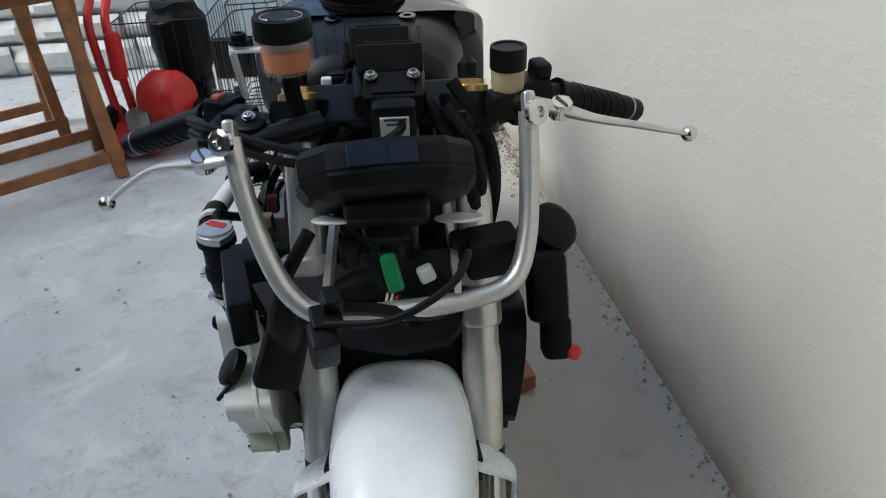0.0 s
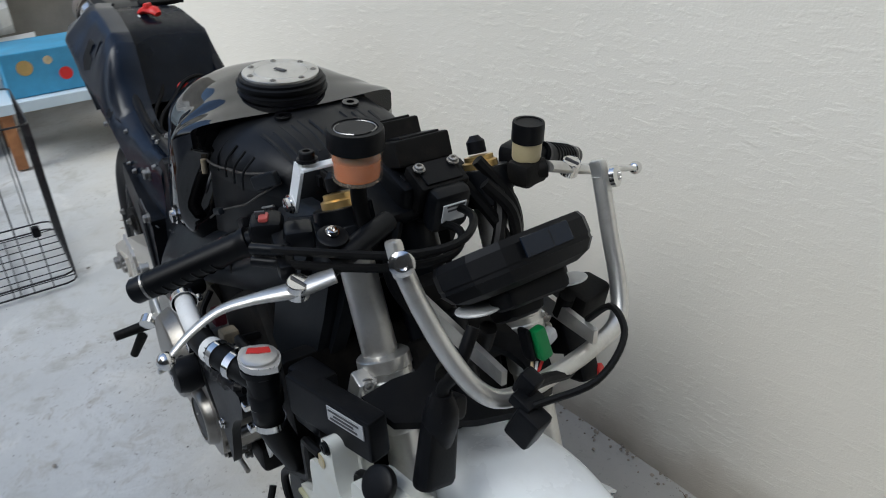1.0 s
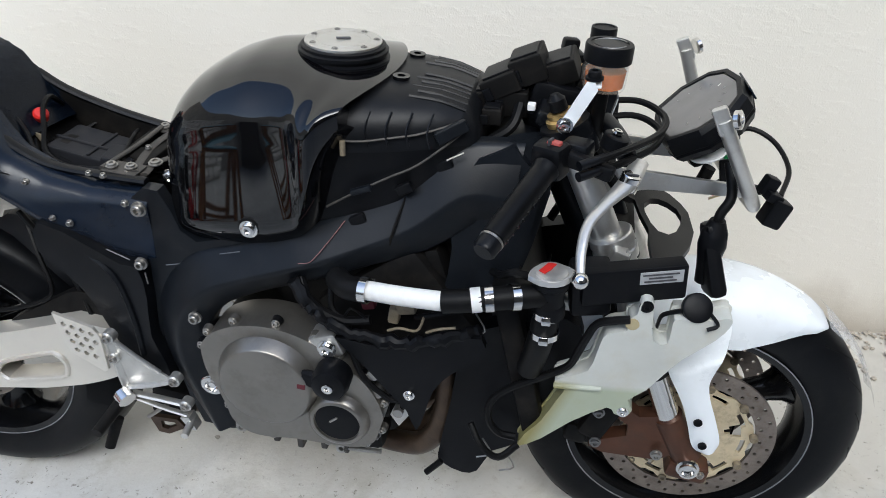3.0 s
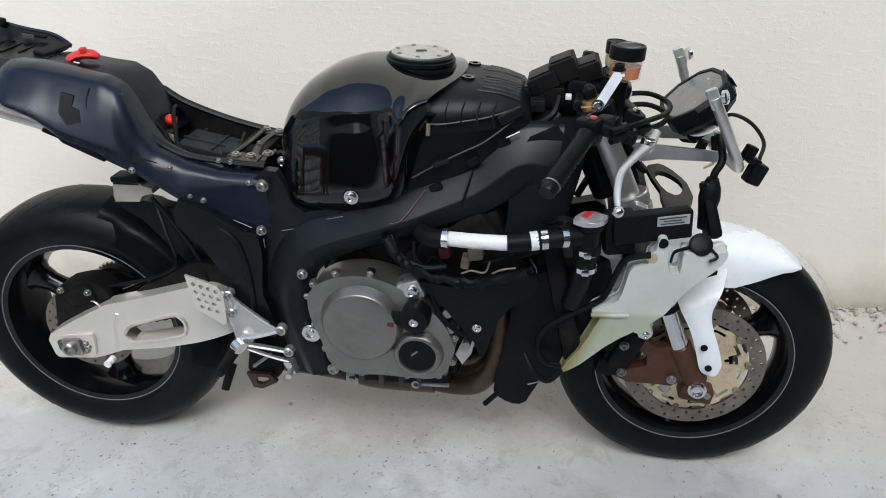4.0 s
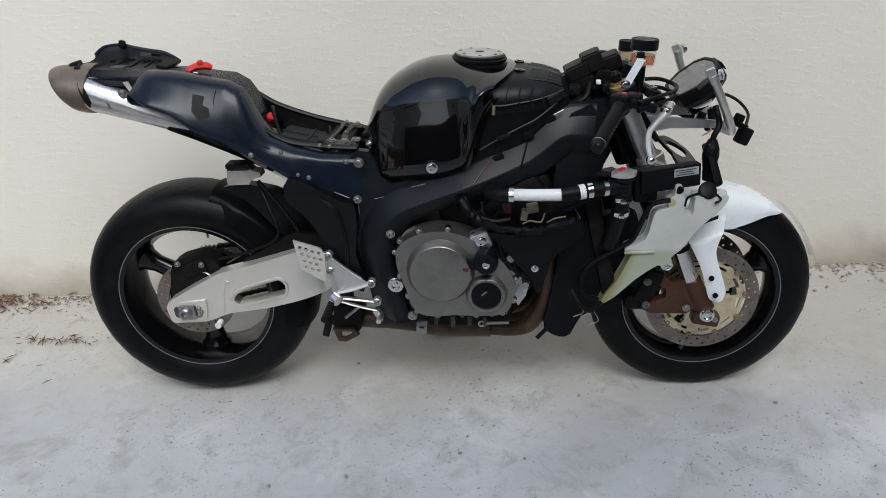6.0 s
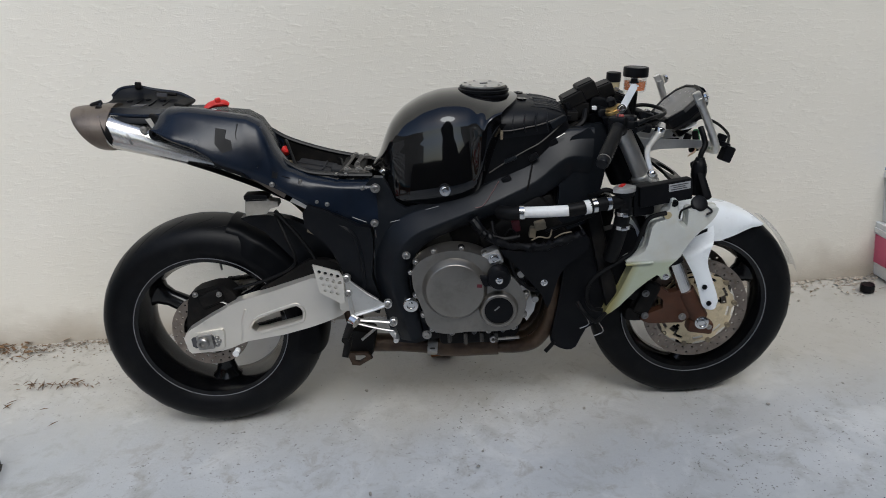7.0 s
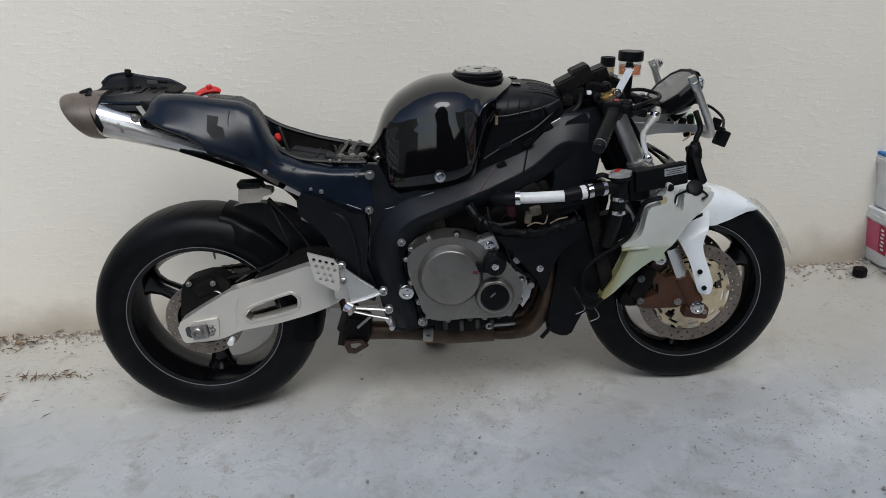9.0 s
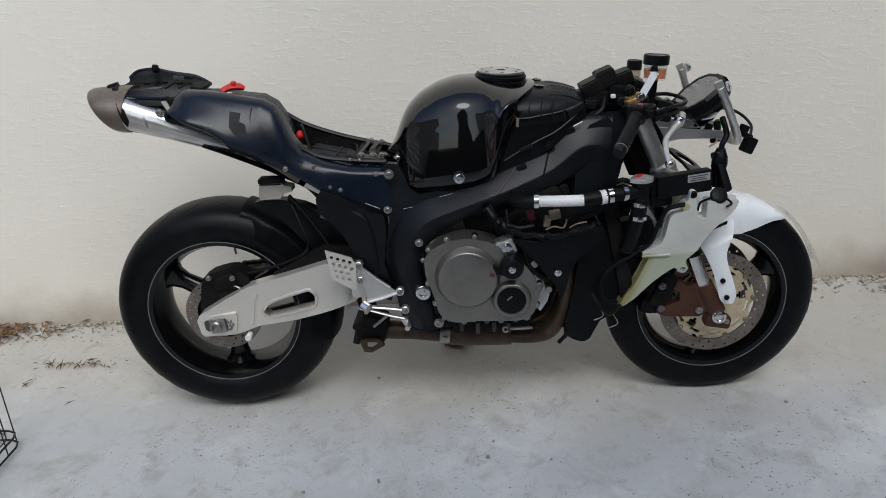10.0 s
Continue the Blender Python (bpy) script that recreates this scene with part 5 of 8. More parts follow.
# --- engine ---
eng = bmesh.new()
block(eng, (0.30, 0.30, 0.22), (0.76, 0.0, 0.43), (0, 0, 0), 0.03)
engine = part("engine", eng, DUSTY_BLACK, bike, "four-cylinder engine with bronze-grey side cover")
part("cylinder_block", block(bmesh.new(), (0.22, 0.32, 0.22), (0.93, 0.0, 0.56), (0, -35, 0), 0.03), DUSTY_BLACK, engine)
part("oil_pan", block(bmesh.new(), (0.34, 0.22, 0.10), (0.74, 0.0, 0.30), (0, 0, 0), 0.03), DUSTY_BLACK, engine)
COVER = [(0.609, 0.516), (0.616, 0.534), (0.636, 0.554), (0.673, 0.571), (0.720, 0.578), (0.768, 0.571), (0.805, 0.555), (0.828, 0.535), (0.855, 0.517), (0.883, 0.490), (0.902, 0.459), (0.914, 0.419), (0.906, 0.387), (0.895, 0.357), (0.867, 0.340), (0.824, 0.337), (0.752, 0.339), (0.698, 0.335), (0.663, 0.343), (0.641, 0.367), (0.634, 0.400), (0.622, 0.440), (0.611, 0.475)]
cover = part("clutch_cover", plate(bmesh.new(), COVER, -0.226, -0.15, 0.017, 3), ENGINE_GREY, engine, "bronze-grey painted clutch cover", 50)
bm = lathe(bmesh.new(), [(0.090, -0.004), (0.086, 0.010), (0.080, 0.018), (0.078, 0.025), (0.074, 0.028), (0.055, 0.029), (0.02, 0.030)], (0.722, -0.222, 0.470), n=56)
part("clutch_dome", bm, ENGINE_GREY, cover)
bm = lathe(bmesh.new(), [(0.056, -0.004), (0.052, 0.010), (0.048, 0.018), (0.044, 0.020), (0.040, 0.020), (0.040, 0.015)], (0.838, -0.222, 0.404), n=40)
part("pulse_cover", bm, ENGINE_GREY, cover)
bm = lathe(bmesh.new(), [(0.0385, 0), (0.0385, 0.012), (0.036, 0.014), (0.012, 0.0145)], (0.838, -0.226, 0.404), n=36)
cap_o = part("oil_cap", bm, BLACK_PLASTIC, cover, "round black plastic inspection cap")
block(bm := bmesh.new(), (0.018, 0.003, 0.004), (0.833, -0.2415, 0.412), (0, -40, 0), 0.001)
part("cap_mark", bm, STEEL, cap_o)
n_b = 15
path = spline([(x, z, 0) for x, z in COVER], 4, True)
cx, cz = 0.762, 0.455
for k in range(n_b):
    p = path[int(k * len(path) / n_b)]
    q = Vector((p.x - cx, 0, p.y - cz))
    q = q * (1 + 0.004 / max(q.length, 0.01))
    at = (cx + q.x, -0.205, cz + q.z)
    b = rod(bmesh.new(), at, (at[0], -0.216, at[2]), 0.0095, 0.0080, 12)
    boss = part("cover_boss", b, ENGINE_GREY if k % 3 else BLACK_PLASTIC, cover)
    part("cover_bolt", bolt(bmesh.new(), (at[0], -0.215, at[2]), 0.0052, 0.006), STEEL, boss)
bm = bmesh.new()
block(bm, (0.052, 0.05, 0.045), (0.826, -0.20, 0.548), (0, -20, 0), 0.008)
part("slider_mount", bm, ALU, engine)
part("mount_bolt", bolt(bmesh.new(), (0.830, -0.226, 0.550), 0.012, 0.010), CHROME, engine)
bm = lathe(bmesh.new(), [(0.024, 0), (0.030, 0.006), (0.031, 0.030), (0.027, 0.044), (0.018, 0.048), (0.010, 0.048), (0.009, 0.040)], (0.840, -0.222, 0.505), n=28)
block(bm, (0.075, 0.016, 0.030), (0.815, -0.240, 0.493), (0, 8, 0), 0.007)
slider = part("crash_slider", bm, BLACK_PLASTIC, engine, "black nylon crash slider")
part("slider_bolt", bolt(bmesh.new(), (0.840, -0.264, 0.505), 0.009, 0.008), CHROME, slider)
part("slider_tag", block(bmesh.new(), (0.014, 0.004, 0.010), (0.788, -0.249, 0.484), (0, 8, 0), 0.001), OLD_RED, slider)
# sump, studs and small fittings under the cover
bm = bmesh.new()
block(bm, (0.22, 0.26, 0.06), (0.78, -0.03, 0.295), (0, 0, 0), 0.012)
part("sump", bm, DUSTY_BLACK, engine)
for x, z in ((0.665, 0.325), (0.70, 0.318), (0.735, 0.322), (0.77, 0.315), (0.81, 0.322), (0.85, 0.318), (0.885, 0.325)):
    part("sump_bolt", bolt(bmesh.new(), (x, -0.175, z), 0.006, 0.012), DULL_BOLT, engine)
for x, z, l in ((0.70, 0.305, 0.03), (0.745, 0.300, 0.035), (0.79, 0.303, 0.03), (0.83, 0.30, 0.03)):
    part("sump_fin", block(bmesh.new(), (0.012, 0.06, l), (x, -0.165, z), (0, 0, 0), 0.003), DUSTY_METAL, engine)
part("lever_rod", rod(bmesh.new(), (0.825, -0.19, 0.295), (0.895, -0.19, 0.297), 0.0045, n=8), STEEL, engine)
part("rod_eye", lathe(bmesh.new(), [(0.010, -0.005), (0.010, 0.005), (0.005, 0.005), (0.005, -0.005)], (0.822, -0.19, 0.295), n=14, around=True), STEEL, engine)
# cylinder side: sensors, plugs and wires in front of the cover
for x, z, r in ((0.90, 0.50, 0.010), (0.905, 0.462, 0.009), (0.93, 0.455, 0.008), (0.938, 0.425, 0.009), (0.885, 0.525, 0.008)):
    b = rod(bmesh.new(), (x, -0.17, z), (x, -0.222, z), r, n=12)
    part("stud", b, STEEL if r > 0.0085 else DUSTY_BLACK, engine)
bm = bmesh.new()
tube(bm, [(0.862, -0.205, 0.60), (0.868, -0.222, 0.56), (0.885, -0.225, 0.50), (0.92, -0.222, 0.46), (0.945, -0.215, 0.445), (0.94, -0.21, 0.42)], 0.005, 7, 5)
part("sensor_wire", bm, HOSE_RUBBER, engine)
part("bright_plate", plate(bmesh.new(), [(0.905, 0.355), (0.925, 0.40), (0.945, 0.43), (0.952, 0.41), (0.94, 0.36), (0.92, 0.33)], -0.155, -0.15, 0.001), WHITE_PLASTIC, engine)
# intake and coolant fittings seen between spar and panel
bm = bmesh.new()
for x in (0.72, 0.80, 0.88):
    rod(bm, (x, -0.10, 0.66), (x + 0.05, -0.10, 0.55), 0.03, n=14)
block(bm, (0.30, 0.10, 0.08), (0.86, -0.09, 0.62), (0, -16, 0), 0.015)
part("throttle_body", bm, DUSTY_BLACK, engine)
part("connector", block(bmesh.new(), (0.030, 0.026, 0.022), (0.955, -0.195, 0.628), (0, -10, 0), 0.004), OLD_TAN, engine, "tan plastic connector")
part("connector", block(bmesh.new(), (0.018, 0.02, 0.030), (0.935, -0.195, 0.610), (0, 10, 0), 0.004), OLD_TAN, engine)
part("connector", block(bmesh.new(), (0.022, 0.02, 0.030), (0.892, -0.19, 0.628), (0, -10, 0), 0.004), OLD_RED, engine, "dark red connector")
for k, pts in enumerate((
        [(0.785, -0.19, 0.655), (0.80, -0.208, 0.632), (0.825, -0.214, 0.612), (0.86, -0.214, 0.600), (0.90, -0.212, 0.605)],
        [(0.775, -0.19, 0.645), (0.79, -0.205, 0.625), (0.82, -0.212, 0.600), (0.86, -0.214, 0.588)],
        [(0.83, -0.18, 0.64), (0.835, -0.20, 0.61), (0.86, -0.205, 0.59)],
        [(0.97, -0.20, 0.61), (1.0, -0.21, 0.625), (1.05, -0.20, 0.635), (1.10, -0.19, 0.65)])):
    part("loom", tube(bmesh.new(), pts, 0.0075 if k < 2 else 0.005, 8, 5), HOSE_RUBBER, engine)
wr = random.Random(21)
way = spline([(0.775, -0.195, 0.655), (0.800, -0.212, 0.628), (0.830, -0.220, 0.602), (0.870, -0.224, 0.586), (0.92, -0.226, 0.578), (0.97, -0.226, 0.580), (1.02, -0.222, 0.594), (1.07, -0.212, 0.606)], 6)
part("harness_wrap", tube(bmesh.new(), [p + Vector((0, wr.uniform(-0.003, 0.003), wr.uniform(-0.003, 0.003))) for p in way], [wr.uniform(0.008, 0.0125) for _ in way], 9, 0), BLACK_PLASTIC, engine, "wrinkled black tape-wrapped wiring harness")
for pts in ([(0.93, -0.222, 0.596), (0.95, -0.226, 0.606), (0.975, -0.220, 0.600), (0.985, -0.21, 0.62)], [(0.86, -0.215, 0.61), (0.875, -0.222, 0.63), (0.895, -0.218, 0.612)], [(0.99, -0.222, 0.60), (1.01, -0.226, 0.612), (1.035, -0.222, 0.615)]):
    part("thin_wire", tube(bmesh.new(), pts, 0.0022, 6, 4), OLD_TAN if pts[0][0] > 0.9 else HOSE_RUBBER, engine)
PANEL = [(0.845, 0.575), (0.90, 0.568), (0.96, 0.572), (1.02, 0.592), (1.075, 0.604), (1.075, 0.565), (1.03, 0.53), (1.0, 0.49), (0.985, 0.44), (0.97, 0.40), (0.955, 0.44), (0.925, 0.478), (0.885, 0.53)]
part("side_panel", plate(bmesh.new(), PANEL, -0.228, -0.214, 0.004, 2), BLACK_PLASTIC, engine, "matte black plastic panel ahead of the engine cover")
part("panel_bolt", bolt(bmesh.new(), (0.961, -0.229, 0.477), 0.007, 0.007), CHROME, engine)

# exhaust headers
head = bmesh.new()
for y, r in ((-0.115, 0.022), (-0.05, 0.021), (0.05, 0.021), (0.135, 0.021)):
    tube(head, [(0.995, y, 0.52), (1.003, y, 0.43), (0.992, y * 0.95, 0.32), (0.955, y * 0.85, 0.243), (0.90, y * 0.7, 0.214), (0.80, y * 0.5, 0.208)], r, 14, 5)
headers = part("exhaust_header", head, EXHAUST, bike, "heat-browned steel exhaust headers and collector")
bm = bmesh.new()
tube(bm, [(0.84, -0.06, 0.215), (0.70, -0.06, 0.213), (0.62, -0.06, 0.222), (0.55, -0.06, 0.228), (0.44, -0.05, 0.232)], [0.036, 0.034, 0.028, 0.026, 0.030], 16, 4)
col = part("collector", bm, EXHAUST, headers)
band(bm := bmesh.new(), (0.645, -0.06, 0.219), (0.55, -0.06, 0.228), 0.030, 0.03)
part("collector_clamp", bm, STEEL, headers)
bm = block(bmesh.new(), (0.085, 0.08, 0.085), (0.435, -0.07, 0.255), (0, 12, 0), 0.016)
part("exhaust_valve", bm, DUSTY_BLACK, headers)
bm = bmesh.new()
plate(bm, [(0.395, 0.235), (0.455, 0.235), (0.470, 0.215), (0.43, 0.192), (0.408, 0.195)], -0.125, -0.115, 0.002, 0, [[(0.418, 0.226), (0.448, 0.226), (0.452, 0.218), (0.430, 0.205), (0.418, 0.207)]])
part("exhaust_bracket", bm, EXHAUST, headers)

# foot rest hanger
hang = bmesh.new()
for ends, r in (([(0.431, 0.510), (0.434, 0.45), (0.440, 0.385)], 0.0075), ([(0.433, 0.505), (0.475, 0.468), (0.512, 0.440)], 0.0055), ([(0.442, 0.398), (0.49, 0.410), (0.537, 0.427)], 0.0085), ([(0.445, 0.384), (0.50, 0.378), (0.548, 0.372)], 0.0075), ([(0.447, 0.374), (0.50, 0.357), (0.546, 0.346)], 0.0055)):
    tube(hang, [(x, -0.213, z) for x, z in ends], r, 8, 3, 0.6)
plate(hang, [(0.434, 0.500), (0.512, 0.438), (0.528, 0.427), (0.446, 0.398)], -0.212, -0.208, 0.001)
for x, z in ((0.537, 0.427), (0.548, 0.372), (0.431, 0.507), (0.432, 0.464)):
    lathe(hang, [(0.0115, -0.008), (0.0115, 0.008), (0.009, 0.010)], (x, -0.210, z), n=16)
hanger = part("footrest_hanger", hang, ALU, bike, "cast aluminium footrest hanger with brake pedal")
for x, z in ((0.537, 0.427), (0.548, 0.372), (0.431, 0.507), (0.432, 0.464)):
    part("hanger_bolt", bolt(bmesh.new(), (x, -0.219, z), 0.0062, 0.006), STEEL, hanger)
bm = plate(bmesh.new(), [(0.346, 0.556), (0.415, 0.533), (0.425, 0.515), (0.423, 0.444), (0.415, 0.438), (0.358, 0.475)], -0.226, -0.220, 0.0015, 0,
           [[(x + 0.0052 * math.cos(t), z + 0.0052 * math.sin(t)) for t in (2 * math.pi * q / 8 for q in range(8))] for x, z in
            [(0.362 + 0.016 * i + 0.004 * j, 0.535 - 0.018 * j - 0.005 * i) for i in range(4) for j in range(4) if 0.352 + 0.004 * j < 0.362 + 0.016 * i + 0.004 * j < 0.416 and 0.535 - 0.018 * j - 0.005 * i > 0.45 + 0.4 * max(0, 0.40 - (0.362 + 0.016 * i + 0.004 * j))]])
part("heel_guard", bm, ALU_PAINT, hanger, "drilled silver heel guard plate")
bm = bmesh.new()
rod(bm, (0.432, -0.22, 0.375), (0.425, -0.30, 0.365), 0.012, 0.010, 12)
rod(bm, (0.428, -0.245, 0.350), (0.415, -0.27, 0.300), 0.011, 0.009, 12)
part("footpeg", bm, DUSTY_BLACK, hanger, "black ribbed footpeg")
part("pedal_link", rod(bmesh.new(), (0.435, -0.225, 0.392), (0.450, -0.235, 0.385), 0.016, n=14), CHROME, hanger)
bm = bmesh.new()
plate(bm, [(0.535, 0.345), (0.552, 0.348), (0.562, 0.320), (0.55, 0.318)], -0.222, -0.200, 0.003)
rod(bm, (0.55, -0.20, 0.335), (0.555, -0.25, 0.332), 0.007, n=10)
part("brake_pedal_tip", bm, ALU, hanger)
bm = bmesh.new()
rod(bm, (0.50, -0.20, 0.352), (0.455, -0.20, 0.315), 0.004, n=8)
part("return_rod", bm, STEEL, hanger)

# --- front fork ---
FORK_TOP, FORK_LOW = Vector((1.163, 0, 0.905)), Vector((1.372, 0, 0.360))
fork_dir = (FORK_LOW - FORK_TOP).normalized()


def on_fork(f, y):
    p = FORK_TOP.lerp(FORK_LOW, f)
    return Vector((p.x + 0.016 * min(1.0, max(0.0, f) / 0.3), FY + y, p.z))


fork = part("fork", rod(bmesh.new(), on_fork(0.30, 0), on_fork(0.52, 0), 0.022, n=14), SATIN_BLACK, bike, "upside-down fork with silver tubes and bronze-brown feet")
for y in (-0.105, 0.105):
    bm = bmesh.new()
    tube(bm, [on_fork(0.015, y), on_fork(0.55, y), on_fork(0.57, y), on_fork(0.80, y)], [0.0225, 0.0235, 0.0255, 0.0245], 24, 0)
    leg = part("fork_tube", bm, ALU, fork, "silver machined upper fork tube")
    part("fork_slider", rod(bmesh.new(), on_fork(0.79, y), on_fork(0.985, y), 0.0205, n=22), CHROME, fork, "chromed lower fork slider")
    part("dust_seal", rod(bmesh.new(), on_fork(0.785, y), on_fork(0.81, y), 0.0258, n=22), BLACK_PLASTIC, fork)
    bm = lathe(bmesh.new(), [(0.0245, 0), (0.0245, 0.008), (0.020, 0.010), (0.020, 0.016), (0.012, 0.017)], on_fork(0.015, y), -fork_dir, 24)
    capf = part("fork_cap", bm, GOLD, fork, "gold anodised fork cap")
    part("adjuster", lathe(bmesh.new(), [(0.013, 0), (0.013, 0.016), (0.010, 0.019), (0.006, 0.024)], on_fork(-0.018, y), -fork_dir, 12), BLACK_PLASTIC, capf)
    # cast foot with axle clamp and caliper lugs
    s = -1 if y < 0 else 1
    bm = bmesh.new()
    a, b = on_fork(0.975, y), Vector((FA.x, FY + y, FA.z - 0.010))
    tube(bm, [a, a.lerp(b, 0.5), b], [0.0255, 0.0265, 0.027], 18, 3)
    yo = FY + y
    plate(bm, [(1.365, 0.378), (1.335, 0.372), (1.30, 0.398), (1.278, 0.395), (1.285, 0.375), (1.318, 0.350), (1.318, 0.325), (1.265, 0.305), (1.255, 0.290), (1.28, 0.278), (1.375, 0.276), (1.41, 0.300), (1.395, 0.36)], yo - 0.014, yo + 0.014, 0.005, 0)
    block(bm, (0.075, 0.045, 0.038), (1.430, yo, 0.258), (0, 10, 0), 0.010)
    foot = part("fork_foot", bm, BROWN_CAST, fork, "bronze-brown painted fork foot casting")
    part("axle_nut", lathe(bmesh.new(), [(0.020, 0), (0.020, 0.004), (0.016, 0.006), (0.016, 0.012), (0.011, 0.013), (0.009, 0.006)], (FA.x + 0.001, yo + s * 0.026, 0.280), (0, s, 0), 18), CHROME, foot)
    part("pinch_bolt", bolt(bmesh.new(), (1.372, yo + s * 0.024, 0.300), 0.008, 0.008, (0, s, 0)), STEEL, foot)
    part("pinch_bolt", bolt(bmesh.new(), (1.452, yo + s * 0.022, 0.262), 0.006, 0.006, (0, s, 0)), STEEL, foot)
    bm = bmesh.new()
    block(bm, (0.060, 0.075, 0.125), (1.258, FY + s * 0.070, 0.340), (0, 22, 0), 0.016)
    block(bm, (0.045, 0.088, 0.045), (1.235, FY + s * 0.070, 0.372), (0, 22, 0), 0.012)
    block(bm, (0.045, 0.088, 0.045), (1.232, FY + s * 0.070, 0.305), (0, 10, 0), 0.012)
    block(bm, (0.050, 0.030, 0.105), (1.272, FY + s * 0.108, 0.356), (0, 24, 0), 0.012)
    fcal = part("front_caliper", bm, DUSTY_BLACK, fork, "black radial front brake caliper")
    for z in (0.375, 0.305):
        part("caliper_bolt", bolt(bmesh.new(), (1.266, FY + s * 0.122, z), 0.008, 0.008, (0, s, 0)), DULL_BOLT, fcal)

# yokes
for y in (-0.105, 0.105):
    bm = bmesh.new()
    lathe(bm, [(0.030, -0.024), (0.034, -0.021), (0.035, -0.006), (0.033, -0.004), (0.033, 0.004), (0.035, 0.006), (0.034, 0.021), (0.030, 0.024)], on_fork(0.37, y), fork_dir, 28)
    lathe(bm, [(0.027, -0.012), (0.0285, -0.010), (0.0285, 0.026), (0.027, 0.030)], on_fork(0.45, y), fork_dir, 24)
    c = on_fork(0.385, y * 1.35)
    block(bm, (0.026, 0.028, 0.050), c, (0, 21, 0), 0.005)
    yoke = part("lower_clamp", bm, ALU, fork, "silver cast lower fork clamp")
part("yoke_bridge", block(bmesh.new(), (0.060, 0.17, 0.034), on_fork(0.385, 0), (0, 21, 0), 0.010), DUSTY_BLACK, yoke)
for y in (-0.105, 0.105):
    for dz in (0.014, -0.014):
        c = on_fork(0.385, y * 1.35) + Vector((0.014, 0, dz))
        part("clamp_bolt", bolt(bmesh.new(), c, 0.007, 0.008, (1, -0.2, 0)), STEEL, yoke)
bm = bmesh.new()
for y in (-0.105, 0.105):
    lathe(bm, [(0.036, -0.012), (0.037, -0.010), (0.037, 0.010), (0.036, 0.012)], on_fork(0.035, y), fork_dir, 28)
block(bm, (0.075, 0.19, 0.024), on_fork(0.04, 0) + Vector((-0.012, 0, 0.0)), (0, 21, 0), 0.008)
part("top_yoke", bm, SATIN_BLACK, fork, "satin black top triple clamp")

# --- fender ---
def fender_mesh():
    bm = bmesh.new()
    loops = []
    n = 26
    for k in range(n + 1):
        f = k / n
        a = 51 + 92 * f
        R = 0.3115 + 0.005 * math.sin(min(1.0, f * 2.4) * math.pi / 2)
        w = float(np.interp(a, (51, 54, 60, 75, 90, 143), (0.030, 0.048, 0.062, 0.082, 0.088, 0.078)))
        drop = float(np.interp(a, (51, 57.7, 66.6, 76.8, 90, 105, 143), (0.004, 0.025, 0.070, 0.096, 0.100, 0.080, 0.05)))
        row = []
        for q in range(25):
            t = math.pi * q / 24
            c, s = math.cos(t), math.sin(t)
            y = w * math.copysign(abs(c) ** 0.62, c)
            r = R - drop * (1 - s ** 0.62)
            row.append((FA.x + r * math.cos(radians(a)), FY + y, FA.z + r * math.sin(radians(a))))
        loops.append(row)
    rings(bm, loops, closed=False)
    bmesh.ops.recalc_face_normals(bm, faces=bm.faces[:])
    bmesh.ops.solidify(bm, geom=bm.faces[:], thickness=0.003)
    return bm


fender = part("front_fender", fender_mesh(), WHITE_PAINT, bike, "unpainted white plastic front fender", 60)
ARM_BACK = [(1.335, 0.572), (1.344, 0.535), (1.357, 0.505), (1.368, 0.483), (1.396, 0.428), (1.413, 0.379), (1.424, 0.340), (1.434, 0.324), (1.448, 0.318)]
ARM_FORE = [(1.462, 0.572), (1.456, 0.546), (1.446, 0.520), (1.438, 0.495), (1.434, 0.470), (1.440, 0.440), (1.456, 0.396), (1.470, 0.350), (1.466, 0.325)]


def arm_out(x, z):
    k = min(1.0, max(0.0, (0.522 + 0.5 * (x - 1.36) - z) / 0.050))
    return 0.078 + 0.058 * k * k * (3 - 2 * k)


for s in (-1, 1):
    bm = bmesh.new()
    loops = []
    for p, q in zip(spline([(x, z, 0) for x, z in ARM_BACK], 5), spline([(x, z, 0) for x, z in ARM_FORE], 5)):
        row = []
        for k in range(9):
            f = k / 8
            x, z = p.x + (q.x - p.x) * f, p.y + (q.y - p.y) * f
            row.append((x, FY + s * (arm_out(x, z) - 0.006 * (2 * f - 1) ** 2), z))
        loops.append(row)
    rings(bm, loops, closed=False)
    bmesh.ops.recalc_face_normals(bm, faces=bm.faces[:])
    bmesh.ops.solidify(bm, geom=bm.faces[:], thickness=0.004)
    part("fender_arm", bm, WHITE_PAINT, fender, sharp=60)
    for x, z in ((1.427, 0.394), (1.442, 0.343)):
        part("hole_grommet", lathe(bmesh.new(), [(0.0075, 0), (0.0075, 0.003), (0.005, 0.003), (0.005, 0.0015)], (x, FY + s * (arm_out(x, z) + 0.0015), z), (0, s, 0), 12), BLACK_PLASTIC, fender)
# black wedges stand in for the shaded gap between fender and arm
for s in (-1, 1):
    part("dark_gap_wedge", plate(bmesh.new(), [(1.385, 0.528), (1.440, 0.552), (1.436, 0.512)], FY + s * 0.0885 - 0.003, FY + s * 0.0885 + 0.003, 0.001), BLACK_PLASTIC, fender)
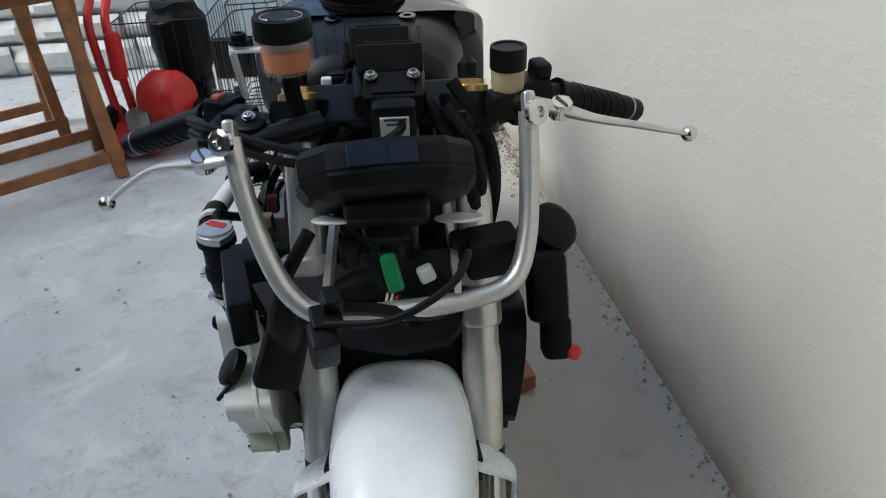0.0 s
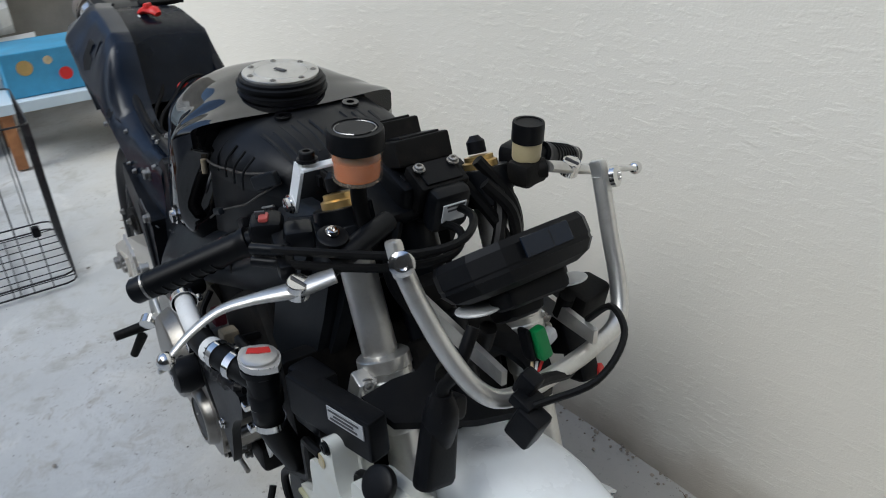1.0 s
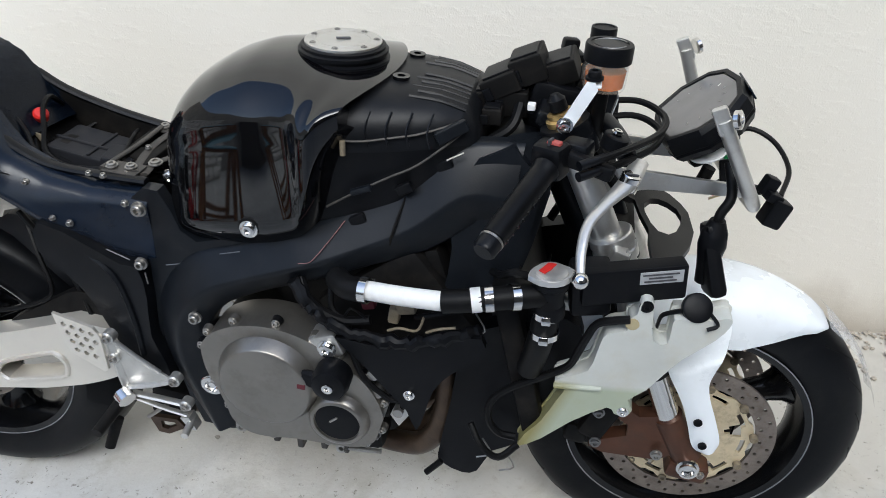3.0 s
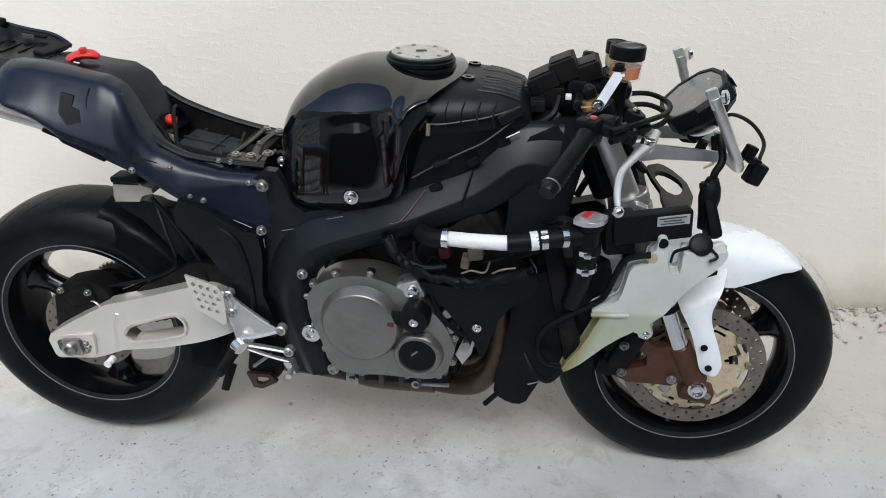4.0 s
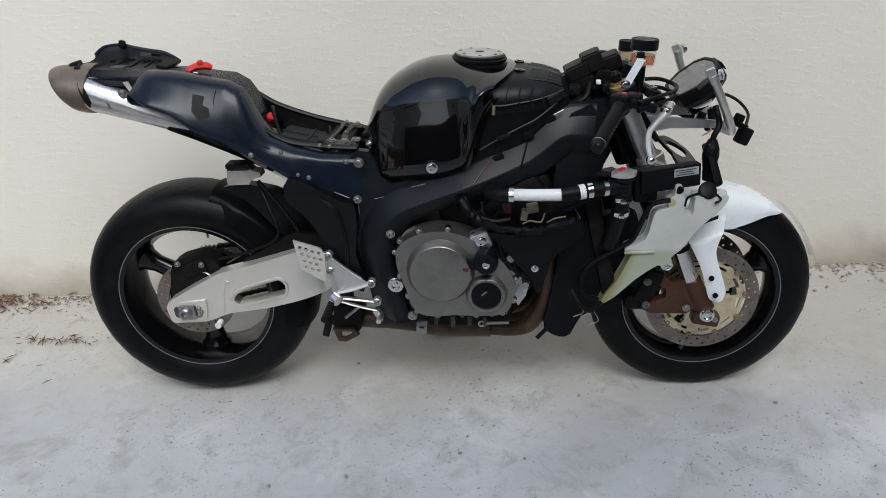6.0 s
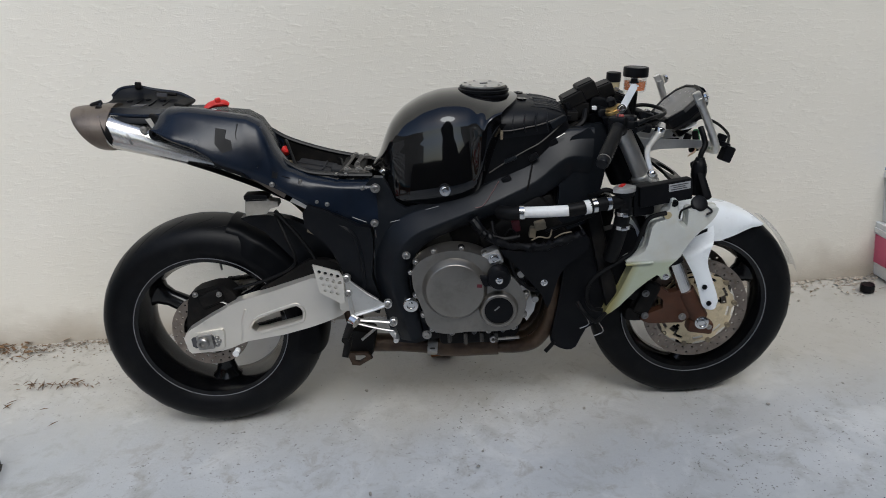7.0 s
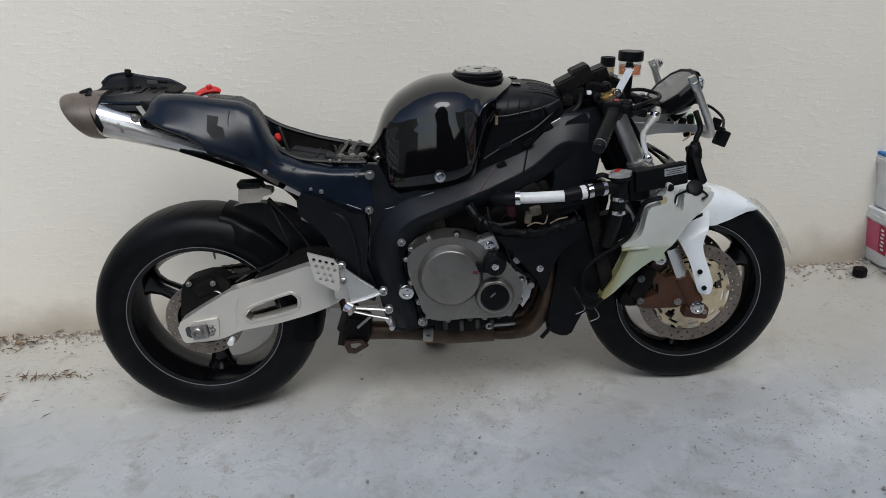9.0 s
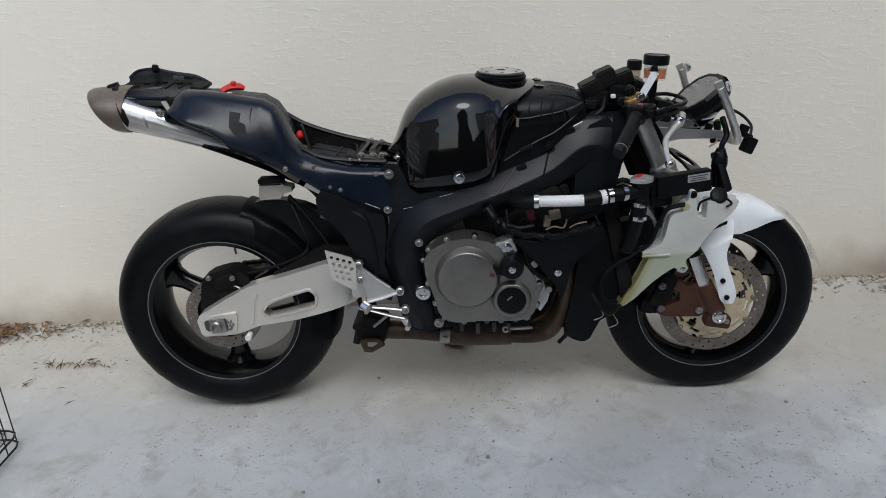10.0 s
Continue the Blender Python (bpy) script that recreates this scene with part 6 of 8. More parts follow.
# clear splash strip hanging from the fender's front edge, with a torn sticker
bm = bmesh.new()
loops = []
for k in range(9):
    a = radians(54 - 36 * k / 8)
    r = FR + 0.020 - 0.006 * k / 8
    loops.append([(FA.x + r * math.cos(a), FY + y * (1 - 0.25 * k / 8), FA.z + r * math.sin(a) - abs(y) * 0.25) for y in np.linspace(-0.046, 0.046, 7)])
rings(bm, loops, closed=False)
bmesh.ops.solidify(bm, geom=bm.faces[:], thickness=0.0015)
strip = part("splash_strip", bm, CLEAR, fender, "clear plastic splash strip on the fender edge")

# --- handlebars ---
def clip_on(s, end, inner, name, label):
    end, inner = Vector(end), Vector(inner)
    bm = bmesh.new()
    forkp = on_fork(0.075, s * 0.105)
    lathe(bm, [(0.035, -0.014), (0.036, -0.012), (0.036, 0.012), (0.035, 0.014)], forkp, fork_dir, 26)
    tube(bm, [forkp, inner, inner.lerp(end, 0.2)], [0.018, 0.012, 0.012], 12, 3)
    bar = part(name, bm, SATIN_BLACK, bike, label)
    d = (end - inner).normalized()
    pts = [inner.lerp(end, f) for f in np.linspace(0.0, 0.93, 25)]
    g = part("grip", tube(bmesh.new(), pts, [0.0165 + (0.0022 if k < 2 else 0.0006 * (k % 2)) for k in range(25)], 18, 0), RUBBER, bar, "worn black rubber grip")
    bm = bmesh.new()
    for k in range(7):
        q = inner.lerp(end, 0.25 + 0.09 * k)
        o = d.orthogonal().normalized()
        o2 = d.cross(o)
        tube(bm, [q + (o * math.cos(t) + o2 * math.sin(t)) * 0.0172 + d * 0.006 * t for t in np.linspace(-1.2, 2.4, 8)], 0.0014, 5, 0)
    part("grip_rib", bm, HOSE_RUBBER, g)
    part("bar_end", lathe(bmesh.new(), [(0.0150, 0), (0.0160, 0.003), (0.0160, 0.020), (0.013, 0.024), (0.006, 0.024)], inner.lerp(end, 0.93), d, 18), SATIN_BLACK, bar)
    part("bar_end_ring", lathe(bmesh.new(), [(0.0150, 0), (0.0168, 0.0), (0.0168, 0.003), (0.0150, 0.003)], inner.lerp(end, 0.945), d, 18, around=True), STEEL, bar)
    return bar, inner, d


barR, inR, dR = clip_on(-1, (1.094, -0.320, 0.825), (1.152, -0.202, 0.877), "throttle_bar", "black clip-on bar with throttle grip and silver brake lever")
barL, inL, dL = clip_on(1, (1.103, 0.348, 0.842), (1.160, 0.232, 0.890), "clutch_bar", "black clip-on bar with silver clutch lever")
# throttle housing and switches
bm = bmesh.new()
block(bm, (0.046, 0.040, 0.050), inR + Vector((0.004, 0.022, 0.003)), (0, 0, -25), 0.010)
block(bm, (0.075, 0.020, 0.022), inR + Vector((0.052, 0.020, 0.000)), (0, 12, -15), 0.006)
part("throttle_housing", bm, BLACK_PLASTIC, barR)
part("kill_switch", block(bmesh.new(), (0.020, 0.012, 0.010), Vector((1.160, -0.184, 0.904)), (0, 0, -25), 0.003), mat("faded_red_switch", (0.36, 0.07, 0.06), 0.45), barR, "red kill switch")
part("switch_mark", block(bmesh.new(), (0.004, 0.0124, 0.0144), Vector((1.155, -0.186, 0.905)), (0, 0, -25), 0.001), INK, barR)
block(bm := bmesh.new(), (0.050, 0.050, 0.040), inL + Vector((0.000, -0.035, 0.004)), (0, 0, 20), 0.010)
sw_box = part("switch_housing", bm, BLACK_PLASTIC, barL)
part("horn_button", block(bmesh.new(), (0.030, 0.030, 0.030), inL + Vector((0.030, -0.050, -0.012)), (0, 0, 20), 0.007), BLACK_PLASTIC, sw_box)
part("toggle", block(bmesh.new(), (0.030, 0.022, 0.024), inL + Vector((0.0, -0.020, 0.030)), (0, 10, 20), 0.006), BLACK_PLASTIC, sw_box)


def lever(bar, pts, label):
    bm = bmesh.new()
    tube(bm, pts, [0.0125, 0.0140, 0.0088, 0.0074, 0.0066, 0.0054], 14, 5, 0.6)
    lv = part("lever", bm, ALU, bar, label)
    e = Vector(pts[-1])
    bm = bmesh.new()
    bmesh.ops.create_uvsphere(bm, u_segments=16, v_segments=10, radius=0.0105, matrix=Matrix.Translation(e))
    part("lever_ball", bm, CHROME, lv)
    p = Vector(pts[1])
    part("lever_pivot", lathe(bmesh.new(), [(0.0135, -0.008), (0.0135, 0.010), (0.012, 0.012), (0.0122, 0.0115)], p, (0.35, 0, 1), 18), CHROME, lv)
    part("pivot_slot", block(bmesh.new(), (0.020, 0.003, 0.002), p + Vector((0.0042, 0, 0.0118)), (0, 19, 30), 0.0005), INK, lv)
    return lv


lever(barR, [(1.273, -0.151, 0.871), (1.259, -0.190, 0.860), (1.232, -0.232, 0.848), (1.212, -0.266, 0.835), (1.206, -0.300, 0.815), (1.208, -0.331, 0.792)], "polished silver brake lever")
lever(barL, [(1.232, 0.185, 0.905), (1.232, 0.225, 0.893), (1.238, 0.265, 0.882), (1.230, 0.310, 0.870), (1.212, 0.360, 0.853), (1.192, 0.400, 0.838)], "polished silver clutch lever")
# master cylinders
bm = bmesh.new()
tube(bm, [(1.225, -0.055, 0.890), (1.243, -0.100, 0.884), (1.258, -0.150, 0.874)], [0.013, 0.014, 0.013], 14, 4)
block(bm, (0.040, 0.036, 0.030), (1.190, -0.155, 0.885), (0, 0, -20), 0.008)
mc = part("master_cylinder", bm, SATIN_BLACK, barR, "black brake master cylinder")
part("perch_bolt", lathe(bmesh.new(), [(0.018, -0.010), (0.018, 0.008), (0.015, 0.010), (0.006, 0.010), (0.006, 0.014)], (1.238, -0.135, 0.893), (0.3, 0, 1), 18), BLACK_PLASTIC, mc)
part("perch_screw", bolt(bmesh.new(), (1.240, -0.135, 0.905), 0.006, 0.005, (0.3, 0, 1)), CHROME, mc)
bm = bmesh.new()
block(bm, (0.040, 0.05, 0.034), (1.215, 0.165, 0.898), (0, 0, 10), 0.010)
tube(bm, [(1.215, 0.155, 0.898), (1.228, 0.185, 0.902)], 0.014, 12, 0)
part("clutch_perch", bm, DUSTY_BLACK, barL)


def reservoir(name, at, r, h, cap_h, fluid_h, parent, label):
    x, y, z = at
    ax_ = (0.06, 0.0, 1)
    body = part(name, lathe(bmesh.new(), [(r * 0.80, 0.003), (r * 0.84, 0), (r * 0.90, 0.004), (r * 0.93, h), (r * 0.89, h), (r * 0.82, 0.006)], (x, y, z), ax_, 30), SMOKY if fluid_h else AMBER, parent, label)
    if fluid_h:
        part("fluid", lathe(bmesh.new(), [(r * 0.79, 0.004), (r * 0.85, fluid_h)], (x, y, z), ax_, 30), FLUID, body, "orange brake fluid")
    prof = [(r * 0.98, h - 0.004), (r, h - 0.003), (r, h + cap_h - 0.003), (r * 0.96, h + cap_h), (r * 0.80, h + cap_h), (r * 0.78, h + cap_h - 0.0015), (r * 0.3, h + cap_h - 0.0015)]
    cp = part("cap", lathe(bmesh.new(), prof, (x, y, z), ax_, 36), BLACK_PLASTIC, body, "black screw cap")
    return body


res_R = reservoir("fluid_reservoir", (1.216, -0.087, 0.950), 0.0325, 0.042, 0.020, 0.026, barR, "clear reservoir of orange brake fluid with black cap")
bm = lathe(bmesh.new(), [(0.021, 0), (0.021, 0.0006), (0.009, 0.0006)], (1.2197, -0.087, 1.0108), (0.06, 0, 1), 28)
part("cap_disc", bm, SATIN_BLACK, res_R)
for a0, a1 in ((20, 150), (200, 330)):
    bm = bmesh.new()
    tube(bm, [(1.2197 + 0.0235 * math.cos(radians(a)), -0.087 + 0.0235 * math.sin(radians(a)), 1.0112) for a in np.linspace(a0, a1, 8)], 0.0008, 4, 0)
    part("cap_print", bm, STEEL, res_R, "unreadable grey print ring on the cap")
bm = bmesh.new()
tube(bm, [(1.216, -0.087, 0.954), (1.214, -0.086, 0.925), (1.212, -0.082, 0.895), (1.212, -0.075, 0.865)], 0.010, 10, 4)
part("feed_hose", bm, HOSE_RUBBER, res_R)
bm = plate(bmesh.new(), [(1.160, 0.914), (1.166, 0.906), (1.177, 0.908), (1.209, 0.968), (1.205, 0.978), (1.194, 0.978)], -0.152, -0.148, 0.001)
block(bm, (0.014, 0.060, 0.004), (1.206, -0.120, 0.972), (0, 0, 0), 0.001)
br = part("reservoir_bracket", bm, WHITE_PAINT, barR, "white-painted metal reservoir bracket")
part("bracket_bolt", bolt(bmesh.new(), (1.170, -0.152, 0.918), 0.0085, 0.008, (0, -1, 0)), CHROME, br)
part("bracket_bolt", bolt(bmesh.new(), (1.203, -0.140, 0.979), 0.009, 0.012, (0, 0, 1)), BLACK_PLASTIC, br)
res_L = reservoir("clutch_reservoir", (1.211, 0.165, 0.914), 0.0215, 0.030, 0.022, 0, barL, "small amber clutch reservoir with black cap")
# throttle cables, loop round to the head
for pts, r in (([(1.205, -0.205, 0.890), (1.25, -0.17, 0.895), (1.30, -0.08, 0.885), (1.31, -0.01, 0.885), (1.27, 0.035, 0.89), (1.20, 0.03, 0.88), (1.14, -0.01, 0.85)], 0.0052),
               ([(1.205, -0.205, 0.874), (1.25, -0.17, 0.878), (1.295, -0.09, 0.87), (1.305, -0.02, 0.868), (1.265, 0.02, 0.872), (1.19, 0.01, 0.86)], 0.0052)):
    c = part("throttle_cable", tube(bmesh.new(), pts, r, 8, 6), HOSE_RUBBER, barR)
    a, b = Vector(pts[0]), Vector(pts[1])
    part("cable_end", rod(bmesh.new(), a - (b - a) * 0.25, a.lerp(b, 0.45), 0.0068, 0.0062, 10), SATIN_BLACK, c)

# ignition lock cluster on the top yoke
ign = part("ignition_unit", block(bmesh.new(), (0.090, 0.090, 0.050), (1.155, 0.025, 0.900), (0, 15, 0), 0.012), BLACK_PLASTIC, bike, "stack of black plastic relays and ignition boxes")
for at, sz, tn in (((1.068, 0.010, 0.922), (0.058, 0.085, 0.032), (0, -25, 0)), ((1.107, 0.016, 0.944), (0.052, 0.075, 0.042), (0, -22, 0)), ((1.150, 0.028, 0.938), (0.060, 0.080, 0.034), (0, -20, 0)),
                   ((1.045, 0.000, 0.898), (0.032, 0.060, 0.030), (0, -10, 0)), ((1.085, 0.010, 0.895), (0.050, 0.080, 0.040), (0, 0, 0)), ((1.195, 0.030, 0.905), (0.045, 0.070, 0.045), (0, 25, 0)), ((1.060, -0.045, 0.885), (0.030, 0.03, 0.025), (0, 0, 0))):
    relay = part("relay", block(bmesh.new(), sz, at, tn, 0.0035), DUSTY_BLACK, ign)
    lid = pose(*at, *tn) @ Vector((0, 0, sz[2] / 2 + 0.001))
    part("relay_lid", block(bmesh.new(), (sz[0] * 0.80, sz[1] * 0.74, 0.004), lid, tn, 0.0015), BLACK_PLASTIC, relay)
    foot = pose(*at, *tn) @ Vector((-sz[0] * 0.35, -sz[1] * 0.5 - 0.002, -sz[2] * 0.1))
    part("relay_tab", block(bmesh.new(), (0.012, 0.006, sz[2] * 0.6), foot, tn, 0.0015), BLACK_PLASTIC, relay)
part("relay_print", block(bmesh.new(), (0.012, 0.016, 0.0006), (1.0615, 0.000, 0.9355), (0, -25, 0), 0), LABEL, ign, "pale outline mark")
bm = bmesh.new()
block(bm, (0.030, 0.056, 0.060), (1.222, 0.030, 0.885), (0, 15, 0), 0.010)
part("ignition_box", bm, SATIN_BLACK, ign)
part("rating_label", block(bmesh.new(), (0.002, 0.034, 0.026), (1.2385, 0.030, 0.884), (0, 15, 0), 0.0005), LABEL, ign, "grey rating label with unreadable lines")
for k in range(4):
    part("label_line", block(bmesh.new(), (0.0012, 0.026 - 0.004 * (k % 2), 0.003), (1.2418 - 0.0020 * k, 0.031, 0.8935 - 0.0062 * k), (0, 15, 0), 0), INK, ign)
for y in (0.005, 0.055):
    part("cluster_screw", bolt(bmesh.new(), (1.200, y, 0.933), 0.006, 0.006, (0.3, 0, 1)), STEEL, ign)
part("white_tag", block(bmesh.new(), (0.012, 0.014, 0.010), (1.118, -0.055, 0.905), (0, 0, 0), 0.002), WHITE_PLASTIC, ign)
for pts in ([(1.10, -0.02, 0.90), (1.09, -0.05, 0.87), (1.06, -0.06, 0.85)], 
            [(1.22, 0.09, 0.90), (1.24, 0.12, 0.86), (1.235, 0.13, 0.80), (1.20, 0.12, 0.76)], [(1.19, 0.13, 0.90), (1.23, 0.11, 0.85), (1.25, 0.08, 0.80), (1.22, 0.06, 0.74)],
            [(1.19, 0.10, 0.92), (1.215, 0.14, 0.86), (1.215, 0.15, 0.79), (1.19, 0.14, 0.70), (1.15, 0.13, 0.62)], [(1.20, 0.07, 0.90), (1.235, 0.11, 0.83), (1.235, 0.125, 0.76), (1.20, 0.13, 0.66)], [(1.20, -0.03, 0.87), (1.23, -0.06, 0.82), (1.26, -0.04, 0.77), (1.28, 0.0, 0.74)]):
    part("front_loom", tube(bmesh.new(), pts, 0.0085, 8, 5), HOSE_RUBBER, ign)

# --- instrument dash and its stay ---
bm = bmesh.new()
tube(bm, [(1.373, -0.128, 0.930), (1.398, -0.118, 0.880), (1.425, -0.100, 0.825), (1.443, -0.078, 0.788), (1.450, -0.045, 0.770), (1.440, 0.03, 0.764), (1.428, 0.095, 0.764), (1.418, 0.142, 0.776), (1.398, 0.160, 0.812), (1.370, 0.166, 0.870), (1.347, 0.167, 0.934)], 0.0105, 14, 5)
stay = part("fairing_stay", bm, ALU, bike, "bare aluminium tubular fairing stay")
for x, y, z, s in ((1.373, -0.128, 0.928, -1), (1.347, 0.167, 0.934, 1)):
    bm = bmesh.new()
    block(bm, (0.021, 0.013, 0.040), (x, y, z), (0, -25, 0), 0.004)
    e = part("stay_end", bm, ALU, stay)
    part("stay_bolt", lathe(bmesh.new(), [(0.013, 0), (0.013, 0.006), (0.009, 0.008), (0.006, 0.008), (0.005, 0.003)], (x + 0.015, y + s * 0.004, z + 0.004), (1, s * 0.5, 0.35), 16), CHROME, e)
for y in (-0.045, 0.085):
    bm = bmesh.new()
    plate(bm, [(1.22, 0.805), (1.245, 0.815), (1.44, 0.798), (1.44, 0.780), (1.30, 0.782), (1.235, 0.770)], y - 0.0035, y + 0.0035, 0.001)
    part("stay_arm", bm, ALU, stay, "flat bare aluminium bracket arm")
part("stay_foot", block(bmesh.new(), (0.03, 0.12, 0.03), (1.235, 0.02, 0.785), (0, 0, 0), 0.006), DUSTY_BLACK, stay)

DC, DU = Vector((1.357, 0.019, 0.893)), Vector((0.80, 0, 0.60))
DN = Vector((-0.60, 0, 0.80))
DASH = [(-0.093, -0.010), (-0.086, 0.040), (-0.058, 0.066), (0.0, 0.076), (0.058, 0.066), (0.086, 0.040), (0.093, -0.010), (0.070, -0.058), (0.035, -0.066), (-0.035, -0.066), (-0.070, -0.058)]


def dash_ring(scale, depth):
    turn = Matrix.Rotation(radians(4), 3, "Z")
    return [DC + turn @ (Vector((0, u * scale, 0)) + DU * (v * scale) + DN * depth) for u, v in DASH]


bm = rings(bmesh.new(), [dash_ring(0.74, -0.046), dash_ring(0.90, -0.040), dash_ring(1.0, -0.028), dash_ring(0.985, -0.028), dash_ring(0.985, -0.024), dash_ring(1.0, -0.022), dash_ring(1.0, -0.004), dash_ring(0.95, 0.004), dash_ring(0.86, 0.004), dash_ring(0.84, -0.001)])
dash = part("instrument_dash", bm, BLACK_PLASTIC, bike, "black instrument cluster hanging in front of the steering head", 25)
part("display", rings(bmesh.new(), [dash_ring(0.845, -0.004), dash_ring(0.845, 0.0015), dash_ring(0.82, 0.0025)]), SCREEN, dash, "dusty grey display window")
bm = bmesh.new()
for k in range(11):
    a = radians(200 - 22 * k)
    u, v = 0.052 * math.cos(a), 0.052 * math.sin(a) - 0.004
    tube(bm, [DC + Matrix.Rotation(radians(4), 3, "Z") @ (Vector((0, u * q, 0)) + DU * (v * q) + DN * 0.0027) for q in (0.9, 1.0)], 0.0006, 4, 0)
part("dial_mark", bm, STEEL, dash)
bm = bmesh.new()
block(bm, (0.05, 0.085, 0.030), DC - DN * 0.054 + DU * 0.010, (0, -37, 0), 0.010)
block(bm, (0.05, 0.055, 0.05), DC - DN * 0.058 - DU * 0.026, (0, -37, 0), 0.012)
part("dash_back", bm, BLACK_PLASTIC, dash)
for y in (-0.055, 0.060):
    bm = lathe(bmesh.new(), [(0.025, -0.0015), (0.026, 0), (0.025, 0.0015)], (1.378, 0.026 + y * 1.1, 0.836 - y * 0.05), (-0.33, 0.0, 1), 28)
    part("rubber_washer", bm, WHITE_PLASTIC, dash, "pale rubber-backed mounting washer")
    part("mount_stud", rod(bmesh.new(), (1.385, 0.03 + y, 0.815), (1.375, 0.03 + y, 0.785), 0.010, n=16), DUSTY_BLACK, dash)
part("visor_panel", block(bmesh.new(), (0.003, 0.066, 0.022), DC + DU * 0.0745 - DN * 0.012, (0, -36.9, 4), 0.002), NAVY_PLASTIC, dash)
# connectors and cables under the cluster
part("green_connector", block(bmesh.new(), (0.015, 0.017, 0.040), (1.421, 0.020, 0.797), (12, -12, 0), 0.004), GREEN, dash, "green wiring connector")
part("plug_sleeve", block(bmesh.new(), (0.018, 0.008, 0.040), (1.414, 0.006, 0.797), (8, -12, 0), 0.004), BLACK_PLASTIC, dash)
for k, c in enumerate((TAN_WIRE, WHITE_PLASTIC, RED)):
    part("connector_wire", tube(bmesh.new(), [(1.415 + 0.003 * k, 0.014 + 0.005 * k, 0.770), (1.418, 0.012 + 0.004 * k, 0.755), (1.40, 0.02, 0.74)], 0.0018, 5, 4), c, dash)
part("white_connector", block(bmesh.new(), (0.014, 0.018, 0.018), (1.395, 0.055, 0.778), (20, 0, 10), 0.004), WHITE_PLASTIC, dash)
bm = bmesh.new()
block(bm, (0.032, 0.028, 0.044), (1.484, -0.048, 0.760), (0, 24, 15), 0.005)
block(bm, (0.026, 0.030, 0.014), (1.476, -0.044, 0.785), (0, 24, 15), 0.003)
block(bm, (0.022, 0.020, 0.030), (1.470, -0.038, 0.798), (0, 24, 15), 0.004)
lampc = part("headlamp_plug", bm, BLACK_PLASTIC, dash, "black headlamp plug hanging from the loom")
part("lamp_lead", tube(bmesh.new(), [(1.488, -0.045, 0.785), (1.508, 0.02, 0.800), (1.49, 0.075, 0.822), (1.45, 0.095, 0.832), (1.42, 0.09, 0.80)], 0.0040, 8, 6), HOSE_RUBBER, lampc)
part("lamp_lead", tube(bmesh.new(), [(1.462, -0.030, 0.785), (1.452, 0.0, 0.775), (1.440, 0.045, 0.757), (1.420, 0.07, 0.745)], 0.007, 8, 5), HOSE_RUBBER, lampc)
bm = bmesh.new()
block(bm, (0.040, 0.060, 0.050), (1.375, 0.125, 0.790), (0, 10, 15), 0.008)
part("relay_box", bm, DUSTY_BLACK, dash)
# cable with a rubber boot that drops from the cluster to the reservoir's breather
bm = tube(bmesh.new(), [(1.405, -0.060, 0.84), (1.412, -0.085, 0.80), (1.400, -0.095, 0.775), (1.398, -0.096, 0.755)], 0.0075, 10, 5)
drop = part("hanging_cable", bm, HOSE_RUBBER, dash, "black cable with a thick rubber boot")
part("rubber_boot", tube(bmesh.new(), [(1.398, -0.096, 0.765), (1.397, -0.096, 0.745), (1.396, -0.098, 0.725), (1.394, -0.100, 0.690), (1.392, -0.102, 0.662)], [0.011, 0.019, 0.021, 0.015, 0.012], 16, 4), BLACK_PLASTIC, drop)
# flat cover with an oval opening in front of the head, and the plug box hanging before it
def cover_tilt(p):
    return (p.x, p.z, 1.590 - 0.666 * p.x + 0.032 * p.z + p.y)


COVER = [(1.283, -0.004), (1.289, 0.023), (1.314, 0.074), (1.330, 0.092), (1.350, 0.098), (1.370, 0.092), (1.382, 0.078), (1.388, 0.022), (1.377, -0.033), (1.362, -0.078), (1.344, -0.128), (1.308, -0.149), (1.304, -0.106), (1.306, -0.073), (1.292, -0.040)]
OVAL = [(1.300, -0.002), (1.313, 0.032), (1.327, 0.050), (1.344, 0.060), (1.360, 0.060), (1.367, 0.046), (1.366, 0.024), (1.354, -0.020), (1.340, -0.046), (1.322, -0.058), (1.310, -0.048), (1.301, -0.026)]
duct = part("duct_cover", plate(bmesh.new(), COVER, 0.0, 0.010, 0, 0, (OVAL,), cover_tilt), BLACK_PLASTIC, bike, "flat black plastic cover with an oval opening", 40)
bm = block(bmesh.new(), (0.028, 0.054, 0.086), (1.400, -0.106, 0.690), (-20, -10, 14), 0.010, 0.86)
block(bm, (0.030, 0.044, 0.030), (1.396, -0.090, 0.742), (-20, -10, 14), 0.008)
part("duct_box", bm, BLACK_PLASTIC, duct)
part("duct_shell", block(bmesh.new(), (0.03, 0.17, 0.16), (1.250, 0.02, 0.60), (0, -20, 0), 0.02), BLACK_PLASTIC, duct)

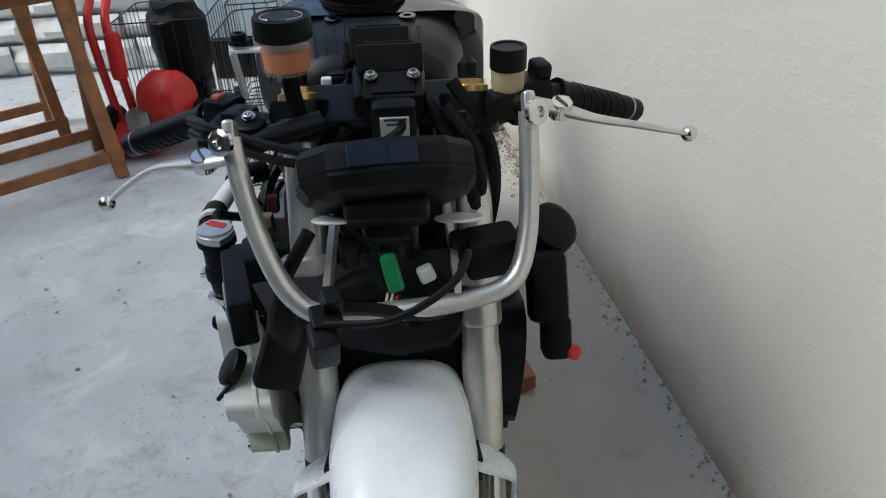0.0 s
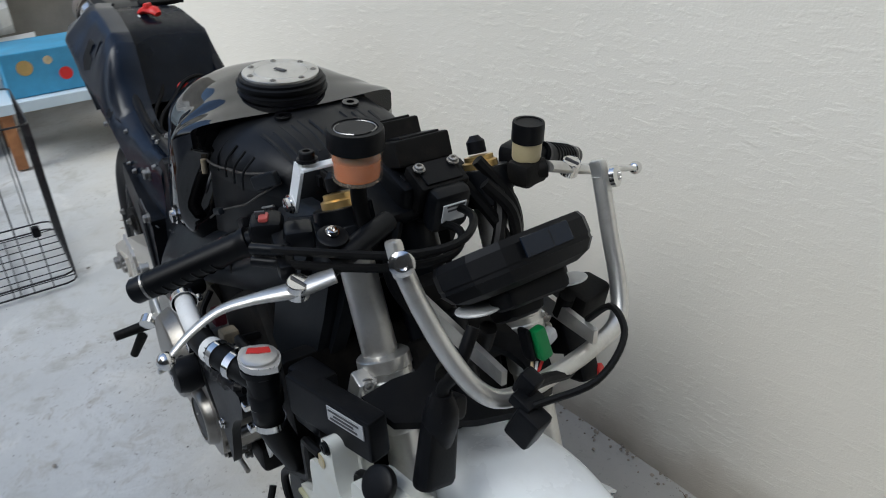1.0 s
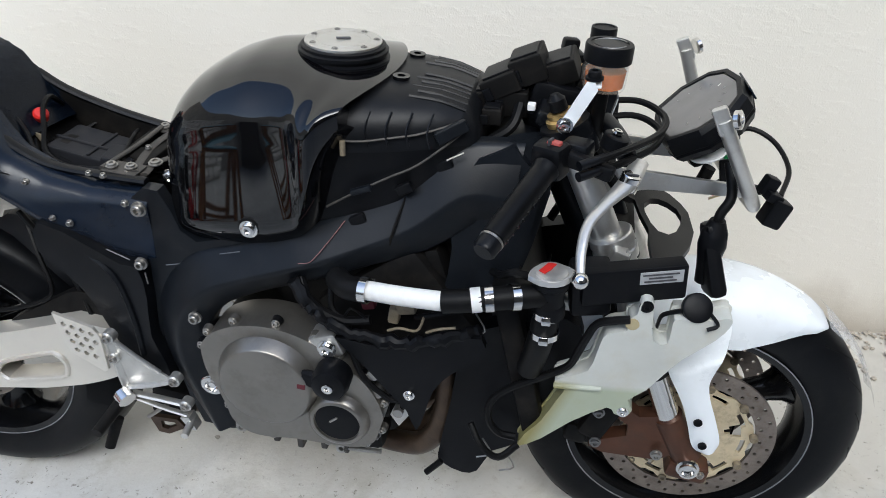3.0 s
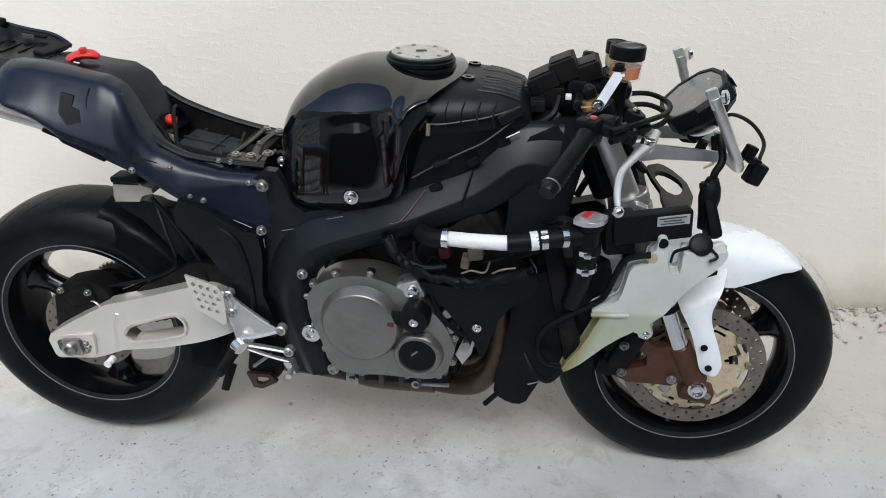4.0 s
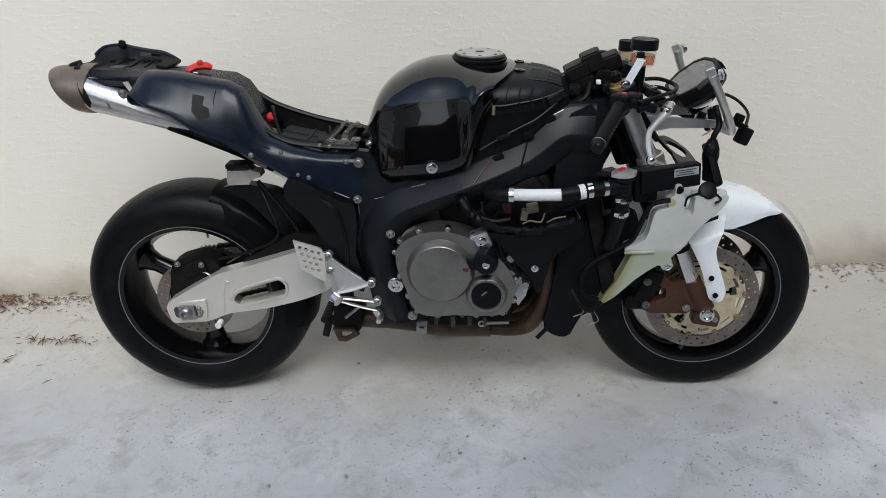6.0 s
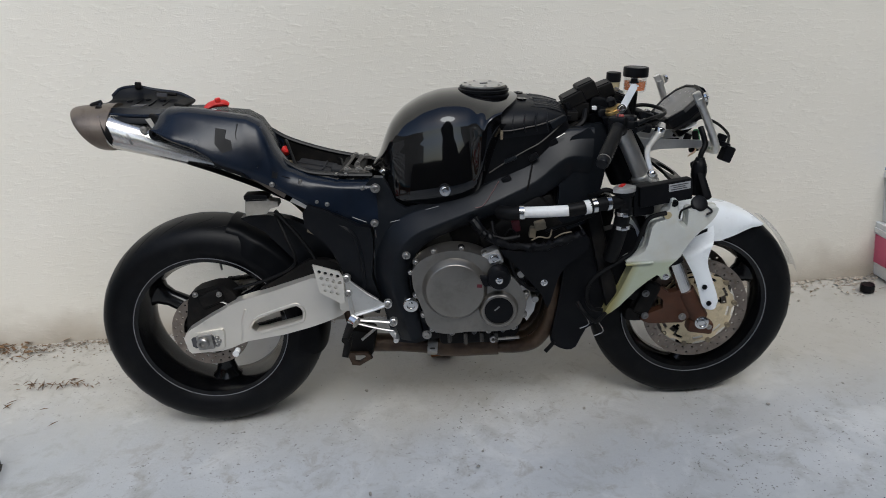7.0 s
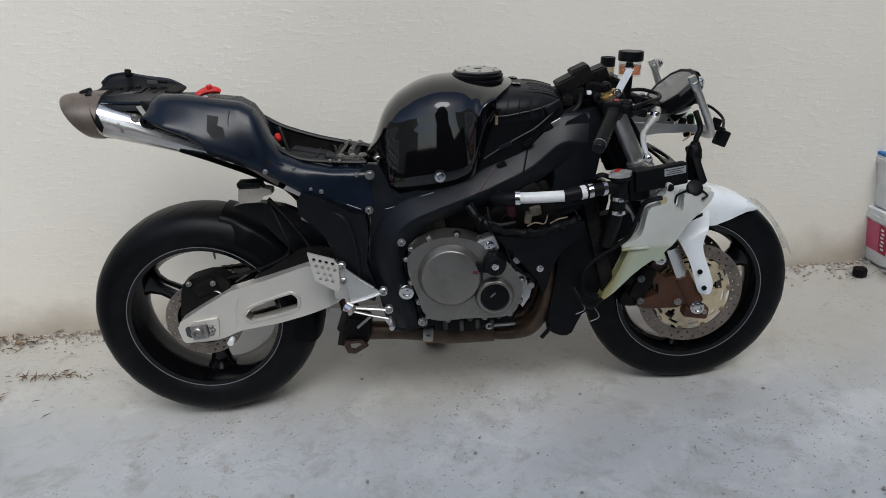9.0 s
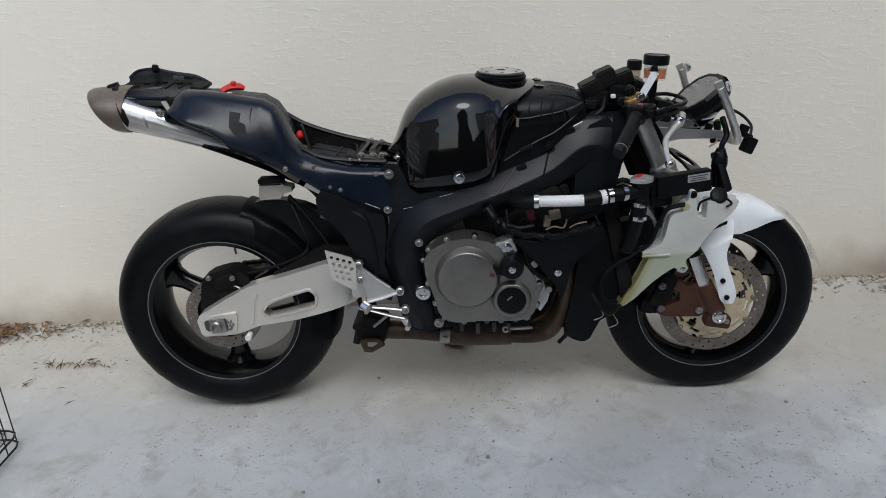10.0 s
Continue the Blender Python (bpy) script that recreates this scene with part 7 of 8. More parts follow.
# --- cooling ---
bm = bmesh.new()
block(bm, (0.040, 0.37, 0.30), (1.128, 0.01, 0.515), (0, -12, 0), 0.010)
rad = part("radiator", bm, DUSTY_BLACK, bike, "black radiator behind the front wheel")
for k in range(14):
    z = 0.39 + 0.0115 * k
    part("radiator_fin", block(bmesh.new(), (0.004, 0.25, 0.003), (1.150 - (z - 0.515) * -0.21, 0.01, z), (0, -12, 0), 0), BLACK_PLASTIC, rad)
SHROUD = [(0.989, 0.268), (0.998, 0.247), (1.032, 0.230), (1.061, 0.239), (1.088, 0.295), (1.137, 0.325), (1.176, 0.397), (1.211, 0.485), (1.225, 0.563), (1.195, 0.600), (1.088, 0.570), (1.047, 0.547), (1.028, 0.500), (1.014, 0.404)]
part("radiator_shroud", plate(bmesh.new(), SHROUD, -0.150, -0.115, 0.012, 2), BLACK_PLASTIC, rad, "black plastic radiator side shroud", 50)
part("radiator_shroud_far", plate(bmesh.new(), SHROUD, 0.155, 0.195, 0.010, 2), BLACK_PLASTIC, rad, sharp=50)
part("drain_hose", rod(bmesh.new(), (0.997, -0.16, 0.262), (0.970, -0.168, 0.236), 0.006, n=8), HOSE_RUBBER, rad)
for x, z in ((1.075, 0.36), (1.115, 0.335), (1.06, 0.62)):
    part("shroud_tie", tube(bmesh.new(), [(x, -0.187, z), (x + 0.015, -0.19, z - 0.03), (x - 0.01, -0.188, z - 0.045)], 0.0015, 5, 3), STEEL, rad)
# filler neck, cap and hoses
bm = bmesh.new()
lathe(bm, [(0.026, 0), (0.026, 0.008), (0.021, 0.012), (0.020, 0.040), (0.023, 0.044), (0.023, 0.060)], (1.170, -0.218, 0.716), (0, 0, -1), 24)
neck = part("filler_neck", bm, BLACK_PLASTIC, rad)
capout = [(0.029 * (1 + (0.16 if k % 8 == 0 else 0.05 if k % 8 in (1, 7) else 0)) * math.cos(2 * math.pi * k / 16), 0.025 * (1 + (0.16 if k % 8 == 0 else 0)) * math.sin(2 * math.pi * k / 16)) for k in range(16)]
tb = plate(bmesh.new(), capout, -0.004, 0.005, 0.002)
bm = absorb(bmesh.new(), tb, pose(1.170, -0.218, 0.722, 90, 0, 20))
lathe(bm, [(0.024, 0), (0.023, 0.005), (0.016, 0.007)], (1.170, -0.218, 0.725), (0, 0, 1), 28)
rcap = part("radiator_cap", bm, BRUSHED, rad, "silver radiator cap with red warning label")
bm = bmesh.new()
plate(bm, [(-0.014, -0.010), (0.012, -0.011), (0.016, 0.0), (0.0, 0.002), (-0.015, 0.001)], -0.0004, 0.0004, 0)
bmesh.ops.transform(bm, matrix=pose(1.168, -0.218, 0.7326, 90, 0, 60), verts=bm.verts[:])
part("warning_label", bm, RED, rcap, "red warning label")
A = [(0.850, -0.205, 0.672), (0.875, -0.232, 0.676), (0.905, -0.240, 0.680), (0.96, -0.247, 0.681), (1.022, -0.252, 0.683), (1.06, -0.250, 0.688), (1.11, -0.240, 0.692), (1.160, -0.222, 0.690)]
part("coolant_pipe", tube(bmesh.new(), A[2:5], 0.0145, 16, 5), WHITE_PLASTIC, rad, "white-painted metal coolant pipe")
part("coolant_hose", tube(bmesh.new(), A[:3], 0.0185, 16, 5), HOSE_RUBBER, rad)
part("coolant_hose", tube(bmesh.new(), A[4:], 0.0175, 16, 5), HOSE_RUBBER, rad)
part("hose_tape", rod(bmesh.new(), (1.062, -0.2500, 0.688), (1.076, -0.2468, 0.6894), 0.0182, n=18), WHITE_PLASTIC, rad, "white tape ring")
for a, b in ((A[2], A[3]), ((1.087, -0.2445, 0.6905), A[6]), ((1.122, -0.236, 0.692), A[7])):
    band(bm := bmesh.new(), a, b, 0.0185, 0.012)
    part("hose_clamp", bm, CHROME, rad, "steel hose clamp")
part("coolant_hose", tube(bmesh.new(), [(1.168, -0.219, 0.690), (1.168, -0.219, 0.660), (1.163, -0.215, 0.62), (1.155, -0.20, 0.57), (1.145, -0.18, 0.52)], 0.020, 16, 5), HOSE_RUBBER, rad)
for p in ((1.168, -0.219, 0.660), (1.166, -0.216, 0.622)):
    band(bm := bmesh.new(), p, (p[0] - 0.002, p[1], p[2] - 0.1), 0.0205, 0.010)
    part("hose_clamp", bm, CHROME, rad)
part("overflow_hose", tube(bmesh.new(), [(1.150, -0.215, 0.712), (1.120, -0.225, 0.725), (1.10, -0.215, 0.712), (1.085, -0.19, 0.70)], 0.0065, 8, 5), HOSE_RUBBER, rad)
part("overflow_hose", tube(bmesh.new(), [(1.286, -0.198, 0.646), (1.264, -0.200, 0.643), (1.240, -0.198, 0.632), (1.227, -0.194, 0.600), (1.217, -0.190, 0.568), (1.205, -0.186, 0.538), (1.172, -0.184, 0.512), (1.118, -0.184, 0.478), (1.088, -0.184, 0.445), (1.083, -0.182, 0.403), (1.100, -0.180, 0.372), (1.128, -0.176, 0.362)], 0.0064, 8, 4), HOSE_RUBBER, rad)
part("lower_hose", tube(bmesh.new(), [(1.055, -0.195, 0.40), (1.075, -0.212, 0.37), (1.105, -0.210, 0.345), (1.135, -0.19, 0.36)], 0.006, 8, 5), HOSE_RUBBER, rad)

# coolant expansion bottle
BOTTLE = [(1.133, 0.348), (1.172, 0.375), (1.217, 0.424), (1.271, 0.467), (1.283, 0.455), (1.300, 0.452), (1.310, 0.465), (1.301, 0.488), (1.325, 0.508), (1.345, 0.537), (1.371, 0.571), (1.413, 0.608), (1.429, 0.630), (1.431, 0.644), (1.420, 0.647), (1.401, 0.644), (1.356, 0.648), (1.347, 0.641), (1.345, 0.604), (1.323, 0.611), (1.317, 0.658), (1.316, 0.675), (1.309, 0.682), (1.298, 0.680), (1.295, 0.658), (1.284, 0.647), (1.284, 0.627), (1.267, 0.622), (1.252, 0.611), (1.245, 0.578), (1.235, 0.541), (1.202, 0.522), (1.187, 0.513), (1.190, 0.504), (1.204, 0.499), (1.193, 0.471), (1.169, 0.416), (1.146, 0.383)]


def bottle_lean(p):
    return (p.x, p.y + max(0.0, p.x - 1.30) * 0.22 + max(0.0, 0.60 - p.z) * 0.07, p.z)


bott = part("expansion_bottle", plate(bmesh.new(), BOTTLE, -0.200, -0.150, 0.022, 2, (), bottle_lean), BOTTLE_PLASTIC, bike, "yellowed translucent coolant expansion bottle with green coolant", 60)
part("moulded_rim", tube(bmesh.new(), [bottle_lean(Vector((x, -0.166, z))) for x, z in [tuple(p)[:2] for p in spline([(x, z, 0) for x, z in BOTTLE], 3, True)] + [BOTTLE[0]]], 0.0032, 6, 0), BOTTLE_PLASTIC, bott)
part("bottle_ledge", block(bmesh.new(), (0.074, 0.010, 0.006), (1.222, -0.194, 0.505), (0, -3, 0), 0.002), BOTTLE_PLASTIC, bott)
part("neck_stain", lathe(bmesh.new(), [(0.010, 0), (0.010, 0.0015), (0.006, 0.002)], (1.290, -0.1995, 0.640), n=14), AMBER, bott, "amber stained filler neck")
part("tab_bolt", bolt(bmesh.new(), (1.306, -0.198, 0.672), 0.0075, 0.005), BLACK_PLASTIC, bott)
part("tab_bolt", bolt(bmesh.new(), (1.296, -0.189, 0.461), 0.007, 0.006), CHROME, bott)
bm = lathe(bmesh.new(), [(0.020, 0), (0.022, 0.004), (0.022, 0.012), (0.019, 0.0145), (0.006, 0.0155)], (1.378, -0.164, 0.654), (0.15, -0.75, 0.6), 24)
bcap = part("bottle_cap", bm, BLACK_PLASTIC, bott, "black rubber filler cap")
part("cap_strap", tube(bmesh.new(), [(1.400, -0.170, 0.650), (1.410, -0.182, 0.640), (1.396, -0.184, 0.632)], 0.003, 6, 4), BLACK_PLASTIC, bcap)
part("cap_strap", tube(bmesh.new(), [(1.365, -0.172, 0.655), (1.345, -0.172, 0.648), (1.332, -0.172, 0.640), (1.328, -0.172, 0.620)], 0.006, 6, 4, 0.4), BLACK_PLASTIC, bott)

# battery-like control box beside the radiator
bm = block(bmesh.new(), (0.152, 0.030, 0.058), (1.284, -0.172, 0.696), (0, -3, 14), 0.005)
block(bm, (0.060, 0.040, 0.085), (1.225, -0.172, 0.680), (0, -3, 10), 0.008)
ecu = part("control_box", bm, BLACK_PLASTIC, bike, "black electronic control box with white label")
part("box_label", block(bmesh.new(), (0.062, 0.0016, 0.020), (1.3228, -0.1786, 0.711), (0, -3, 14), 0.0005), BOX_LABEL, ecu, "white label with unreadable lines")
for k, w in enumerate((0.052, 0.034, 0.046)):
    part("label_line", block(bmesh.new(), (w, 0.0012, 0.0022), (1.3212, -0.1802, 0.7165 - 0.0054 * k), (0, -3, 14), 0), INK, ecu)
part("wire_clip", tube(bmesh.new(), [(1.235, -0.195, 0.690), (1.262, -0.190, 0.692), (1.262, -0.190, 0.678), (1.235, -0.195, 0.676)], 0.0022, 5, 0), STEEL, ecu)
part("grey_bracket", block(bmesh.new(), (0.060, 0.020, 0.018), (1.215, -0.165, 0.642), (0, 0, 0), 0.003), STEEL, ecu)
# left-hand coils, hose and switch hanging beside the fork
bm = bmesh.new()
lathe(bm, [(0.034, -0.02), (0.038, 0), (0.034, 0.024), (0.020, 0.034)], (1.190, 0.222, 0.705), (0.5, 0.4, 0.7), 24)
block(bm, (0.055, 0.050, 0.095), (1.252, 0.214, 0.660), (0, -30, 0), 0.012)
block(bm, (0.040, 0.038, 0.060), (1.285, 0.222, 0.605), (0, -20, 0), 0.010)
lh = part("intake_duct", bm, BLACK_PLASTIC, bike, "black plastic duct and solenoid on the wall side")
part("red_plug", lathe(bmesh.new(), [(0.010, 0), (0.010, 0.012), (0.007, 0.014)], (1.298, 0.238, 0.588), (0.7, 0.4, 0.3), 16), RED, lh, "red plug")
# side stand on a wood block
bm = bmesh.new()
tube(bm, [(0.62, 0.13, 0.30), (0.64, 0.19, 0.17), (0.66, 0.245, 0.055)], 0.012, 10, 4)
block(bm, (0.07, 0.04, 0.010), (0.665, 0.252, 0.050), (0, 0, 0), 0.003)
part("side_stand", bm, DUSTY_BLACK, bike, "black side stand")


# ---- things in the yard ----
def at_wall(x):
    """y of the wall's face at x."""
    return 0.636 + math.tan(radians(WALL_TURN)) * (x - 0.6)


# wood block under the side stand
wb = thing("wood_block", "small orange-brown wood block under the stand", "wood block", (0.655, 0.305, 0))
part("wood_piece", block(bmesh.new(), (0.08, 0.055, 0.040), (0, 0, 0.018), (0, 0, 12), 0.004), WOOD, wb)


def tub(at, turn, w, d, h, lid_mat, label):
    t = thing("plastic_tub", label, "tub", at, (0, 0, turn), "stacked tubs by the wall")
    bm = bmesh.new()

    def ring(k, z, extra=0.0):
        r = 0.035
        out = []
        for cx_, cy_, a0 in ((1, 1, 0), (-1, 1, 90), (-1, -1, 180), (1, -1, 270)):
            for a in range(0, 91, 18):
                out.append((cx_ * (w * k / 2 - r) + (r + extra) * math.cos(radians(a0 + a)), cy_ * (d * k / 2 - r) + (r + extra) * math.sin(radians(a0 + a)), z))
        return out
    rings(bm, [ring(0.84, 0.0), ring(0.86, 0.006), ring(0.97, h * 0.86), ring(0.97, h * 0.86, 0.008), ring(0.99, h * 0.95, 0.008), ring(0.99, h * 0.95, 0.003), ring(1.0, h, 0.003), ring(0.97, h, 0.0)])
    part("body", bm, WHITE_PLASTIC, t)
    bm = rings(bmesh.new(), [ring(1.0, h + 0.001, 0.004), ring(1.0, h + 0.012, 0.004), ring(0.98, h + 0.014, 0.0), ring(0.94, h + 0.014, 0.0), ring(0.93, h + 0.009, 0.0)])
    part("lid", bm, lid_mat, t)
    return t


TX, TY, TT = 2.540, 0.785, 8
lower = tub((TX, TY, 0.0), TT, 0.29, 0.22, 0.215, WHITE_PLASTIC, "white plastic tub with a pink printed label under another")
upper_t = tub((TX, TY + 0.002, 0.229), TT, 0.29, 0.22, 0.210, BLUE_LID, "white plastic tub with blue lid and blue label on top")
for t, z, c1, c2 in ((lower, 0.115, PINK, DARK_RED), ):
    part("side_label", block(bmesh.new(), (0.0016, 0.135, 0.120), (-0.1368, 0.02, z), (0, -5, 0), 0.0005), c1, t, "pink label on the tub's end")
    part("side_label", block(bmesh.new(), (0.0016, 0.044, 0.120), (-0.1368, -0.070, z), (0, -5, 0), 0.0005), c2, t)
    part("front_label", block(bmesh.new(), (0.22, 0.0016, 0.125), (-0.010, -0.1050, z), (3.9, 0, 0), 0.0005), c2, t, "crimson label with unreadable white mark")
    part("label_strip", block(bmesh.new(), (0.20, 0.0016, 0.035), (0.0, -0.1030, z - 0.045), (3.9, 0, 0), 0.0005), TEAL, t)
    for k in range(6):
        part("label_mark", block(bmesh.new(), (0.0012, 0.016, 0.008), (-0.1350 - 0.0014 * k, -0.070 + 0.004 * (k % 2), z - 0.040 + 0.016 * k), (0, -5, 0), 0), WHITE_PLASTIC, t)
part("front_label", block(bmesh.new(), (0.20, 0.0016, 0.125), (0.02, -0.1042, 0.10), (3.9, 0, 0), 0.0005), BLUE_LID, upper_t, "blue label with unreadable pale bars")
for k in range(4):
    part("label_bar", block(bmesh.new(), (0.15 - 0.02 * k, 0.0012, 0.012), (0.02, -0.1072 + 0.0014 * k, 0.125 - 0.020 * k), (3.9, 0, 0), 0), PALE_BLUE, upper_t)
side = thing("storage_box", "frosted plastic box with teal clips and a grey board on top", "box", (2.640, 0.560, 0), (0, 0, 8))
bm = bmesh.new()
block(bm, (0.34, 0.18, 0.13), (0, 0, 0.065), (0, 0, 0), 0.012, 1.05)
part("body", bm, PALE_BLUE, side)
for k in range(9):
    part("rib", block(bmesh.new(), (0.006, 0.186, 0.10), (-0.15 + 0.037 * k, 0, 0.066), (0, 0, 0), 0.002), PALE_BLUE, side)
part("rim", block(bmesh.new(), (0.365, 0.20, 0.014), (0, 0, 0.134), (0, 0, 0), 0.005), TEAL, side)
board = thing("grey_board", "weathered grey board lying on the storage box", "board", (2.640, 0.555, 0.142), (0, 0, 8))
part("panel", block(bmesh.new(), (0.40, 0.24, 0.028), (0, 0, 0.014), (0, 0, 0), 0.004), mat("weathered_board", (0.36, 0.33, 0.28), 0.8, 0, 0.2, 10, 200, 0.2), board)
cap_l = thing("bottle_cap", "black plastic screw cap lying on the concrete", "cap", (2.315, 0.645, 0))
part("cap_body", lathe(bmesh.new(), [(0.026, -0.004), (0.027, 0.0), (0.027, 0.022), (0.025, 0.025), (0.010, 0.025)], (0, 0, 0), (0, 0, 1), 8), BLACK_PLASTIC, cap_l)


# wire crates behind the rear wheel
def crate(at, turn, lx, ly, h, gap):
    t = thing("wire_crate", "black coated wire crate standing open on the concrete", "crate", at, (0, 0, turn), "wire crates")
    for z in (0.008, 0.040, h):
        r = 0.035
        pts = []
        for cx_, cy_, a0 in ((lx, ly, 0), (0, ly, 90), (0, 0, 180), (lx, 0, 270)):
            sx, sy = (-1 if cx_ else 1), (-1 if cy_ else 1)
            for a in (0, 45, 90):
                pts.append((cx_ + sx * r + r * math.cos(radians(a0 + a)), cy_ + sy * r + r * math.sin(radians(a0 + a)), z))
        part("rim_wire", tube(bmesh.new(), pts + pts[:1], 0.0032, 6, 0), WIRE, t)
    for i in range(int(lx / gap) + 1):
        for y in (0, ly):
            x = min(lx - 0.02, 0.02 + i * gap)
            part("upright_wire", tube(bmesh.new(), [(x, y, 0.006), (x, y, h)], 0.0020, 5, 0), WIRE, t)
    for i in range(1, int(ly / gap)):
        for x in (0, lx):
            part("upright_wire", tube(bmesh.new(), [(x, 0.02 + i * gap, 0.006), (x, 0.02 + i * gap, h)], 0.0020, 5, 0), WIRE, t)
    for i in range(int(lx / gap)):
        part("floor_wire", tube(bmesh.new(), [(0.02 + i * gap, 0, 0.008), (0.02 + i * gap, ly, 0.008)], 0.0022, 5, 0), WIRE, t)
    for i in range(int(ly / (2 * gap))):
        part("floor_wire", tube(bmesh.new(), [(0, 0.04 + i * 2 * gap, 0.010), (lx, 0.04 + i * 2 * gap, 0.010)], 0.0022, 5, 0), WIRE, t)
    part("corner_clip", block(bmesh.new(), (0.030, 0.026, 0.034), (lx - 0.005, ly - 0.075, 0.215), (0, 0, 0), 0.006), BLACK_PLASTIC, t)
    return t


crate((-1.09, -0.58, 0), 0, 0.49, 0.335, 0.56, 0.060)
crate((-1.72, -1.16, 0), 2, 0.46, 0.40, 0.50, 0.060)
crate((-1.86, -0.72, 0), 0, 0.30, 0.24, 0.49, 0.060)


# red garden machine behind the crates
mach = thing("garden_tiller", "red garden tiller with a round engine cowl behind the crates", "tiller", (-1.15, -0.95, 0), (0, 0, 0))
bm = lathe(bmesh.new(), [(0.05, -0.10), (0.10, -0.085), (0.115, -0.04), (0.115, 0.05), (0.09, 0.085), (0.04, 0.095)], (0.05, 0.03, 0.215), (0.35, 1, 0.1), 28)
cowl = part("engine_cowl", bm, RED, mach)
for k in range(8):
    part("cowl_rib", lathe(bmesh.new(), [(0.116, 0), (0.119, 0.002), (0.116, 0.005)], (0.05 - 0.33 * (0.045 - 0.012 * k), 0.03 - 0.94 * (0.045 - 0.012 * k), 0.215), (0.35, 1, 0.1), 28), RED, cowl)
bm = bmesh.new()
for y in (-0.19, -0.12):
    tube(bm, [(0.05, y, 0.05), (0.04, y - 0.01, 0.18), (0.03, y - 0.03, 0.40), (-0.02, y - 0.05, 0.54), (-0.14, y - 0.06, 0.615)], 0.018, 10, 5)
part("frame_tube", bm, RED, mach)
part("handle_bar", tube(bmesh.new(), [(-0.15, -0.27, 0.610), (-0.16, -0.2, 0.622), (-0.15, -0.02, 0.616)], 0.012, 8, 5), RED, mach)
part("tank_cover", block(bmesh.new(), (0.08, 0.06, 0.20), (0.02, -0.15, 0.40), (0, -8, 0), 0.025), RED, mach)
part("guard", plate(bmesh.new(), [(-0.12, 0.10), (0.10, 0.14), (0.20, 0.05), (0.16, 0.02), (-0.08, 0.04)], -0.24, -0.02, 0.01), RED, mach)
for y in (-0.22, 0.16):
    part("wheel", lathe(bmesh.new(), [(0.04, -0.025), (0.085, -0.03), (0.10, -0.015), (0.10, 0.015), (0.085, 0.03), (0.04, 0.025)], (0.03, y, 0.10), (0, 1, 0), 28), RUBBER, mach)
part("exhaust_box", block(bmesh.new(), (0.09, 0.10, 0.08), (0.12, -0.08, 0.16), (0, 0, 0), 0.012), STEEL, mach)
# sack-shaped stand-in for a tapered bin with a bag over its rim
bag = thing("bin_stand_in", "crumpled black sack shape standing in for a tapered bin in the wire crate", "sack", (-1.45, -0.915, 0.012))
bm = bmesh.new()
loops = []
rnd = random.Random(4)
for k in range(12):
    f = k / 11
    w = 0.125 * (0.85 + 0.18 * math.sin(f * 2.6)) * (1 if f < 0.86 else 0.8)
    loops.append([((w * 1.0 + 0.012 * noise.noise((3 * math.cos(t), 3 * math.sin(t), 5 * f))) * math.cos(t), (w + 0.014 * noise.noise((4 * math.cos(t), 4 * math.sin(t), 6 * f + 9))) * math.sin(t), 0.20 + 0.33 * f + 0.012 * math.sin(3 * t) * (f > 0.8)) for t in (2 * math.pi * q / 30 for q in range(30))])
rings(bm, loops)
part("sack_body", bm, BLACK_PLASTIC, bag)
part("sack_foot", block(bmesh.new(), (0.18, 0.2, 0.22), (0, 0, 0.11), (0, 0, 0), 0.03), BLACK_PLASTIC, bag)


# wooden sawhorses with a blue board
def sawhorse(at, turn, label):
    t = thing("sawhorse", label, "sawhorse", at, (0, 0, turn), "sawhorses")
    L_ = 0.78
    part("top_beam", block(bmesh.new(), (L_, 0.045, 0.06), (L_ / 2 - 0.04, 0, 0.70), (0, 0, 0), 0.004), WOOD, t)
    for x in (0.0, L_ - 0.08):
        for s in (-1, 1):
            bm = bmesh.new()
            a, b = Vector((x + 0.02 * s, s * 0.012, 0.71)), Vector((x + 0.02 * s, s * 0.185, 0.0))
            tb = bmesh.new()
            bmesh.ops.create_cube(tb, size=1)
            for v in tb.verts:
                f = v.co.z + 0.5
                p = b.lerp(a, f)
                v.co = Vector((p.x + v.co.x * 0.050, p.y + v.co.y * 0.030, p.z))
            bmesh.ops.bevel(tb, geom=tb.edges[:], offset=0.003, segments=1, affect="EDGES", profile=0.5)
            part("leg", absorb(bm, tb), WOOD, t)
    for s in (-1, 1):
        part("long_rail", block(bmesh.new(), (L_ - 0.06, 0.020, 0.045), (L_ / 2 - 0.04, s * 0.166, 0.085), (0, 0, 0), 0.003), WOOD, t)
    return t


sawhorse((-0.97, -1.18, 0), -51.9, "orange-stained wooden sawhorse with low rails")
sawhorse((-1.42, -1.56, 0), -51.9, "orange-stained wooden sawhorse behind another")
pan = thing("blue_board", "light blue painted board lying across the sawhorses", "board", (-0.98, -1.62, 0.732), (0, 0, -51.9))
part("panel", block(bmesh.new(), (0.75, 0.75, 0.022), (0, 0, 0.011), (0, 0, 0), 0.004), mat("light_blue_paint", (0.16, 0.34, 0.42), 0.5, 0, 0.1, 6, 200, 0.05), pan)

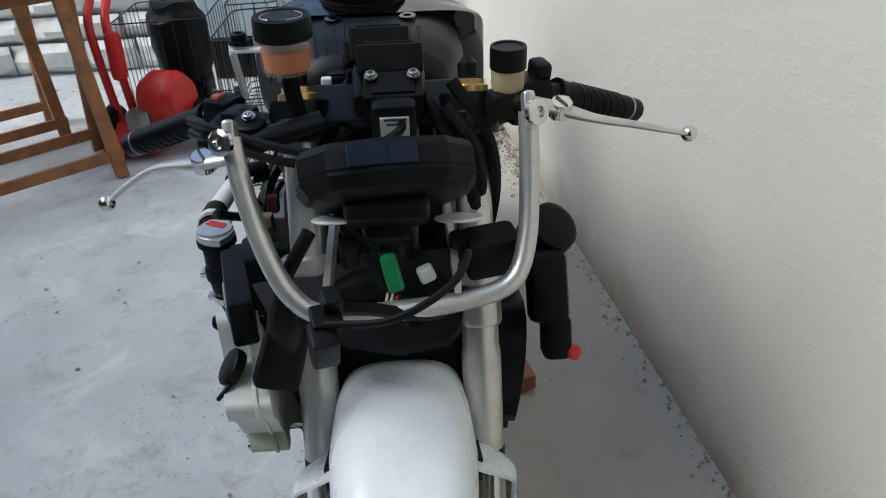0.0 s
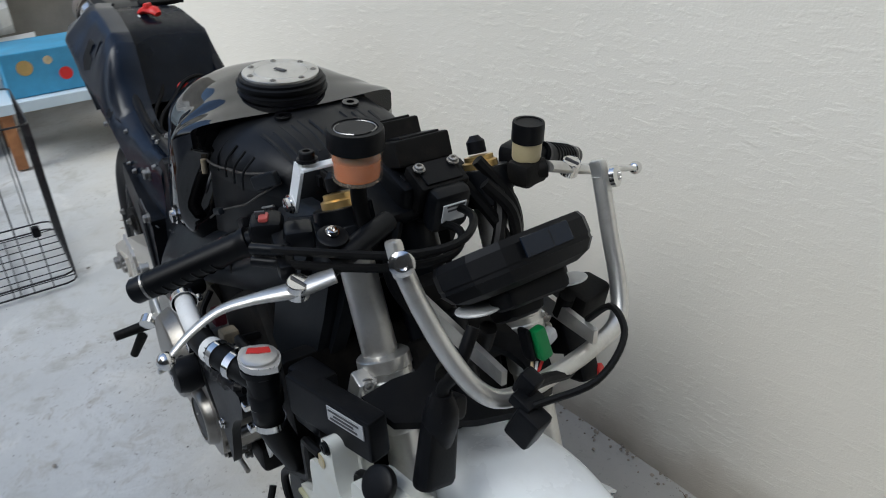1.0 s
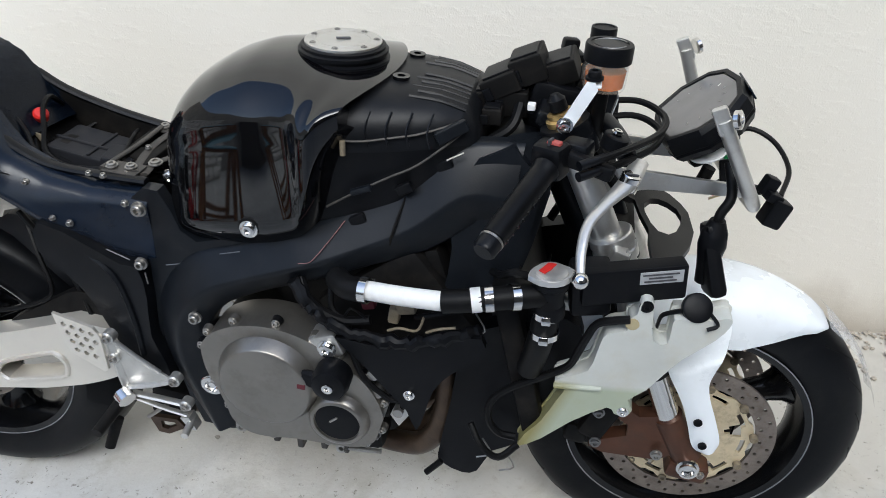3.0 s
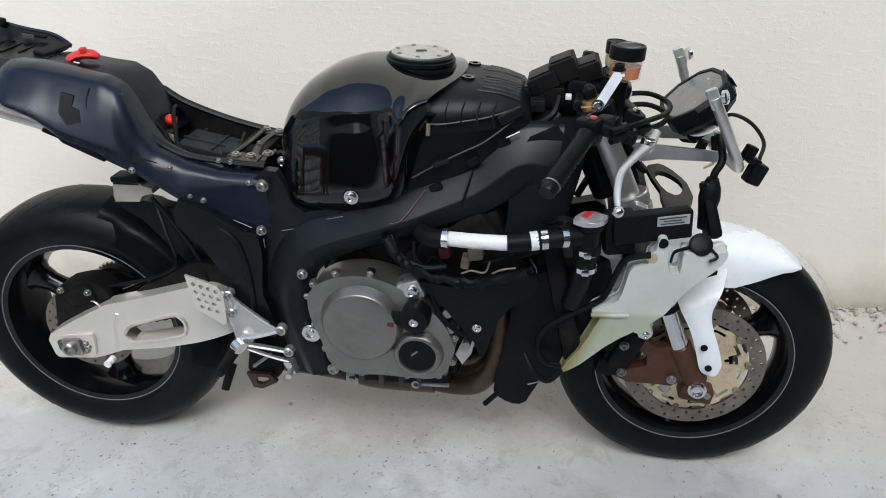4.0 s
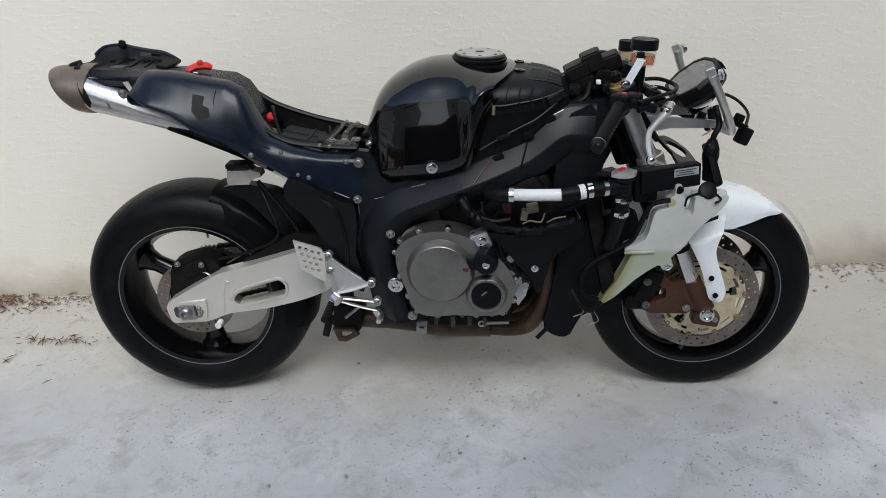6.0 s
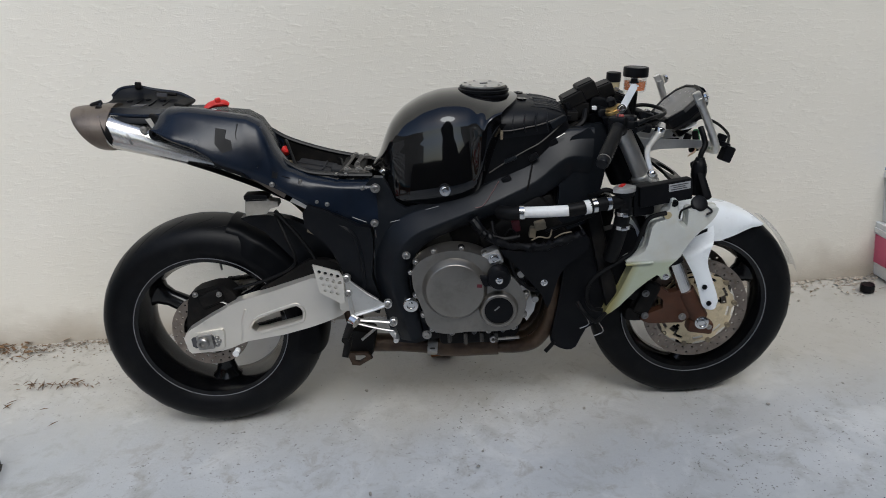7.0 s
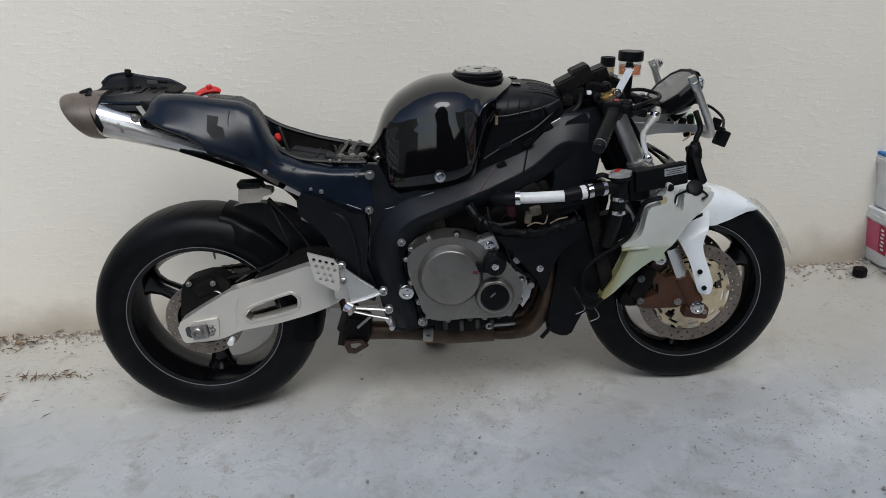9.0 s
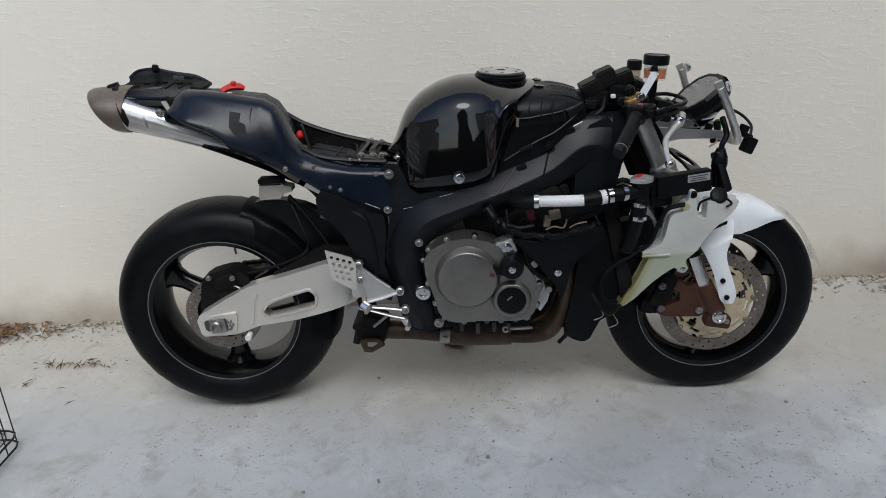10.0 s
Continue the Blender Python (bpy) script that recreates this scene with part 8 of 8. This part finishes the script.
# pale blue cabinet and white bench at the end of the yard
cab = thing("chest_freezer", "pale blue-grey chest freezer on a dark plinth", "freezer", (-2.35, -0.65, 0))
part("plinth", block(bmesh.new(), (0.50, 0.60, 0.22), (0, 0, 0.11), (0, 0, 0), 0.01), DUSTY_BLACK, cab)
part("body", block(bmesh.new(), (0.56, 0.66, 0.62), (0, 0, 0.53), (0, 0, 0), 0.02), PALE_BLUE, cab)
part("lid", block(bmesh.new(), (0.58, 0.68, 0.06), (0, 0, 0.873), (0, 0, 0), 0.02), PALE_BLUE, cab)
part("handle", block(bmesh.new(), (0.02, 0.16, 0.03), (0.30, 0, 0.86), (0, 0, 0), 0.006), STEEL, cab)
bench = thing("low_bench", "low white-topped bench with brown legs", "bench", (-2.05, 0.06, 0))
part("benchtop", block(bmesh.new(), (0.46, 0.72, 0.05), (0, 0, 0.285), (0, 0, 0), 0.006), PALE_BLUE, bench)
for x in (-0.19, 0.19):
    for y in (-0.31, 0.31):
        part("leg", block(bmesh.new(), (0.05, 0.05, 0.262), (x, y, 0.131), (0, 0, 0), 0.004), WOOD, bench)
box_b = thing("toy_box", "bright blue box with orange and yellow shapes on the bench", "box", (-2.02, 0.02, 0.31))
part("carton", block(bmesh.new(), (0.30, 0.46, 0.20), (0, 0, 0.10), (0, 0, 0), 0.01), mat("bright_blue_print", (0.06, 0.27, 0.46), 0.5, 0, 0.2, 8, 100, 0.02), box_b)
for k, (y, z, c) in enumerate(((-0.14, 0.13, GOLD), (0.02, 0.08, RED), (0.13, 0.14, GOLD), (-0.04, 0.15, TAN_WIRE))):
    part("printed_shape", lathe(bmesh.new(), [(0.034 - 0.005 * k, 0), (0.034 - 0.005 * k, 0.0015)], (0.1505, y, z), (1, 0, 0), 14), c, box_b)

# rough limestone wall at the end of the yard
STONE = mat("pale_limestone", (0.80, 0.78, 0.74), 0.85, 0, 0.18, 5, 60, 0.6, col2=(0.86, 0.85, 0.82), dirt=(0.45, 0.4, 0.33), dirt_amount=0.4)
stone_wall = tagged(part("wall_west", block(bmesh.new(), (0.5, 9.0, 2.4), (-3.05, -3.6, 1.15), (0, 0, 0), 0.02), mat("stone_wall_mortar", (0.40, 0.375, 0.335), 0.9, 0, 0.2, 4, 80, 0.5)), "rough pale limestone wall with dark joints", "wall", kind="structure")
rnd = random.Random(11)
z = 0.0
while z < 1.3:
    hh = rnd.uniform(0.13, 0.22)
    y = -3.6 + rnd.uniform(0, 0.2)
    while y < -0.2:
        ww = rnd.uniform(0.24, 0.55)
        bm = bmesh.new()
        bmesh.ops.create_grid(bm, x_segments=5, y_segments=4, size=0.5)
        for v in bm.verts:
            u, w_ = v.co.x, v.co.y
            edge = max(abs(u), abs(w_)) > 0.45
            v.co = Vector((-2.42 + (0.0 if not edge else -0.045) + 0.05 * noise.noise((y + u * ww * 3, z + w_ * 2, 7)) - 0.25 * z, y + ww / 2 + u * (ww - 0.004) + 0.015 * noise.noise((y, z, u * 3)), z + hh / 2 + w_ * (hh - 0.003) + 0.012 * noise.noise((y + u, z, 3))))
        part("stone", bm, STONE, stone_wall, sharp=25)
        y += ww
    z += hh
tagged(part("wall_back", block(bmesh.new(), (0.22, 2.2, 2.4), (-3.4, 0.2, 1.15), (0, 0, 0), 0.01), PLASTER), "plain cream plaster end wall", "wall", kind="structure")


# ---- litter and grit ----
def chips(name, n, area, size, material, label, seed, flat=0.5, long=1.0):
    """Small broken bits strewn over the ground, too many to count."""
    r = random.Random(seed)
    bm = bmesh.new()
    for _ in range(n):
        x, y = area(r)
        s = size * r.uniform(0.4, 1.5)
        tb = bmesh.new()
        bmesh.ops.create_icosphere(tb, subdivisions=1, radius=s)
        a = r.uniform(0, 360)
        for v in tb.verts:
            v.co = Vector((v.co.x * long * r.uniform(0.7, 1.3), v.co.y * r.uniform(0.6, 1.2), v.co.z * flat))
        absorb(bm, tb, pose(x, y, -0.004 + s * flat * 0.4, r.uniform(-15, 15), r.uniform(-15, 15), a))
    return tagged(part(name, bm, material, sharp=20), label, "debris", kind="stuff")


chips("grit", 760, lambda r: (r.uniform(-0.9, 2.2), r.uniform(-1.4, 0.4)) if r.random() < 0.45 else (r.gauss(1.75, 0.22), r.gauss(-0.45, 0.22)), 0.0014, mat("dark_grit", (0.06, 0.05, 0.045), 0.9, 0, 0.5, 60, 200, 0.2), "dark specks of grit on the concrete", 1)
chips("pebbles", 60, lambda r: (r.uniform(-0.9, 2.4), r.uniform(-1.2, 0.4)), 0.005, mat("grey_pebble", (0.30, 0.28, 0.25), 0.9, 0, 0.4, 60, 200, 0.2), "small grey pebbles on the concrete", 2)


def rubble_spot(r):
    x = r.uniform(1.75, 3.2)
    return x, at_wall(x) - abs(r.gauss(0, 0.05)) * r.choice((0.4, 1, 1.6)) - 0.005


chips("plaster_rubble", 520, rubble_spot, 0.0055, mat("plaster_crumbs", (0.40, 0.355, 0.29), 0.95, 0, 0.25, 40, 200, 0.3), "crumbled pale plaster along the wall's foot", 3)


def foot_spot(r):
    x = r.uniform(-1.9, 1.9)
    return x, at_wall(x) - abs(r.gauss(0, 0.03)) - 0.003


chips("silt", 700, lambda r: (lambda x: (x, at_wall(x) - 0.01 - abs(r.gauss(0, 0.055))))(r.uniform(-1.7, -0.35)), 0.0035, mat("brown_silt", (0.22, 0.175, 0.125), 0.95, 0, 0.4, 40, 200, 0.3), "brown silt and crumbs at the wall foot", 14)
chips("wall_foot_dirt", 420, foot_spot, 0.0035, mat("foot_dirt", (0.34, 0.29, 0.23), 0.95, 0, 0.4, 40, 200, 0.3), "brown dirt along the wall's foot", 4)


def leaf_heap(name, n, centre, spread, label, seed):
    r = random.Random(seed)
    bm = bmesh.new()
    for _ in range(n):
        x, y = r.gauss(centre[0], spread[0]), r.gauss(centre[1], spread[1])
        y = min(y, at_wall(x) - 0.01)
        L_, w = (r.uniform(0.008, 0.030), r.uniform(0.0015, 0.009)) if n > 60 else (r.uniform(0.006, 0.022), r.uniform(0.0008, 0.0035))
        tb = bmesh.new()
        vs = [tb.verts.new(p) for p in ((-L_, 0, 0), (0, -w, 0.003), (L_, 0, 0.001), (0, w, 0.003))]
        tb.faces.new(vs[:3])
        tb.faces.new((vs[0], vs[2], vs[3]))
        absorb(bm, tb, pose(x, y, r.uniform(-0.002, 0.012) * (1 if n > 60 else 0.3), r.uniform(-35, 35), r.uniform(-25, 25), r.uniform(0, 360)))
    return tagged(part(name, bm, LEAF, sharp=10), label, "leaves", kind="stuff")


leaf_heap("leaf_litter", 520, (-1.25, 0.43), (0.17, 0.035), "brown dry leaves heaped at the wall's foot", 1)
leaf_heap("leaf_scatter", 58, (-0.66, 0.19), (0.08, 0.014), "dry twigs and leaf bits on the concrete", 2)
leaf_heap("leaf_scatter", 9, (-0.76, 0.05), (0.12, 0.05), "dry twigs and leaf bits on the concrete", 3)
leaf_heap("leaf_scatter", 34, (2.40, 0.62), (0.14, 0.05), "dry leaf bits near the tubs", 4)
leaf_heap("leaf_scatter", 60, (-2.0, -1.6), (0.12, 0.5), "dry leaves below the stone wall", 6)
# dark rubble smear at the wall's foot ahead of the wheel
leaf_heap("leaf_scatter", 22, (1.45, 0.69), (0.12, 0.012), "brown dirt and leaf bits by the wall", 7)
